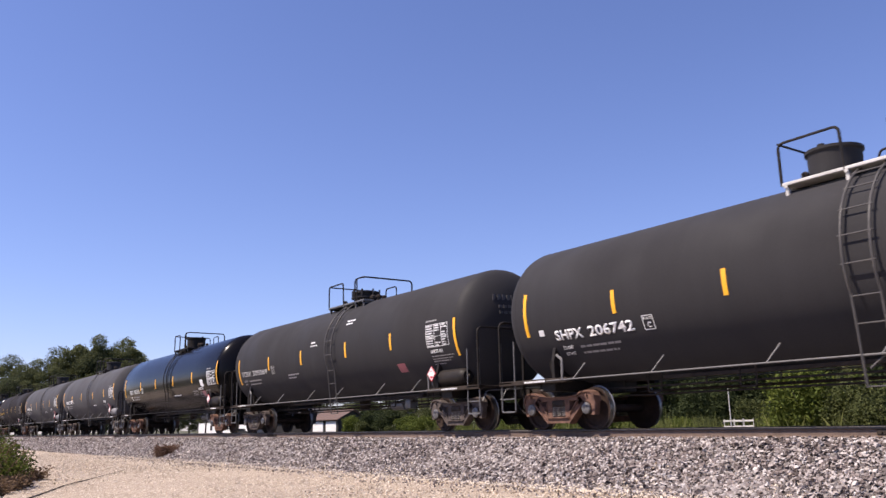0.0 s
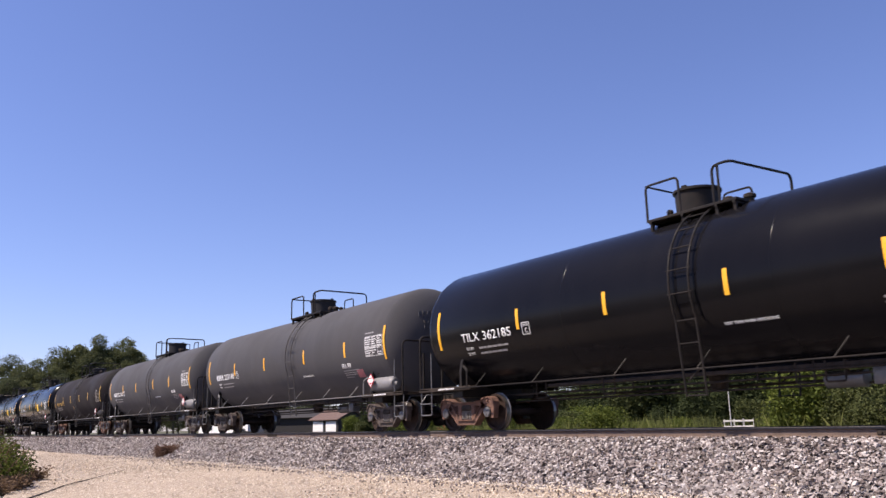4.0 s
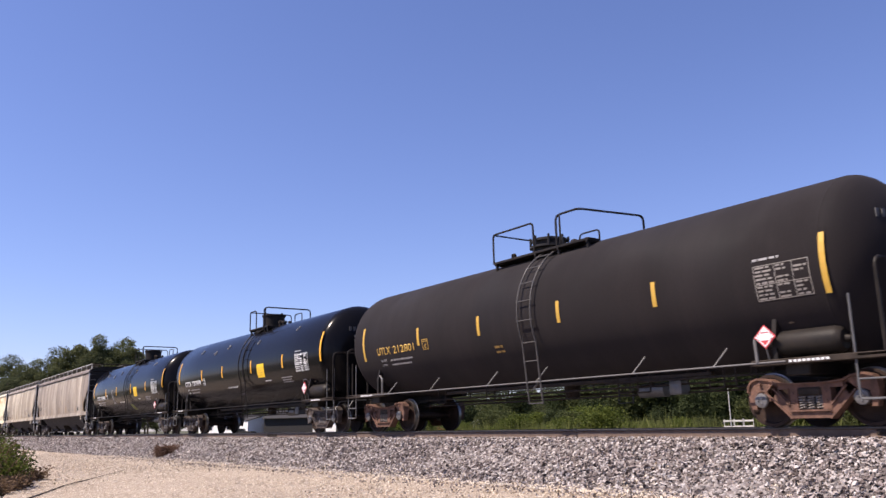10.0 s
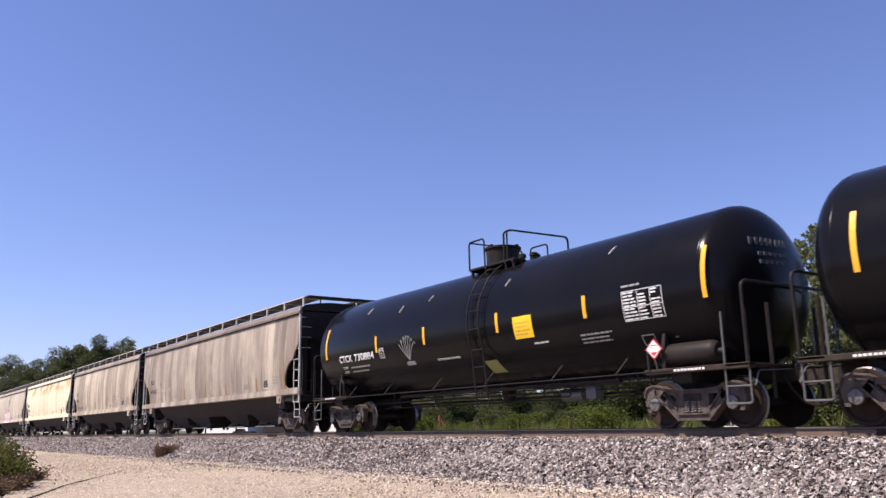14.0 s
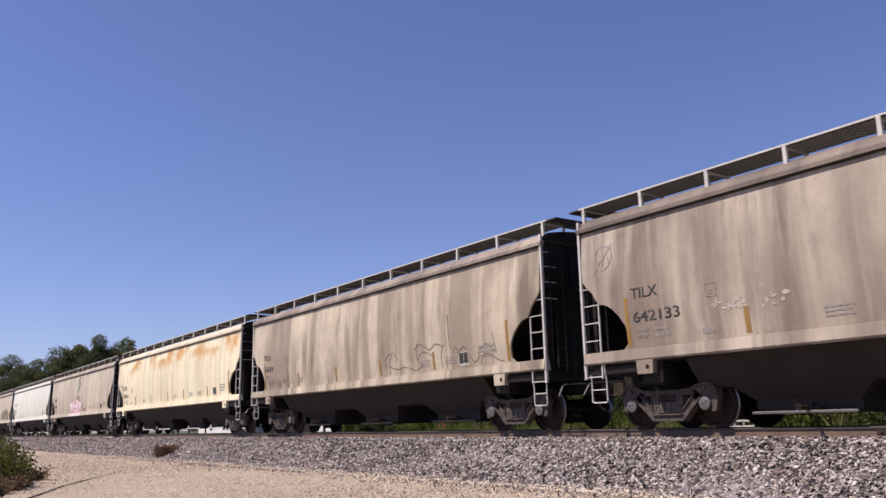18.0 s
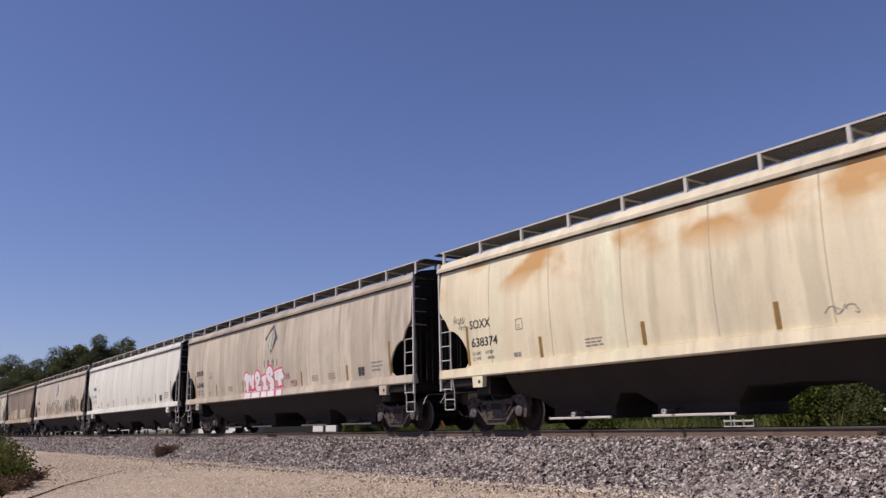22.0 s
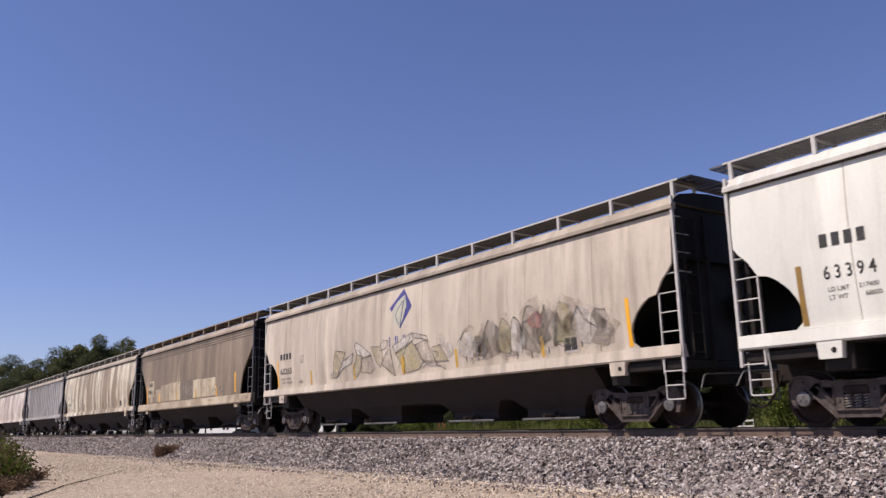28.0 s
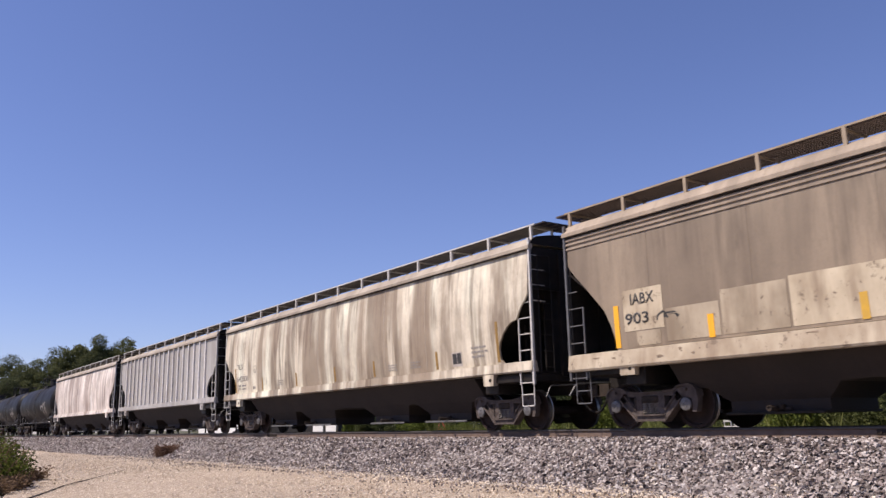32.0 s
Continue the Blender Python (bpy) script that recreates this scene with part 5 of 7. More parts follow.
def diamond_sign(car, skin, blue, leaf):
    """A diamond with a pale leaf, and three plain blocks below it."""
    pts = [(0.12, 4.0), (0.58, 3.45), (-0.02, 2.88), (-0.60, 3.52)]
    ink("diamond_sign", area(skin, pts), blue, car, "dark diamond sign with a pale leaf")
    ink("leaf_sign", area(skin, [(0.2, 3.82), (0.3, 3.5), (0.12, 3.1), (-0.03, 2.92), (-0.3, 3.08), (-0.48, 3.4), (-0.2, 3.66)], None, 0.006), leaf, car)
    v = Shape()
    stroke(skin, [(0.0, 2.95), (0.06, 3.25), (0.18, 3.75)], 0.03, v, 0.011)
    stroke(skin, [(-0.05, 2.98), (-0.25, 3.3), (0.1, 3.65)], 0.02, v, 0.011)
    ink("leaf_vein", v, blue, car)
    sign = Shape()
    for k in range(3):
        a, w, h, t = -0.60 + 0.42 * k, 0.32, 0.26, 0.045
        stroke(skin, [(a, 2.42), (a + 0.001, 2.42 + h / 2), (a, 2.42 + h)], t, sign)
        stroke(skin, [(a + w, 2.42), (a + w + 0.001, 2.42 + h / 2), (a + w, 2.42 + h)], t, sign)
    tagged(ink("owner_sign", sign, blue, car, "owner's sign as plain upright bars"), kind="stuff")


# ---- plants ----
def leaf_cloud(s, rnd, centre, radii, count, size, slot=0):
    """Leaves strewn through the outer shell of an uneven ellipsoid."""
    for _ in range(count):
        d = Vector((rnd.gauss(0, 1), rnd.gauss(0, 1), rnd.gauss(0, 1))).normalized()
        k = rnd.uniform(0.55, 1.08) * (0.85 + 0.35 * noise.noise(d * 2.1 + Vector(centre)))
        p = Vector((centre[0] + d.x * radii[0] * k, centre[1] + d.y * radii[1] * k, centre[2] + d.z * radii[2] * k))
        a = Vector((rnd.gauss(0, 1), rnd.gauss(0, 1), rnd.gauss(0, 0.6))).normalized()
        b = a.cross(Vector((rnd.gauss(0, 1), rnd.gauss(0, 1), rnd.gauss(0, 1)))).normalized()
        l, w = size * rnd.uniform(0.7, 1.3), size * rnd.uniform(0.35, 0.6)
        s.add([p - a * l, p + b * w - a * 0.1 * l, p + a * l, p - b * w - a * 0.1 * l], [(0, 1, 2, 3)], slot)


def fast_mesh(s, name, mats):
    me = bpy.data.meshes.new(name)
    me.from_pydata(s.v, [], s.f)
    for m in mats:
        me.materials.append(m)
    return me


def tree_mesh(seed, height, spread, leaf, leaves, bare=0.35):
    rnd = random.Random(seed)
    t = Shape()
    lean = Vector((rnd.uniform(-0.06, 0.06), rnd.uniform(-0.06, 0.06), 1))
    t.loft([[tuple(lean * height * k + Vector((r * math.cos(a), r * math.sin(a), 0))) for a in [6.283 * j / 8 for j in range(8)]]
            for k, r in ((0, height * 0.026), (0.04, height * 0.019), (0.35, height * 0.014), (0.65, height * 0.009), (0.9, height * 0.003))])
    c = Shape()
    clumps = 15
    for i in range(clumps):
        a, h = i * 2.4 + rnd.uniform(-0.4, 0.4), bare + (0.98 - bare) * (i + rnd.random()) / clumps
        reach = spread * (1.0 - 0.75 * abs(h - 0.62) / 0.5) * rnd.uniform(0.45, 1.0)
        p = lean * height * h + Vector((math.cos(a) * reach, math.sin(a) * reach, rnd.uniform(-0.02, 0.05) * height))
        root = lean * height * (h - 0.13)
        t.tube([root, root.lerp(p, 0.55) + Vector((0, 0, 0.02 * height)), p], height * 0.0035, 5)
        r = spread * rnd.uniform(0.34, 0.52)
        leaf_cloud(c, rnd, p, (r, r, r * rnd.uniform(0.65, 0.9)), leaves // clumps, leaf)
    return t, c


def tree_kind(seed, height, spread, leaf, leaves, mat, bare=0.35):
    t, c = tree_mesh(seed, height, spread, leaf, leaves, bare)
    return t.mesh("trunk", M_BARK), fast_mesh(c, "crown", [mat])


def plant(kind, name, at, label, category, group):
    ob = tagged(new(name), label, category, group)
    part("trunk", kind[0], None, ob)
    part("crown", kind[1], None, ob)
    ob.matrix_basis = at
    return ob


def bush_kind(seed, w, h, leaf, leaves, mat):
    rnd = random.Random(seed)
    c, t = Shape(), Shape()
    for i in range(7):
        a = rnd.uniform(0, 6.28)
        p = (math.cos(a) * w * 0.35 * rnd.random(), math.sin(a) * w * 0.35 * rnd.random(), h * rnd.uniform(0.25, 0.75))
        t.tube([(0.05 * math.cos(a), 0.05 * math.sin(a), -0.1), p], 0.02, 5)
        r = w * rnd.uniform(0.2, 0.34)
        leaf_cloud(c, rnd, p, (r, r, h * rnd.uniform(0.2, 0.34)), leaves // 7, leaf)
    return t.mesh("stem", M_BARK), fast_mesh(c, "foliage", [mat])


def build_plants():
    rnd = random.Random(11)
    big = [tree_kind(21, 15, 4.0, 0.16, 12000, M_TREE), tree_kind(22, 15, 4.6, 0.16, 12000, M_TREE_DARK), tree_kind(23, 15, 3.7, 0.16, 11000, M_TREE, 0.28)]
    # far wood beyond the bend of the road: heading in degrees, distance, height
    wood = [(-84.1, 128, 11.7, 0), (-82.6, 132, 11.5, 1), (-81.8, 126, 10.7, 2), (-79.9, 128, 12.4, 1), (-78.7, 131, 13.3, 0), (-77.2, 127, 14.0, 2), (-76.4, 129, 14.1, 2), (-75.6, 130, 13.0, 0), (-75.1, 128, 11.1, 1),
            (-75.1, 133, 9.1, 1), (-83.0, 118, 8.2, 1), (-81.5, 117, 7.8, 0), (-80.1, 118, 8.4, 1), (-78.7, 119, 8.7, 0), (-77.2, 119, 8.7, 1), (-75.8, 120, 7.8, 1), (-74.6, 136, 8.4, 0), (-73.0, 140, 8.2, 1), (-71.0, 142, 7.8, 0), (-78.1, 125, 11.6, 1), (-76.9, 124, 11.9, 2), (-76.2, 125, 11.2, 0), (-79.6, 126, 10.8, 2), (-80.6, 124, 10.4, 0), (-77.5, 126, 9.6, 1), (-82.0, 125, 9.9, 1), (-83.0, 127, 9.6, 2), (-77.4, 127, 13.0, 0), (-78.3, 126, 12.7, 2), (-76.7, 127, 12.9, 1), (-79.0, 127, 12.1, 2), (-69.0, 140, 7.7, 1)]
    for h, d, tall, k in wood:
        a = radians(h)
        plant(big[k], "tree", pose(d * math.sin(a), d * math.cos(a), GROUND_Z - 0.2, 0, 0, rnd.uniform(0, 360)) @ Matrix.Diagonal((tall / 15, tall / 15, tall / 15, 1)),
              "tall broadleaf tree at the edge of a far wood", "tree", "trees of the far wood")
    for x, y, tall, k in ((-27, 47, 12.4, 0), (-23, 44, 11.5, 2), (-18, 46, 12.8, 0), (-14, 43, 11.6, 2), (-30, 52, 9.5, 1), (-10, 46, 12.5, 1), (-6, 44, 12.0, 0)):
        plant(big[k], "tree", pose(x, y, GROUND_Z - 0.2, 0, 0, rnd.uniform(0, 360)) @ Matrix.Diagonal((tall / 15, tall / 15, tall / 15, 1)),
              "tall broadleaf tree behind the railway line", "tree", "trees behind the line")
    for i in range(30):
        a, d, tall = radians(-77.5 + 20 * i / 29), rnd.uniform(178, 205), rnd.uniform(6.0, 7.4)
        plant(big[i % 2], "tree", pose(d * math.sin(a), d * math.cos(a), GROUND_Z - 1.2, 0, 0, rnd.uniform(0, 360)) @ Matrix.Diagonal((tall / 9, tall / 9, tall / 13, 1)),
              "low dense tree in a far hedgerow", "tree", "trees of the far hedgerow")
    shrubs = [bush_kind(31, 3.4, 2.8, 0.075, 5200, M_LEAF), bush_kind(32, 3.0, 2.4, 0.07, 4600, M_LEAF_LIGHT), bush_kind(33, 3.8, 3.4, 0.08, 5200, M_LEAF_DARK), bush_kind(34, 2.6, 1.8, 0.06, 4200, M_LEAF_LIGHT)]

    def shrub(x, y, size, k, tilt=0):
        ob = tagged(new("bush"), ("dense green bush", "bright yellow-green bush", "dark green bush", "low bright green bush")[k] + " in the scrub behind the track", "bush", "scrub behind the track")
        part("stem", shrubs[k][0], None, ob)
        part("foliage", shrubs[k][1], None, ob)
        ob.matrix_basis = pose(x, y, GROUND_Z - 0.1, 0, 0, rnd.uniform(0, 360)) @ Matrix.Diagonal((size, size, size * rnd.uniform(0.9, 1.15), 1))

    for i in range(46):
        u = i / 45
        x = -8 - 80 * u + rnd.uniform(-1.5, 1.5)
        shrub(x, 33 + 6 * rnd.random() + 14 * u, rnd.uniform(0.55, 1.35), rnd.choice((0, 2, 2, 2, 1)))
    for i in range(20):
        u = i / 19
        shrub(-9 - 52 * u + rnd.uniform(-1, 1), 27 + 4 * rnd.random() + 10 * u, rnd.uniform(0.4, 0.75), rnd.choice((0, 2, 0, 3)))
    for x, y, size, k in ((-15.2, 25.5, 1.1, 1), (-14.0, 26.3, 0.95, 1), (-16.4, 26.0, 0.7, 1), (-13.2, 25, 0.9, 0), (-34, 33, 0.9, 1), (-36, 35, 1.0, 1)):
        shrub(x, y, size, k)
    for i in range(44):
        u = i / 43
        x, y = -7 - 62 * u + rnd.uniform(-1, 1), 22.5 + 5 * rnd.random() + 9 * u
        if abs(x + 22.35 - (31.3 - y) * 0.714) > 1.6 and x > -1.5 * y:
            shrub(x, y, rnd.uniform(0.5, 0.8), rnd.choice((3, 3, 1, 0)))
    for i in range(26):
        u = i / 25
        shrub(-2 - 46 * u + rnd.uniform(-0.8, 0.8), 40 + 5 * rnd.random() + 4 * u, rnd.uniform(1.5, 2.1), rnd.choice((2, 2, 0)))
    for i in range(26):
        u = i / 25
        shrub(-60 - 110 * u, 78 + 40 * rnd.random(), rnd.uniform(1.6, 2.4), rnd.choice((2, 2, 0)))
    for i in range(34):
        u = i / 33
        tall = rnd.uniform(5.5, 8.0)
        plant(big[(1, 1, 0)[i % 3]], "tree", pose(-6 - 125 * u + rnd.uniform(-1, 1), 56 + 10 * rnd.random() + 24 * u, GROUND_Z - 0.9, 0, 0, rnd.uniform(0, 360)) @ Matrix.Diagonal((tall / 11, tall / 11, tall / 15, 1)),
              "dense dark tree in the wood behind the line", "tree", "trees behind the line")
    # tall grass beyond the far rail
    s = Shape()
    for i in range(34000):
        u = rnd.random()
        x, y = -4 - 90 * u ** 1.3, 20.5 + rnd.random() * 11 + 12 * u
        if abs(x + 22.35 - (31.3 - y) * 0.714) < 1.15 and y < 33:
            continue
        h, w, a = 0.62 + 0.85 * rnd.random() ** 1.6 + 0.6 * noise.noise((x * 0.6, y * 0.6, 2)), rnd.uniform(0.012, 0.04), rnd.uniform(0, 6.28)
        if x < -1.5 * y:
            h *= 0.5
        dx, dy = math.cos(a), math.sin(a)
        k = rnd.gauss(0, 0.3)
        z = GROUND_Z - 0.05
        s.add([(x - dx * w, y - dy * w, z), (x + dx * w, y + dy * w, z), (x + dx * w * 0.6 + k * 0.4, y + dy * w * 0.6, z + h * 0.6), (x + k, y, z + h), (x - dx * w * 0.6 + k * 0.4, y - dy * w * 0.6, z + h * 0.6)], [(0, 1, 2, 3, 4)])
    tagged(new("tall_grass", fast_mesh(s, "tall_grass", [M_GRASS])), "tall green grass and weeds beyond the far rail", "grass", "", "stuff")
    # weeds at the edge of the service road
    def weed(x, y, w, h, n, seed, mat, label):
        r2 = random.Random(seed)
        leaf = Shape()
        stem = Shape()
        for i in range(n):
            a, reach, tall = r2.uniform(0, 6.28), w * math.sqrt(r2.random()), h * r2.uniform(0.45, 1.0)
            base = Vector((reach * 0.6 * math.cos(a), reach * 0.6 * math.sin(a), 0))
            tip = base + Vector((reach * 0.5 * math.cos(a) + r2.uniform(-.1, .1), reach * 0.5 * math.sin(a) + r2.uniform(-.1, .1), tall))
            stem.tube([base, base.lerp(tip, 0.5) + Vector((0, 0, 0.06)), tip], 0.006, 4)
            for j in range(26):
                p = base.lerp(tip, r2.uniform(0.15, 1.05)) + Vector((r2.gauss(0, 0.07), r2.gauss(0, 0.07), r2.gauss(0, 0.05)))
                leaf_cloud(leaf, r2, p, (0.01, 0.01, 0.01), 1, 0.042)
        ob = tagged(new("weeds"), label, "weeds", "roadside weeds")
        part("stem", stem.mesh("stem", M_DRY), None, ob)
        part("foliage", fast_mesh(leaf, "foliage", [mat]), None, ob)
        ob.matrix_basis = pose(x, y, GROUND_Z - 0.03)
    for i, (x, y, w, h) in enumerate(((-21.3, 2.2, 1.0, 1.15), (-22.8, 1.9, 1.2, 1.35), (-24.6, 2.5, 1.1, 1.1), (-20.0, 1.4, 1.1, 1.0), (-27, 2.4, 1.3, 1.2), (-18.2, 1.2, 0.9, 0.75), (-23.2, 2.95, 0.6, 0.6), (-30, 2.6, 1.3, 1.2), (-24.2, 3.3, 0.65, 0.9), (-22.6, 2.95, 0.5, 0.65))):
        weed(x, y - 0.15, w, h, 130, 50 + i, M_LEAF if i % 3 else M_LEAF_LIGHT, "leafy roadside weeds with dry stems on the gravel edge")
    for i, (x, y, w, h) in enumerate(((-20.6, 2.75, 0.35, 0.28), (-21.4, 3.0, 0.35, 0.3), (-19.2, 2.2, 0.4, 0.3), (-24.4, 3.7, 0.5, 0.35))):
        weed(x, y, w, h, 60, 90 + i, M_DRY, "low dry brown weeds on the gravel edge")
    weed(-37.0, 11.25, 0.62, 0.6, 420, 77, M_DEAD, "clump of dead brown weeds at the foot of the ballast")
    # a dry stick lying on the road
    st = Shape()
    for k, w in ((0, 0.016), (1, 0.014), (2, 0.011), (3, 0.008)):
        way = [(-17.2, 2.62), (-18.9, 3.25), (-20.8, 3.92), (-23.2, 5.02), (-27.4, 6.9)]
        st.tube([(*way[k], GROUND_Z + 0.03), (*way[k + 1], GROUND_Z + 0.03)], w, 6)
    tagged(new("fallen_branch", st.mesh("fallen_branch", M_BARK)), "long thin dark branch lying on the gravel", "branch")


# ---- buildings and vehicles beyond the line ----
M_SIDING = plain("dark_board_siding", (0.028, 0.025, 0.025), 0.9, 0.0, (0.018, 0.017, 0.017), 1.5, 0.5, 0.1)
M_ROOF = plain("brown_shingles", (0.13, 0.078, 0.062), 0.85, 0.0, (0.08, 0.052, 0.043), 2.5, 0.7, 0.4)
M_GARAGE = plain("white_door_paint", (0.80, 0.79, 0.77), 0.5, 0.0, (0.7, 0.68, 0.65), 2, 0.3)
M_GLASS = plain("dark_window_glass", (0.02, 0.025, 0.03), 0.08)
M_REDPAINT = plain("faded_red_paint", (0.42, 0.07, 0.04), 0.5, 0.0, (0.22, 0.06, 0.04), 3, 0.6)


def build_far_things():
    # garage with two white doors; its long side faces the line, the ridge runs along its length
    g = tagged(new("garage"), "small grey garage with brown roof and two white doors", "garage")
    L, W, H = 6.8, 6.4, 2.6
    s = Shape()
    s.prism([(-W / 2, 0), (W / 2, 0), (W / 2, H), (0, H + 1.35), (-W / 2, H)], -L / 2, L / 2)
    part("wall", s, M_SIDING, g)
    for k in (-1, 1):
        s = Shape()
        s.loft([[(0, y, H + 1.37), (k * (W / 2 + 0.45), y, H - 0.2), (k * (W / 2 + 0.45), y, H - 0.08), (0, y, H + 1.52)] for y in (-L / 2 - 0.35, L / 2 + 0.35)])
        part("roof", s, M_ROOF, g)
    for y in (-1.65, 1.65):
        s = Shape()
        s.box(W / 2 + 0.01, W / 2 + 0.07, y - 1.3, y + 1.3, 0.0, 2.2, 0, 0.02)
        d = part("garage_door", s, M_GARAGE, g, "white panelled garage door")
        for i in range(4):
            p = Shape()
            p.box(W / 2 + 0.07, W / 2 + 0.09, y - 1.24, y + 1.24, 0.06 + 0.54 * i, 0.54 + 0.54 * i, 0, 0.01)
            part("panel", p, M_GARAGE, d)
    v = Shape()
    v.turned([(H + 1.0, 0.07), (H + 2.1, 0.07)], 8, "z", (-0.8, -1.0, 0))
    part("vent_pipe", v, M_BLACK, g)
    a = radians(-62.2)
    g.matrix_basis = pose(143 * math.sin(a), 143 * math.cos(a), GROUND_Z - 0.05, 0, 0, -76.5)
    # dark windowless end of a house beside it
    h = tagged(new("house"), "low dark grey house with a pale roof edge", "house")
    s = Shape()
    s.prism([(-4, 0), (4, 0), (4, 3.2), (0, 4.6), (-4, 3.2)], -6, 6)
    part("wall", s, M_SIDING, h)
    for k in (-1, 1):
        s = Shape()
        s.loft([[(0, y, 4.62), (k * 4.5, y, 3.0), (k * 4.5, y, 3.12), (0, y, 4.76)] for y in (-6.3, 6.3)])
        part("roof", s, M_ROOF if k < 0 else M_SIDING, h)
    a = radians(-64.6)
    h.matrix_basis = pose(158 * math.sin(a), 158 * math.cos(a), GROUND_Z - 0.05, 0, 0, -55)
    # white house further off, with a dark car before it
    b = tagged(new("house"), "low white sided house with a dark roof and small windows", "house")
    s = Shape()
    s.prism([(-3.5, 0), (3.5, 0), (3.5, 2.75), (0, 3.7), (-3.5, 2.75)], -8.6, 8.6)
    part("wall", s, M_GARAGE, b)
    for k in (-1, 1):
        s = Shape()
        s.loft([[(0, y, 3.72), (k * 3.62, y, 2.74), (k * 3.62, y, 2.86), (0, y, 3.86)] for y in (-8.8, 8.8)])
        part("roof", s, M_SIDING, b)
    for y in (-3.9, 0.6, 1.9):
        w = Shape()
        w.box(3.5, 3.56, y - 0.45, y + 0.45, 1.15, 2.15, 0, 0.02)
        win = part("window", w, M_GARAGE, b, "white framed window")
        q = Shape()
        q.box(3.56, 3.58, y - 0.36, y + 0.36, 1.23, 2.07)
        part("pane", q, M_GLASS, win)
    a = radians(-68.9)
    b.matrix_basis = pose(168 * math.sin(a), 168 * math.cos(a), GROUND_Z - 0.05, 0, 0, -78)
    v = tagged(new("car"), "dark parked car before the white house", "car")
    s = Shape()
    s.loft([[(-2.1, y, 0.3), (2.1, y, 0.3), (2.12, y, 0.75), (1.3, y, 0.86), (-2.0, y, 0.88), (-2.14, y, 0.6)] for y in (-0.85, 0.85)])
    part("body", s, M_SIDING, v)
    s = Shape()
    s.loft([[(-1.7, y, 0.86), (0.9, y, 0.84), (0.2, y, 1.36), (-1.1, y, 1.38)] for y in (-0.72, 0.72)])
    part("cabin", s, M_GLASS, v, "dark glazed cabin")
    for x in (-1.3, 1.35):
        for y in (-0.88, 0.7):
            w = Shape()
            w.turned([(y, 0.1), (y, 0.32), (y + 0.18, 0.32), (y + 0.18, 0.1)], 16, "y", (x, 0, 0.32))
            part("wheel", w, M_BLACK, v)
    v.matrix_basis = pose(160 * math.sin(radians(-68.5)), 160 * math.cos(radians(-68.5)), GROUND_Z - 0.05, 0, 0, 30)
    # white flatbed trailer in the grass
    t = tagged(new("utility_trailer"), "small white utility trailer parked in the grass", "trailer")
    s = Shape()
    s.box(-1.25, 1.25, -0.75, 0.75, 0.52, 0.60, 0, 0.01)
    part("deck", s, M_PALE, t)
    for y in (-0.78, 0.74):
        s = Shape()
        for z in (0.62, 0.80):
            s.box(-1.25, 1.25, y, y + 0.04, z, z + 0.055, 0, 0.008)
        for x in (-1.2, 0, 1.16):
            s.box(x, x + 0.05, y, y + 0.04, 0.55, 0.9)
        part("side_rail", s, M_PALE, t)
    for y in (-0.92, 0.76):
        w = Shape()
        w.turned([(y, 0.1), (y, 0.3), (y + 0.16, 0.3), (y + 0.16, 0.1)], 16, "y", (0.1, 0, 0.3))
        part("wheel", w, M_BLACK, t)
    s = Shape()
    s.tube([(-1.2, 0, 0.52), (-2.2, 0, 0.42)], 0.04)
    part("drawbar", s, M_PIPE, t)
    t.matrix_basis = pose(-22.35, 31.3, GROUND_Z - 0.02, 0, 0, 8) @ Matrix.Diagonal((0.37, 0.6, 1.36, 1))
    p = tagged(new("marker_post"), "thin white marker post", "post")
    s = Shape()
    s.turned([(0, 0.024), (2.6, 0.024), (2.62, 0.015)], 8, "z")
    part("pole", s, M_PALE, p)
    p.matrix_basis = pose(-21.8, 30.0, GROUND_Z - 0.1)
    # red farm implement among the grass
    r = tagged(new("farm_cultivator"), "old red farm cultivator standing in the grass", "farm implement")
    s = Shape()
    s.box(-1.6, 1.6, -0.06, 0.06, 0.55, 0.67, 0, 0.01)
    s.box(-1.6, 1.6, 0.9, 1.02, 0.55, 0.67, 0, 0.01)
    for x in (-1.4, 0, 1.4):
        s.box(x - 0.05, x + 0.05, 0, 1.0, 0.57, 0.65)
    s.tube([(0, 0, 0.65), (0, -0.5, 1.15), (0.5, -0.3, 0.65)], 0.05)
    part("frame", s, M_REDPAINT, r)
    for x in (-1.4, -0.7, 0, 0.7, 1.4):
        q = Shape()
        q.tube(bent([(x, 0.95, 0.6), (x, 1.35, 0.5), (x, 1.2, 0.05)], 0.15), 0.03)
        part("tine", q, M_REDPAINT, r)
    for x in (-1.2, 1.2):
        w = Shape()
        w.turned([(x - 0.07, 0.08), (x - 0.07, 0.27), (x + 0.07, 0.27), (x + 0.07, 0.08)], 14, "x", (0, 0.45, 0.27))
        part("wheel", w, M_BLACK, r)
    r.matrix_basis = pose(-43.2, 30.3, GROUND_Z - 0.02, 0, 0, -60) @ Matrix.Diagonal((0.8, 0.8, 1.55, 1))


build_ground()
build_track()
build_stones()
build_plants()
build_far_things()


# ---- the train ----
RND = random.Random(5)


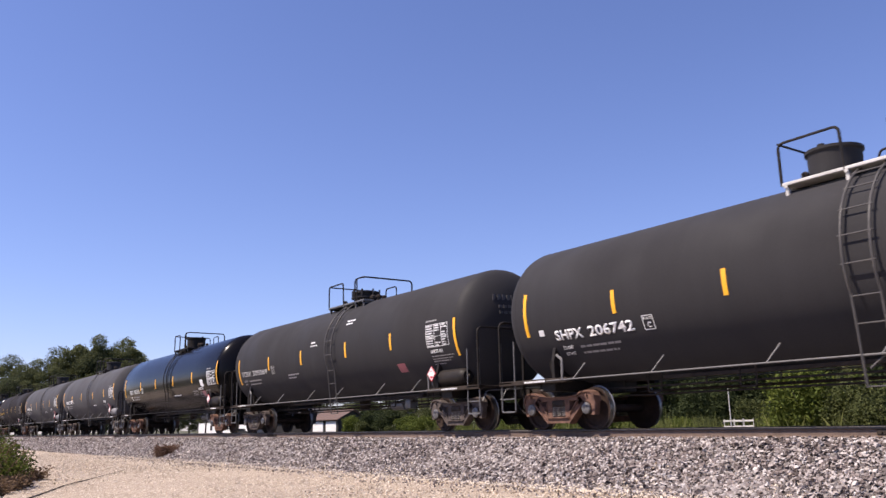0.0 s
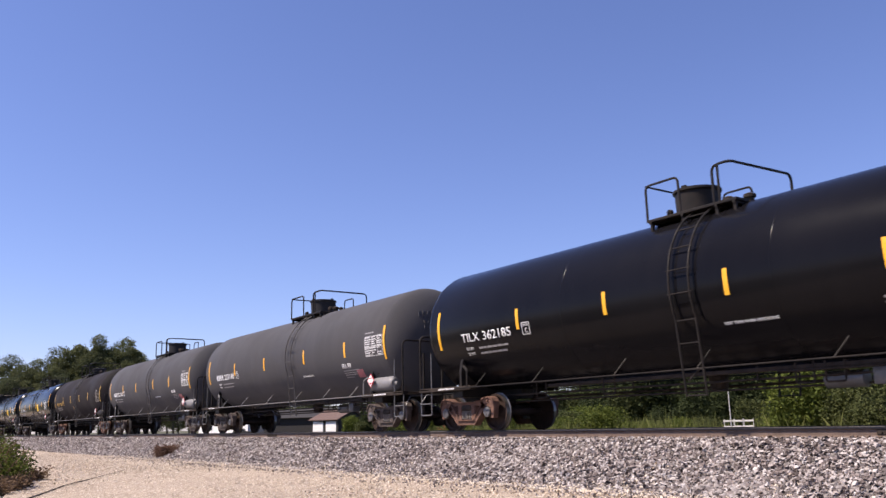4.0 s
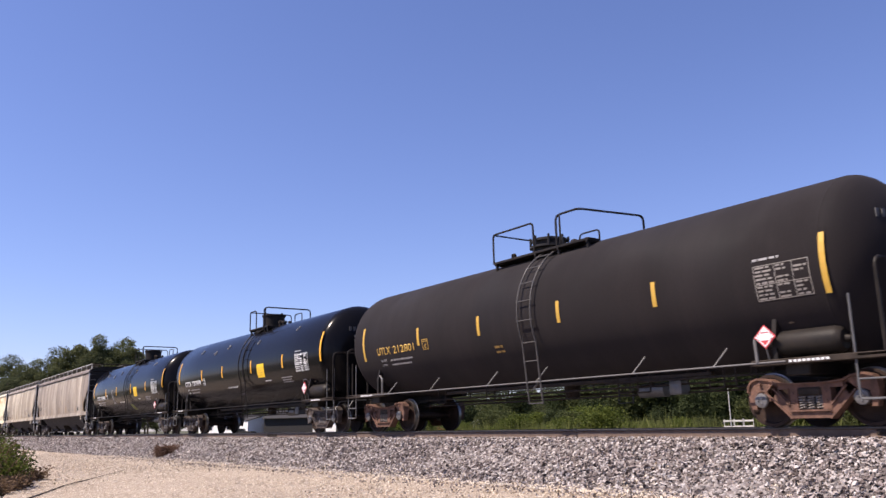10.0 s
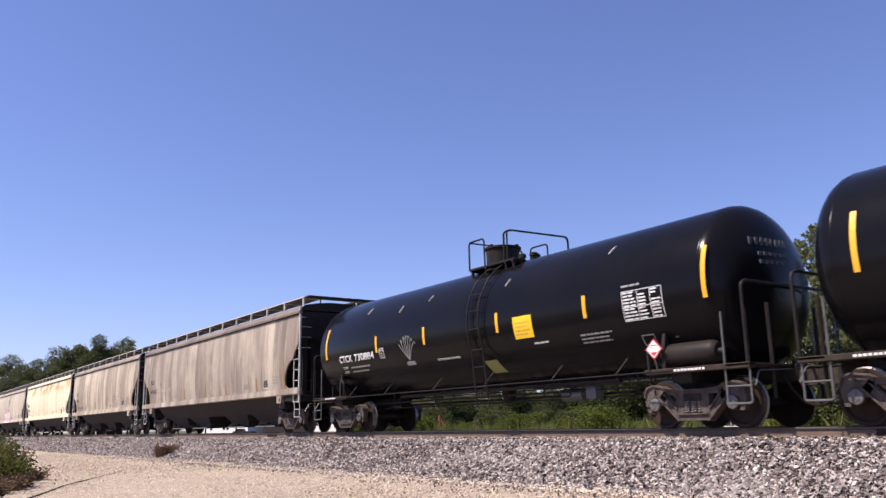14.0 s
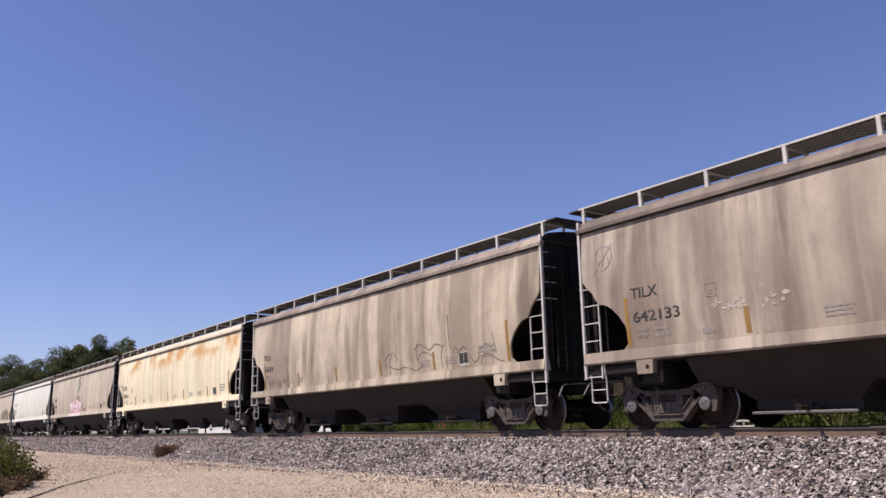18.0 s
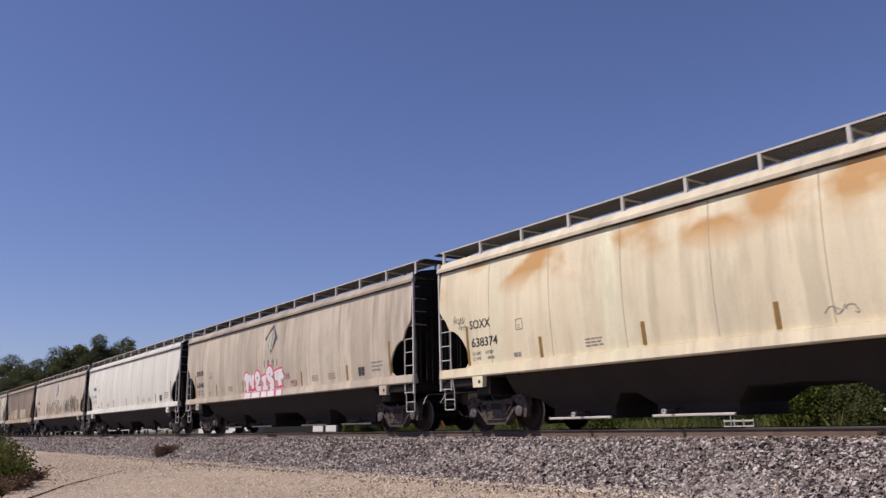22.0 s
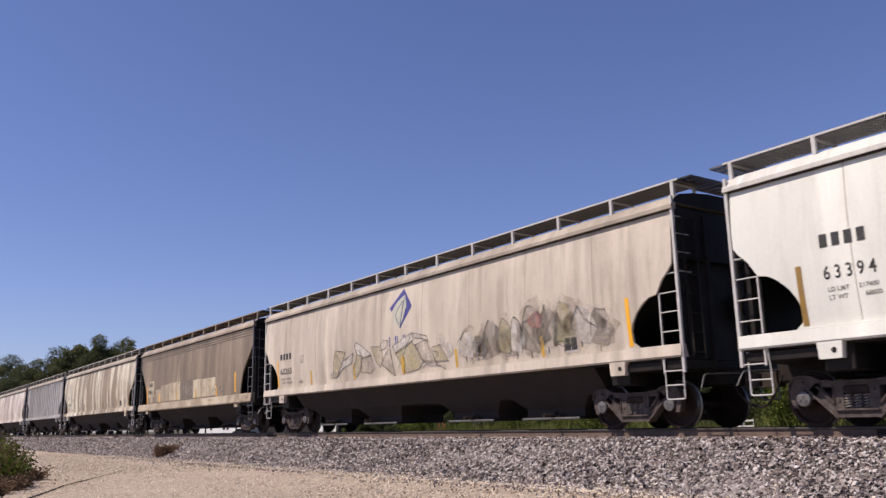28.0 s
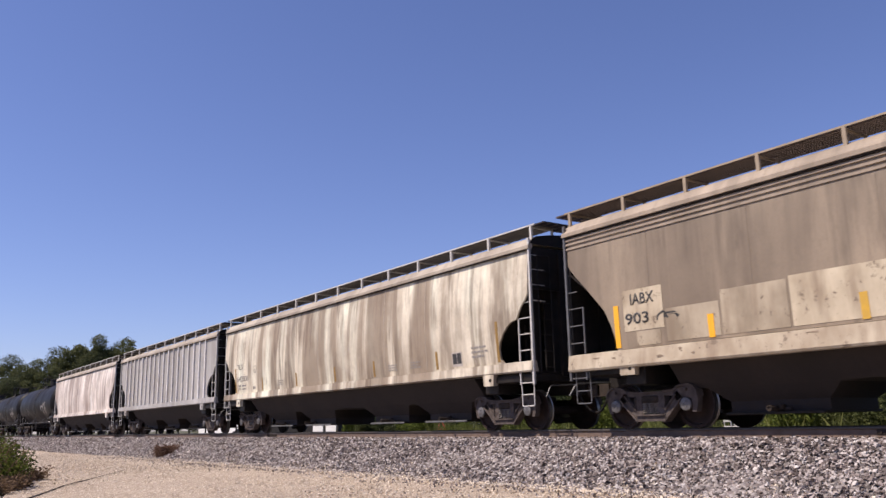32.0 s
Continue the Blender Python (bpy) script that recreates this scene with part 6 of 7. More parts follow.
def build_train():
    r = RND
    skin = tank_skin(TANK_R, TANK_MID, 0.006)
    c = tank_car(123.6, M_DARK, "tall", reach=1.35, ladder=0.4, cover=0.84, platform=M_PALE, rusty=True, bracket=True, label="dark grey tank car with white stencils and rusty trucks")
    tank_marks(c, r, M_WHITE, "206742", owner="SHPX", table=False, placard=None, dashes=(-7.23, -4.5, -1.83, 1.75, 4.5, 7.62), z_mark=1.93, number_x=-6.36, number_end=-4.09, size=0.225, plate=-3.84, bold=0.035)
    ink("sticker", patch(skin, -6.85, 2.06, 0.16, 0.14), M_WHITE, c)
    c = tank_car(105.95, M_DARK, "low", bracket=True, label="charcoal tank car with a low bolted hatch and seam rings", seam=True, ladder=0.5, reach=1.25, cover=0.3)
    tank_marks(c, r, M_FADEDWHITE, "305069", owner="TCBX", size=0.2, number_x=-7.0, number_end=-4.5, z_mark=2.18, tall=(1.9, 1.0), dashes=(-7.25, -4.3, -1.52, 1.72, 4.45, 7.62), plate=-4.1,
               table_x=6.3, table_z=2.2, words=("AAR ST-464", 6.4, 2.04, 0.1), red=4.55, placard=6.45, bold=0.004)
    ink("small_stencil", bars(skin, -2.75, 2.0, [(0.85, 0.05), (0.6, 0.05)], 0.05, r), M_FADED, c)
    ink("small_stencil", bars(skin, -0.75, 2.95, [(0.3, 0.05), (0.5, 0.03)], 0.05, r), M_WHITE, c)
    ink("small_stencil", bars(skin, 1.5, 3.45, [(0.5, 0.05), (0.4, 0.05)], 0.05, r), M_WHITE, c)
    c = tank_car(88.3, M_GLOSS, "tall", gloss=True, rusty=True, label="glossy black tank car with white stencils and a torn paper notice", seam=True, ladder=0.5, nose=(0.95, 1.1))
    tank_marks(c, r, M_WHITE, "362185", owner="TILX", size=0.22, number_x=-6.28, number_end=-4.33, z_mark=2.19, dashes=(-7.25, -4.05, -1.27, 1.67, 4.5, 7.75), plate=-3.92, words=("AAR ST-445", 5.15, 1.94, 0.12), red=5.53, placard=6.69,
               table_x=6.52, table_z=2.1, vent=(1.43, 2.5, 1.8))
    ink("small_stencil", bars(skin, 4.3, 1.9, [(0.75, 0.04), (0.7, 0.035), (0.6, 0.035)], 0.04, r), M_FADED, c)
    ink("paper_notice", area(skin, [(5.55, 2.36), (5.78, 2.39), (5.98, 2.35), (5.92, 2.24), (6.02, 2.1), (5.74, 2.06), (5.6, 2.12)]), M_WHITE, c, "torn white paper notice")
    for q in (6.09, 6.33):
        ink("notice_frame", frame_mark(skin, q, 1.64, 0.24, 0.26, 0.016), M_FADED, c)
    for x, n in ((70.6, "223180"), (52.95, "223120")):
        c = tank_car(x, M_GREY, "tall", label="matt grey tank car with white stencils, dusty above", ladder=0.93 if x > 60 else 0.87, reach=1.25)
        tank_marks(c, r, M_WHITE, n, words=("FRA AIP", 4.87 if x > 60 else 4.74, 1.98, 0.15), red=5.67, placard=6.74, vent=(1.9, 2.7, 1.87), table_z=2.22, plate=-4.12, bold=0.02,
                   dashes=(-7.25, -4.23, -1.21, 2.23, 5.19, 7.62) if x > 60 else (-7.25, -4.22, -1.5, 1.81, 4.51, 7.62))
    c = tank_car(35.27, M_BROWNISH, "low", reach=1.77, rusty=True, label="brown-black dusty tank car with faded gold stencils", ladder=0.25, nose=(1.28, 1.65), cover=0.65)
    tank_marks(c, r, M_GOLD, "212801", owner="UTLX", table_mat=M_GREYINK, dash=M_DIMYELLOW, dashes=(-7.1, -4.1, -1.38, 1.5, 4.2, 7.66), plate=-3.92, table_x=6.4, table_z=2.1, placard=6.45)
    ink("worn_notice", bars(skin, -0.9, 1.95, [(0.3, 0.06), (0.35, 0.05)], 0.05, r), M_OLDYELLOW, c)
    for x, n in ((17.5, "730999"), (-0.25, "730884")):
        c = tank_car(x, M_GLOSS, "tall", gloss=True, label="glossy black tank car with a square yellow notice", ladder=0.67, reach=0.87, nose=(0.78, 1.0), cover=0.58)
        tank_marks(c, r, M_WHITE, n, owner="CTCX", square=2.32, tall=(2.32, 1.0), table_x=5.75, z_mark=2.15, number_x=-6.35, number_end=-4.2, placard=6.42, dashes=(-7.2, -4.0, -1.45, 1.72, 4.68, 7.74), plate=-3.88, vent=(-1.05, -0.03, 1.84), bold=0.02)
        ink("notice_frame", frame_mark(skin, 6.0, 1.62, 0.32, 0.2), M_FADED, c)
        ink("small_stencil", bars(skin, 4.4, 1.95, [(0.9, 0.04), (0.8, 0.035), (0.85, 0.035)], 0.04, r), M_FADED, c)
        ink("small_stencil", bars(skin, 2.9, 1.92, [(0.5, 0.04)], 0.04, r), M_WHITE, c)
        # small lugs on the upper sheets, coloured pale to draw their glints
        for a, z in ((-4.9, 3.55), (-1.5, 3.5), (-2.9, 3.35), (1.9, 3.4), (5.2, 3.6)):
            glint_lug = Shape()
            glint_lug.loft([[tank_skin(TANK_R, TANK_MID, o)(a + e + 0.1 * u, z, 0.2 * u) for e, o in ((-0.012, 0.0), (0.012, 0.0), (0.012, 0.03), (-0.012, 0.03))] for u in (0, 0.5, 1)])
            part("glint_lug", glint_lug, M_PALE, c)
    sk = tank_skin(TANK_R, TANK_MID, 0.006)
    tagged(c, "glossy black tank car with yellow notices and a white chalk sketch")
    ink("sticker", patch(sk, 0.92, 1.4, 0.5, 0.4, None, -0.25), M_OLDNOTICE, c, "faded green-yellow notice")
    g = Shape()
    for k in range(7):
        a = -2.75 + 0.13 * k
        stroke(sk, [(-2.35, 1.95), (-2.35 + (a + 2.35) * 0.5, 2.2), (a, 2.42 + 0.2 * math.sin(k * 0.52)), (a + 0.07, 2.36 + 0.2 * math.sin(k * 0.52))], 0.018, g)
    ink("chalk_sketch", g, M_FADED, c, "white chalk sketch of a plant")
    ink("chalk_pot", patch(sk, -2.55, 1.82, 0.42, 0.12), M_FADED, c)
    # hopper cars
    curved = hopper_skin(0.085, 1.515, 0.006)
    c = hopper_car(-19.4, P_H1, 10.37, "tan covered hopper car with brown dirt runs", roof=M_TOPBROWN)
    hopper_marks(c, curved, r, "642133", M_BLACKINK, 10.37, 2.53, 2.06, owner="TILX", mark=(-8.35, -7.68, -8.34, -7.2))
    g = stroke(curved, blob(-9.05, 3.5, 0.5, 0.5, r), 0.03, None, 0, True)
    stroke(curved, [(-9.35, 3.15), (-9.1, 3.45), (-8.8, 3.75)], 0.02, g)
    stroke(curved, [(-9.2, 3.2), (-9.15, 2.95), (-9.0, 2.75)], 0.02, g)
    stroke(curved, [(-9.1, 3.3), (-8.95, 3.6), (-8.9, 3.35)], 0.02, g)
    ink("graffiti_line", g, M_GREYINK, c, "dark sprayed line drawing")
    g = Shape()
    for i in range(26):
        x, z = (-6.1, 2.15) if i % 3 else (-5.2, 2.2)
        area(curved, blob(x + r.gauss(0, 0.16), z + r.gauss(0, 0.09), r.uniform(0.03, 0.16), r.uniform(0.02, 0.1), r, 8, 0.35), g)
    ink("graffiti_fill", g, M_WORNWHITE, c, "scraped pale paint spots")
    c = hopper_car(-38.87, P_H2, 9.1, "pale tan covered hopper car with dark graffiti scrawls", bays=3, roof=M_TOPDARK, gate_mat=M_BLACK)
    hopper_marks(c, curved, r, "54044", M_BLACKINK, 9.1, 2.65, 2.22, owner="TILX", mark=(-7.28, -6.66, -7.22, -6.42), reach=7.2, small=(1.3, 4.07, -1.5, -4.3), tall_mat=M_OLDYELLOW, small_mat=M_OLDYELLOW, table_x=5.2)
    g = Shape()
    for way in (((1.61, 1.79), (1.64, 2.06), (1.99, 2.21), (2.29, 1.99)), ((1.96, 2.16), (1.81, 1.88), (1.83, 1.6)), ((1.81, 1.83), (2.27, 1.73), (2.69, 1.77), (3.21, 1.64), (3.55, 1.81)),
                ((3.32, 2.39), (3.26, 2.14), (3.29, 1.89)), ((3.17, 2.18), (3.41, 2.33), (3.68, 2.24), (3.92, 2.14), (4.2, 2.27), (4.54, 2.18)), ((3.29, 1.91), (3.51, 2.09), (3.76, 2.08), (3.99, 1.98)),
                ((4.59, 2.27), (4.43, 1.95), (4.46, 1.6)), ((4.99, 1.98), (5.09, 2.13), (5.22, 1.91)), ((5.2, 1.95), (5.45, 2.1), (5.67, 1.85), (5.85, 1.68), (6.03, 1.77), (6.06, 2.04)),
                ((6.14, 1.97), (6.37, 2.09), (6.58, 1.97), (6.74, 1.85), (6.63, 2.35)), ((6.12, 1.6), (6.19, 1.79), (6.47, 1.84), (6.72, 1.7), (6.97, 1.62)), ((4.8, 2.98), (4.82, 2.6), (4.86, 2.1))):
        stroke(curved, way, r.uniform(0.016, 0.026), g)
    ink("graffiti_line", g, M_GRAFDARK, c, "long looping dark spray scrawl")
    smear = Shape()
    for k in range(9):
        area(curved, blob(-6.9 + 0.24 * k, 1.72 + 0.12 * r.random(), r.uniform(0.25, 0.5), r.uniform(0.12, 0.3), r, 10, 0.35), smear, 0.0006 * (k % 3))
    ink("graffiti_fill", smear, M_GRAFHAZE, c, "rubbed grey spray smears")
    ink("graffiti_line", scrawl(curved, -7.0, -5.0, 1.65, 2.1, 4, r), M_GREYINK, c, "looping dark spray scrawl")
    c = hopper_car(-58.4, P_H3, 10.37, "cream covered hopper car with orange rust blooms", roof=M_TOPCREAM, gate_mat=M_PALE)
    hopper_marks(c, curved, r, "638374", M_BLACKINK, 10.37, 2.49, 2.04, owner="SOXX", mark=(-8.38, -7.55, -8.34, -7.31), size=0.22, bold=0.02, figures=("217500", "68500"))
    ink("graffiti_line", scrawl(curved, -9.05, -8.6, 2.68, 2.86, 5, r, 0.012), M_BLACKINK, c)
    ink("graffiti_line", scrawl(curved, -8.85, -8.55, 2.5, 2.63, 3, r, 0.012), M_BLACKINK, c)
    ink("graffiti_line", scrawl(curved, 0.9, 1.4, 1.72, 1.9, 3, r, 0.010), M_GREYINK, c)
    c = hopper_car(-79.2, P_H4, 10.37, "dusty tan covered hopper car with pink and white graffiti")
    hopper_marks(c, curved, r, "63600", M_BLACKINK, 10.37, 2.53, 2.02, mark=(-8.32, -7.47, -8.26, -7.37))
    diamond_sign(c, curved, M_SIGNDARK, M_SIGNLEAF)
    edge, fill, lines = Shape(), Shape(), Shape()
    sill_face = lambda x, z, up=0.0, out=0.0: (x, -(1.611 - (z + up - 1.34) * 0.095 + out), z + up)

    # five fat letters laid down as brush strokes: points (x, z), then the brush's width
    brush = {
        "first": (((-2.62, 2.02), (-2.42, 2.2), (-2.24, 2.2), 0.20), ((-2.2, 2.26), (-2.3, 1.98), (-2.36, 1.7), 0.26), ((-2.06, 2.24), (-1.98, 2.02), (-1.92, 1.84), 0.20), ((-1.68, 2.22), (-1.78, 1.95), (-1.76, 1.69), 0.24), ((-2.52, 1.69), (-2.24, 1.7), 0.16)),
        "second": (((-1.12, 1.96), (-1.32, 1.9), (-1.42, 2.1), (-1.28, 2.24), (-1.1, 2.12), (-1.12, 1.96), 0.17), ((-1.42, 1.84), (-1.38, 1.72), (-1.16, 1.67), (-0.94, 1.7), 0.15)),
        "third": (((-0.84, 1.98), (-0.66, 2.04), (-0.44, 2.05), 0.15), ((-0.6, 2.02), (-0.56, 1.7), 0.24), ((-0.82, 1.66), (-0.3, 1.66), 0.13)),
        "fourth": (((0.12, 2.08), (0.06, 2.24), (-0.14, 2.31), (-0.3, 2.18), (-0.22, 2.04), (-0.02, 1.94), (0.16, 1.82), (0.12, 1.7), (-0.12, 1.68), 0.22),),
        "fifth": (((0.36, 2.02), (0.62, 2.1), (1.04, 2.12), 0.30), ((0.98, 2.1), (1.08, 1.92), 0.2), ((0.72, 2.0), (0.78, 1.8), (0.8, 1.69), 0.28)),
    }
    n = 0
    for letter in brush.values():
        for *way, w in letter:
            n += 1
            stroke(curved, way, w + 0.16, edge, 0.0003 * n)
            stroke(curved, way, w + 0.03, fill, 0.0055 + 0.0003 * n)
    # their drop shadow runs down over the side sill
    for x0, x1 in ((-2.52, -1.86), (-1.78, -0.96), (-0.84, -0.3), (-0.24, 0.38), (0.56, 1.05)):
        area(sill_face, [(x0 - 0.05, 1.335), (x1 + 0.05, 1.335), (x1 + 0.06, 1.545), (x0 - 0.06, 1.545)], edge, 0.001)
        area(curved, [(x0 - 0.05, 1.578), (x1 + 0.05, 1.578), (x1 + 0.05, 1.68), (x0 - 0.05, 1.68)], edge, 0.0002)
        area(curved, [(x0, 1.578), (x1, 1.578), (x1 - 0.04, 1.6), (x0 + 0.04, 1.6)], fill, 0.0052)
        area(sill_face, [(x0, 1.335), (x1, 1.335), (x1 - 0.02, 1.54), (x0 + 0.02, 1.54)], fill, 0.005)
    ink("graffiti_edge", edge, M_PINK, c, "hot pink graffiti outline")
    ink("graffiti_fill", fill, M_GRAFWHITE, c, "white graffiti fill")
    for q in (((-2.62, 2.1), (-2.56, 1.9)), ((-2.5, 1.68), (-2.44, 1.6)), ((-1.3, 2.1), (-1.22, 2.08)), ((0.3, 2.0), (0.34, 2.14))):
        stroke(curved, q, 0.025, lines, 0.015)
    ink("graffiti_line", lines, M_BLACKINK, c)
    ink("graffiti_line", lettering("DEK", curved, 1.22, 1.9, 0.2, to=1.66, bold=-0.006), M_PINKISH, c, "faded pink tag")
    ink("graffiti_line", lettering("MBK", curved, 1.7, 1.6, 0.25, to=2.3, bold=-0.006), M_PINKISH, c, "faded pink tag")
    c = hopper_car(-99.95, P_H5, 10.37, "clean white covered hopper car", roof=M_TOPWHITE, frame_mat=M_PIPE, gate_mat=M_PALE)
    hopper_marks(c, curved, r, "6 3 3 9 4", M_BLACKINK, 10.37, 2.8, 2.29, mark=(-8.1, -7.36, -8.08, -7.24), figures=("217400", "68600"))
    c = hopper_car(-120.68, P_H6, 10.37, "dusty pale covered hopper car with faded graffiti")
    hopper_marks(c, curved, r, "63265", M_BLACKINK, 10.37, 2.57, 2.06, mark=(-8.28, -7.37, -8.28, -7.33), tall_mat=M_YELLOW, small_mat=M_DIMYELLOW)
    diamond_sign(c, curved, M_SIGNBLUE, M_SIGNLEAF)
    pale, dim, smoke, line, haze = Shape(), Shape(), Shape(), Shape(), Shape()
    # wide angular letters: a fill, and the outlines and folds drawn over it
    forms = (
        (dim, ((-4.1, 2.3), (-3.98, 2.57), (-3.3, 2.48), (-3.45, 2.25), (-3.9, 1.75), (-4.2, 1.7))),
        (pale, ((-3.5, 2.2), (-2.78, 2.4), (-2.92, 2.1), (-3.5, 1.98), (-3.95, 1.72))),
        (dim, ((-2.92, 1.8), (-2.62, 2.2), (-2.52, 2.5), (-2.3, 2.36), (-2.3, 1.95), (-2.65, 1.66))),
        (pale, ((-2.7, 2.62), (-2.58, 2.72), (-1.95, 2.42), (-1.69, 2.27), (-2.05, 2.2), (-2.55, 2.34))),
        (smoke, ((-2.3, 2.2), (-1.7, 2.24), (-1.52, 1.86), (-1.8, 1.72), (-2.4, 1.8))),
        (dim, ((-1.67, 2.5), (-1.1, 2.46), (-1.02, 2.16), (-1.2, 1.84), (-1.42, 2.06))),
        (pale, ((-1.16, 2.48), (-0.98, 2.64), (-0.68, 2.58), (-0.74, 2.4), (-1.14, 2.34))),
        (smoke, ((-1.14, 1.94), (-0.62, 2.44), (-0.42, 1.56))),
        (dim, ((-0.33, 2.2), (0.56, 2.46), (0.92, 2.1), (1.06, 1.86), (0.88, 1.68), (0.15, 1.6))),
        (pale, ((-0.46, 2.4), (0.58, 2.69), (0.66, 2.5), (0.36, 2.36), (-0.3, 2.18))),
        (smoke, ((0.74, 2.34), (1.26, 2.44), (1.72, 1.8), (1.1, 1.88))),
        (pale, ((0.62, 2.68), (1.3, 2.54), (1.4, 2.36), (1.2, 2.46), (0.72, 2.54))),
        (dim, ((1.52, 2.2), (1.92, 2.24), (2.24, 1.8), (1.64, 1.82))),
    )
    for k, (tint, p) in enumerate(forms):
        area(curved, list(p), tint, 0.0006 * k)
        for a, b in zip(p, p[1:] + p[:1]):
            stroke(curved, [a, b], 0.018, line, 0.010)
    for p in (((-0.6, 2.46), (-0.44, 1.52)), ((-0.44, 1.52), (0.6, 2.7)), ((0.72, 2.36), (1.08, 1.86), (1.78, 1.78)), ((1.0, 1.68), (1.43, 1.8), (2.1, 1.6)), ((1.3, 1.72), (1.9, 1.7)), ((-4.0, 2.5), (-3.3, 1.9)), ((1.54, 2.1), (1.8, 2.06), (1.75, 1.94))):
        stroke(curved, list(p), 0.016, line, 0.012)
    area(curved, blob(1.95, 2.36, 0.34, 0.34, r, 12, 0.15), pale, 0.009)
    area(curved, blob(2.3, 2.08, 0.42, 0.36, r, 12, 0.2), pale, 0.010)
    x = 2.75
    k = 0
    while x < 7.5:
        w, h = r.uniform(0.5, 0.8), r.uniform(0.6, 0.95) * (1.25 if x > 4.8 else 1.0)
        z = r.uniform(1.64, 1.78)
        p = [(x, z + 0.15 * h), (x + 0.1 * w, z + 0.7 * h), (x + 0.35 * w, z + h * r.uniform(0.9, 1.1)), (x + 0.8 * w, z + 0.85 * h), (x + w * 1.1, z + 0.4 * h), (x + 0.75 * w, z + 0.02)]
        area(curved, blob(x + w / 2, z + h * 0.5, w * 1.5, h * 1.15, r, 15, 0.35), haze, 0.0008 * (k % 3))
        area(curved, p, (pale, smoke, smoke, dim)[k % 4], 0.003)
        for n in range(2):
            a, b = r.choice(p), r.choice(p)
            if a != b:
                stroke(curved, [a, ((a[0] + b[0]) / 2 + r.uniform(-0.12, 0.12), (a[1] + b[1]) / 2 + r.uniform(-0.1, 0.1)), b], r.uniform(0.012, 0.024), line, 0.008)
        stroke(curved, p[r.randrange(2):r.choice((3, 4, 5))], 0.018, line, 0.008)
        stroke(curved, [(x + w * 0.4, z + 0.1), (x + w * 0.4, z - 0.02 - 0.08 * r.random())], 0.03, line, 0.008)
        x += w * 0.8
        k += 1
    ink("graffiti_fill", haze, M_GRAFHAZE, c, "smudged brown spray dust")
    ink("graffiti_fill", pale, M_GRAFPALE, c, "faded white graffiti fill")
    ink("graffiti_fill", dim, M_GRAFYELLOW, c, "thin faded yellow graffiti fill")
    ink("graffiti_fill", smoke, M_GRAFGREY, c, "smoky grey graffiti fill")
    ink("graffiti_line", line, M_GRAFLINE, c, "angular and round dark graffiti outlines")
    ink("graffiti_fill", area(curved, blob(5.75, 2.45, 0.5, 0.4, r, 12, 0.3), None, 0.006), M_GRAFRED, c)
    spots = Shape()
    area(curved, blob(0.04, 1.84, 0.17, 0.5, r, 7, 0.2), spots, 0.013)
    ink("graffiti_fill", spots, M_DIMYELLOW, c)
    flat = hopper_skin(0.03, 1.53, 0.006)
    c = hopper_car(-139.6, P_H7, 8.6, "grimy olive-brown covered hopper car with painted-out pale patches", bays=3, style="straight", bulge=0.03, base=1.53, sill_paint=P_H7SILL, roof=M_TOPTAN, frame_mat=M_RUSTGRATE, bracket_mat=M_TANBRACKET, gate_mat=M_BLACK)
    for x, z, h, m in ((-6.6, 1.6, 0.85, M_YELLOW), (-4.35, 1.6, 0.42, M_YELLOW), (-1.55, 1.6, 0.42, M_DIMYELLOW), (1.2, 1.6, 0.42, M_DIMYELLOW), (3.9, 1.6, 0.42, M_YELLOW), (6.1, 1.66, 0.8, M_YELLOW)):
        ink("reflector_strip", patch(flat, x - 0.06, z, 0.13, h, None, 0, 0.006), m, c, "yellow reflective strip")
    for x, z, w, h, m in ((-6.4, 1.9, 1.0, 0.82, M_PALEPATCH), (-5.35, 1.62, 1.2, 0.62, M_DIMPATCH), (-4.1, 1.62, 1.3, 0.8, M_DIMPATCH), (-2.75, 1.62, 1.7, 0.84, M_PALEPATCH), (-1.0, 1.58, 1.75, 0.9, M_GREYPATCH), (0.8, 1.62, 1.1, 0.8, M_PALEPATCH),
                          (1.95, 1.62, 1.85, 0.78, M_PALEPATCH), (-6.1, 1.6, 0.6, 0.28, M_DIMPATCH)):
        ink("paint_patch", patch(flat, x, z, w, h), m, c, "rectangular worn paint patch")
    owner_and_number(flat, c, M_BLACKINK, "IABX", "903", -6.2, -5.6, 2.42, 0.22, (-6.36, -5.76, 2.04), 0.02, 0.006)
    ink("worn_figure", scrawl(flat, -5.6, -5.2, 2.05, 2.2, 2, r, 0.05), M_BLACKINK, c)
    ink("graffiti_line", scrawl(hopper_skin(0.03, 1.53, 0.012), 3.0, 4.6, 1.7, 2.1, 4, r, 0.03), M_GREYINK, c, "looping dark spray scrawl")
    ink("graffiti_line", scrawl(hopper_skin(0.03, 1.53, 0.012), -0.8, 0.6, 1.75, 2.3, 3, r, 0.012), M_WORNWHITE, c, "thin white spray scrawl")
    stain = Shape()
    sillskin = lambda x, z, up=0.0, out=0.0: (x, -(1.655 - (z + up - 1.24) * 0.133 + out), z + up)
    for i in range(34):
        x, z = r.uniform(-7.6, 7.6), r.uniform(1.27, 1.5)
        area(sillskin, blob(x, z, 0.03 + 0.3 * r.random() ** 3, r.uniform(0.02, 0.07), r, 8, 0.4), stain)
    ink("graffiti_fill", stain, M_RUSTSPOT, c, "dark stains along the sill")
    c = hopper_car(-158.55, P_H8, 10.37, "cream covered hopper car with brown dirt runs")
    hopper_marks(c, curved, r, "642000", M_GREYINK, 10.37, owner="TILX", mark=(-8.35, -7.68, -8.34, -7.2))
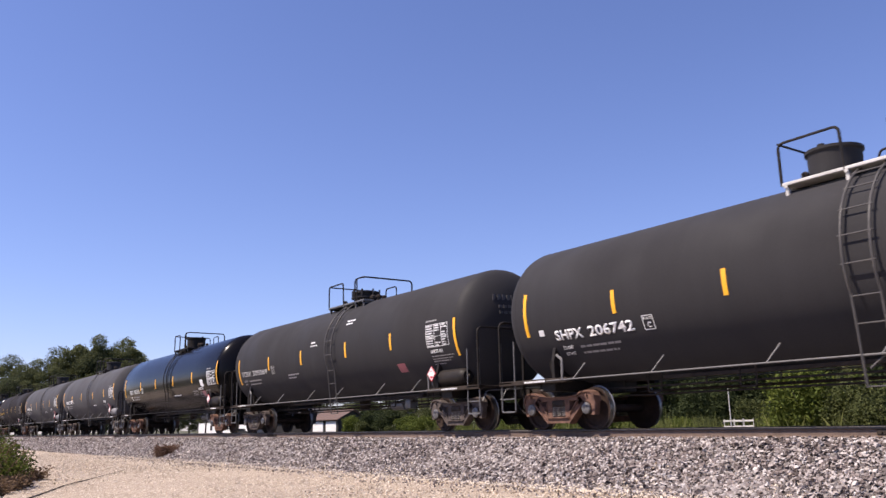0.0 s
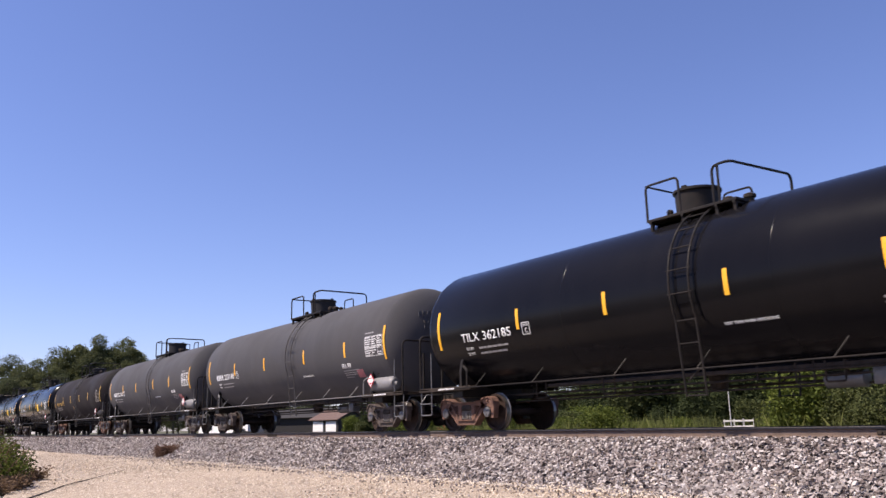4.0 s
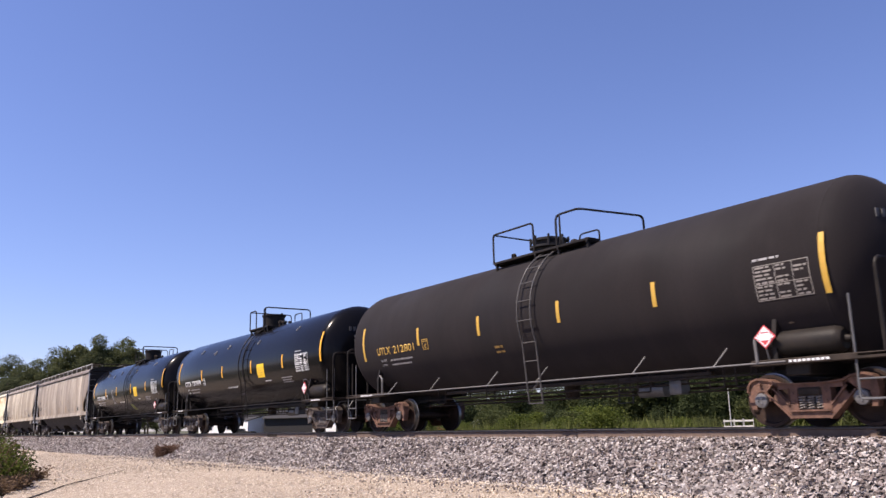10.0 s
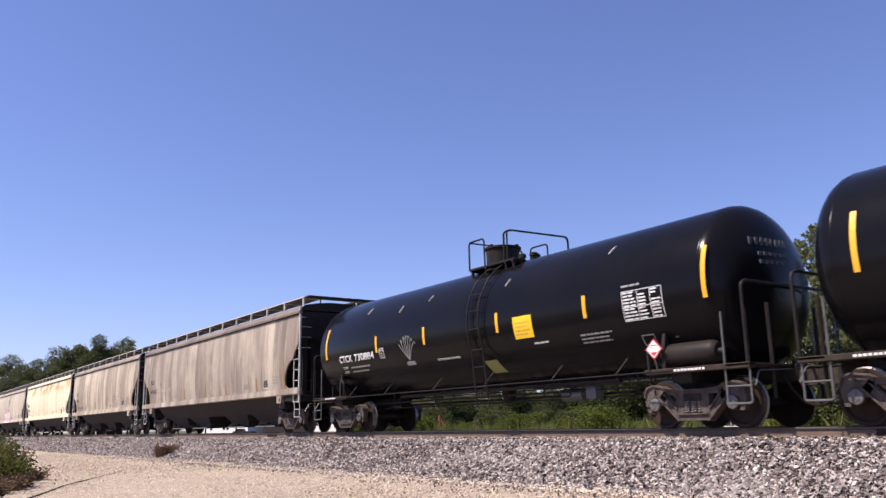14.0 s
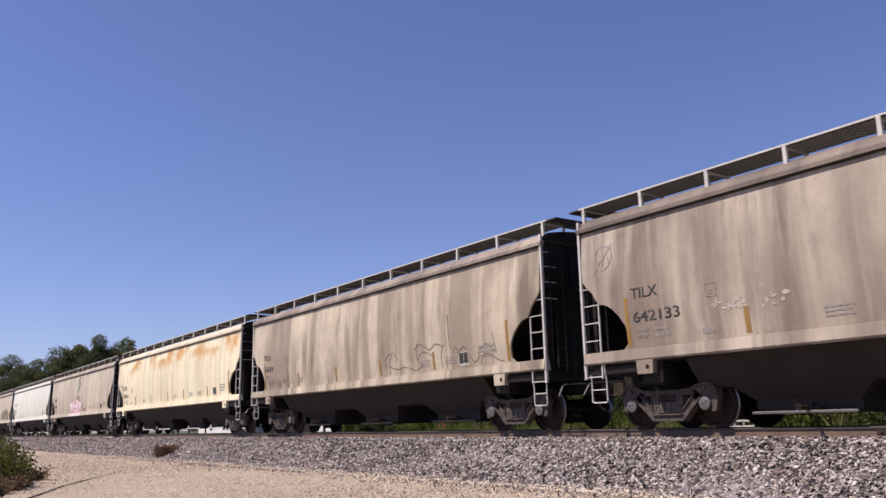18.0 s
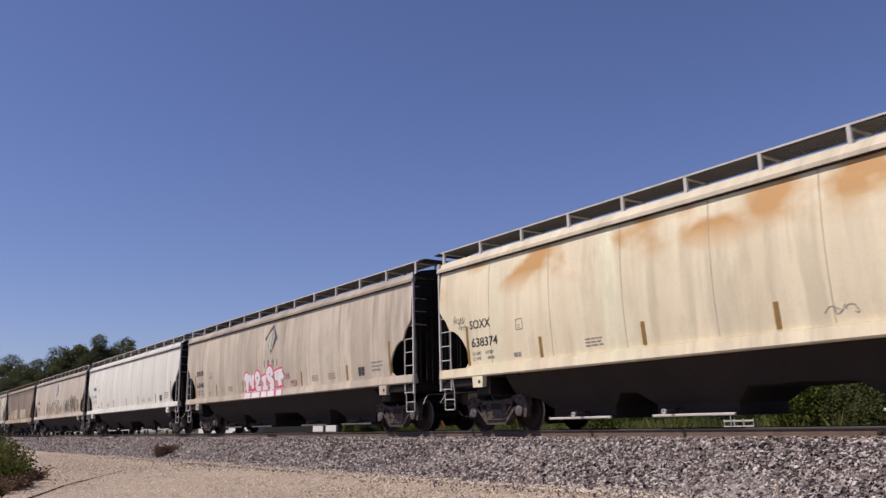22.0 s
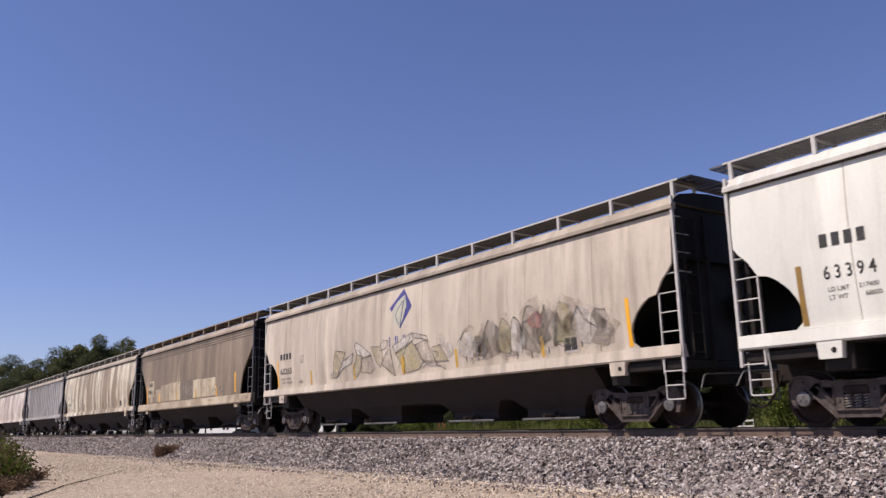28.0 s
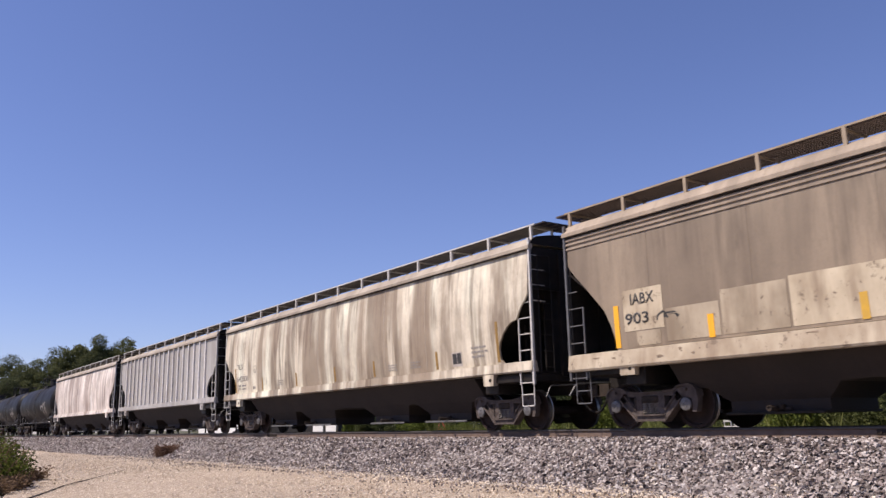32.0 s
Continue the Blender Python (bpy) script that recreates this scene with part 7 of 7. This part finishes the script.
    hopper_car(-177.65, P_H9, 8.75, "grey covered hopper car with upright side posts", bays=3, gate_mat=M_BLACK, posts=18, bulge=0.0, base=1.5, post_paint=P_POST)
    c = hopper_car(-196.4, P_H10, 9.95, "cream covered hopper car with dirt runs")
    for x in (-215.2, -232.9, -250.6):
        c = tank_car(x, M_DULLBLACK, "tall", label="dull black tank car with pale graffiti smudges")
        ink("graffiti_line", scrawl(sk, 3.2, 5.6, 1.75, 2.75, 3, r, 0.11), M_GREYINK, c, "pale smudged graffiti")
        ink("graffiti_line", scrawl(sk, -4.5, -2.6, 1.8, 2.6, 3, r, 0.08), M_WORNPLATE, c, "pale smudged graffiti")


M_FADEDWHITE = plain("dusty_white_stencil_paint", (0.5, 0.49, 0.48), 0.55, 0.0, (0.32, 0.31, 0.3), 10, 0.5)
M_OLDNOTICE = plain("faded_green_yellow_notice", (0.30, 0.31, 0.08), 0.6, 0.0, (0.2, 0.21, 0.08), 6, 0.6)
M_HEADINK = plain("dull_head_stencil_paint", (0.085, 0.082, 0.083), 0.6, 0.0, (0.05, 0.048, 0.048), 10, 0.5)
M_RUSTGRATE = plain("rust_brown_grating", (0.085, 0.055, 0.042), 0.75, 0.0, (0.05, 0.036, 0.03), 4, 0.6)
M_TANBRACKET = plain("tan_bracket_paint", (0.36, 0.285, 0.2), 0.65, 0.0, (0.2, 0.15, 0.105), 5, 0.6)
M_DIMYELLOW = plain("dim_yellow_reflector", (0.62, 0.36, 0.04), 0.5, 0.0, (0.42, 0.27, 0.06), 8, 0.6)
M_RUSTSPOT = plain("dark_rust_spots", (0.17, 0.125, 0.085), 0.7, 0.0, (0.27, 0.2, 0.14), 6, 0.7)
M_PINK = plain("hot_pink_spray", (0.72, 0.07, 0.16), 0.5, 0.0, (0.5, 0.06, 0.13), 6, 0.4)
M_GRAFWHITE = plain("white_spray", (0.8, 0.78, 0.78), 0.55, 0.0, (0.6, 0.56, 0.56), 2.5, 0.6)
M_GRAFYELLOW = spray("thin_yellow_spray", (0.53, 0.47, 0.25), (0.50, 0.44, 0.32), 3, 2.2, 0.36, 0.62, 0.45)
M_GRAFGREY = spray("thin_grey_spray", (0.36, 0.315, 0.26), (0.46, 0.41, 0.34), 5, 2.2, 0.36, 0.62, 0.36)
M_GRAFPALE = spray("thin_white_spray", (0.66, 0.62, 0.56), (0.5, 0.45, 0.39), 7)
M_GRAFDARK = plain("thin_dark_spray_line", (0.075, 0.066, 0.06), 0.6, 0.0, (0.2, 0.17, 0.145), 5, 0.6)
M_GRAFLINE = spray("worn_thin_spray_line", (0.10, 0.09, 0.08), (0.18, 0.16, 0.14), 11, 3.5, 0.36, 0.6, 0.8)
M_GRAFHAZE = spray("smudged_spray_dust", (0.27, 0.215, 0.165), (0.35, 0.28, 0.22), 9, 1.6, 0.44, 0.72, 0.34)
M_GRAFRED = spray("thin_red_spray", (0.38, 0.15, 0.12), (0.34, 0.22, 0.19), 13)
M_WORNWHITE = plain("scraped_pale_paint", (0.496, 0.456, 0.416), 0.6, 0.0, (0.336, 0.288, 0.248), 7, 0.7)
M_SIGNDARK = plain("faded_indigo_sign_paint", (0.07, 0.06, 0.085), 0.6, 0.0, (0.16, 0.135, 0.13), 5, 0.5)
M_SIGNBLUE = plain("indigo_sign_paint", (0.06, 0.06, 0.24), 0.5, 0.0, (0.09, 0.08, 0.2), 5, 0.4)
M_SIGNLEAF = plain("pale_green_sign_paint", (0.496, 0.496, 0.384), 0.55, 0.0, (0.400, 0.392, 0.304), 5, 0.5)
M_PALEPATCH = worn_patch("worn_pale_patch_paint", (0.58, 0.50, 0.365), (0.36, 0.29, 0.20), 6.0)
M_DIMPATCH = worn_patch("worn_dim_patch_paint", (0.43, 0.36, 0.26), (0.24, 0.19, 0.13), 9.0)
M_GREYPATCH = plain("grey_brown_patch_paint", (0.20, 0.165, 0.125), 0.65, 0.0, (0.14, 0.11, 0.085), 2.0, 0.7)
P_H7SILL = worn_patch("worn_cream_sill_paint", (0.50, 0.43, 0.32), (0.28, 0.215, 0.145), 27)
M_TOP = hopper_paint("grimy_roof_paint", (0.40, 0.345, 0.275), (0.19, 0.15, 0.115), 0.6, 31)
M_TOPDARK = hopper_paint("dark_grimy_roof_paint", (0.31, 0.255, 0.21), (0.12, 0.092, 0.075), 0.75, 35)
M_TOPBROWN = hopper_paint("brown_grimy_roof_paint", (0.20, 0.158, 0.128), (0.085, 0.064, 0.052), 0.75, 36)
M_TOPWHITE = hopper_paint("dusty_white_roof_paint", (0.58, 0.56, 0.51), (0.40, 0.37, 0.32), 0.4, 32)
M_TOPTAN = hopper_paint("dusty_tan_roof_paint", (0.36, 0.29, 0.22), (0.18, 0.14, 0.10), 0.6, 34)
M_TOPCREAM = hopper_paint("dusty_cream_roof_paint", (0.60, 0.54, 0.41), (0.38, 0.33, 0.24), 0.4, 33)
P_H1 = hopper_paint("tan_hopper_paint", (0.415, 0.355, 0.282), (0.175, 0.13, 0.10), 0.8, 11)
P_H2 = hopper_paint("pale_tan_hopper_paint", (0.55, 0.475, 0.362), (0.195, 0.147, 0.108), 0.85, 12)
P_H3 = hopper_paint("cream_hopper_paint", (0.780, 0.703, 0.503), (0.540, 0.463, 0.318), 0.4, 13, rust=0.95)
P_H4 = hopper_paint("dusty_tan_hopper_paint", (0.56, 0.497, 0.395), (0.265, 0.212, 0.16), 0.5, 14)
P_H5 = hopper_paint("white_hopper_paint", (0.66, 0.66, 0.595), (0.49, 0.465, 0.40), 0.2, 15)
P_H6 = hopper_paint("pale_dusty_hopper_paint", (0.58, 0.51, 0.42), (0.29, 0.237, 0.185), 0.45, 16)
P_H7 = hopper_paint("olive_brown_hopper_paint", (0.27, 0.212, 0.15), (0.118, 0.088, 0.062), 0.6, 17)
P_H8 = hopper_paint("streaked_cream_hopper_paint", (0.780, 0.713, 0.569), (0.200, 0.140, 0.090), 0.95, 18)
P_H9 = hopper_paint("grey_hopper_paint", (0.36, 0.345, 0.33), (0.20, 0.175, 0.155), 0.5, 19)
# posts paler than the body, the sun they catch put into the paint
P_POST = hopper_paint("sunlit_grey_post_paint", (0.72, 0.70, 0.67), (0.42, 0.38, 0.35), 0.4, 29)
P_H10 = hopper_paint("old_cream_hopper_paint", (0.80, 0.72, 0.65), (0.26, 0.19, 0.155), 0.95, 20)
build_train()


def motions():
    times = [k * 1.0 for k in range(33)]
    for car, where in CARS:
        walk(car, [(t, pose(where + run(t), TRACK, 0)) for t in times])
    steps = [k / 15 for k in range(481)]
    for w, x, turn in WHEELS:
        walk(w, [(t, Matrix.Translation((x, 0, 0.457)) @ Matrix.Rotation(turn + (run(t) - run(0)) / 0.457, 4, "Y")) for t in steps])


motions()
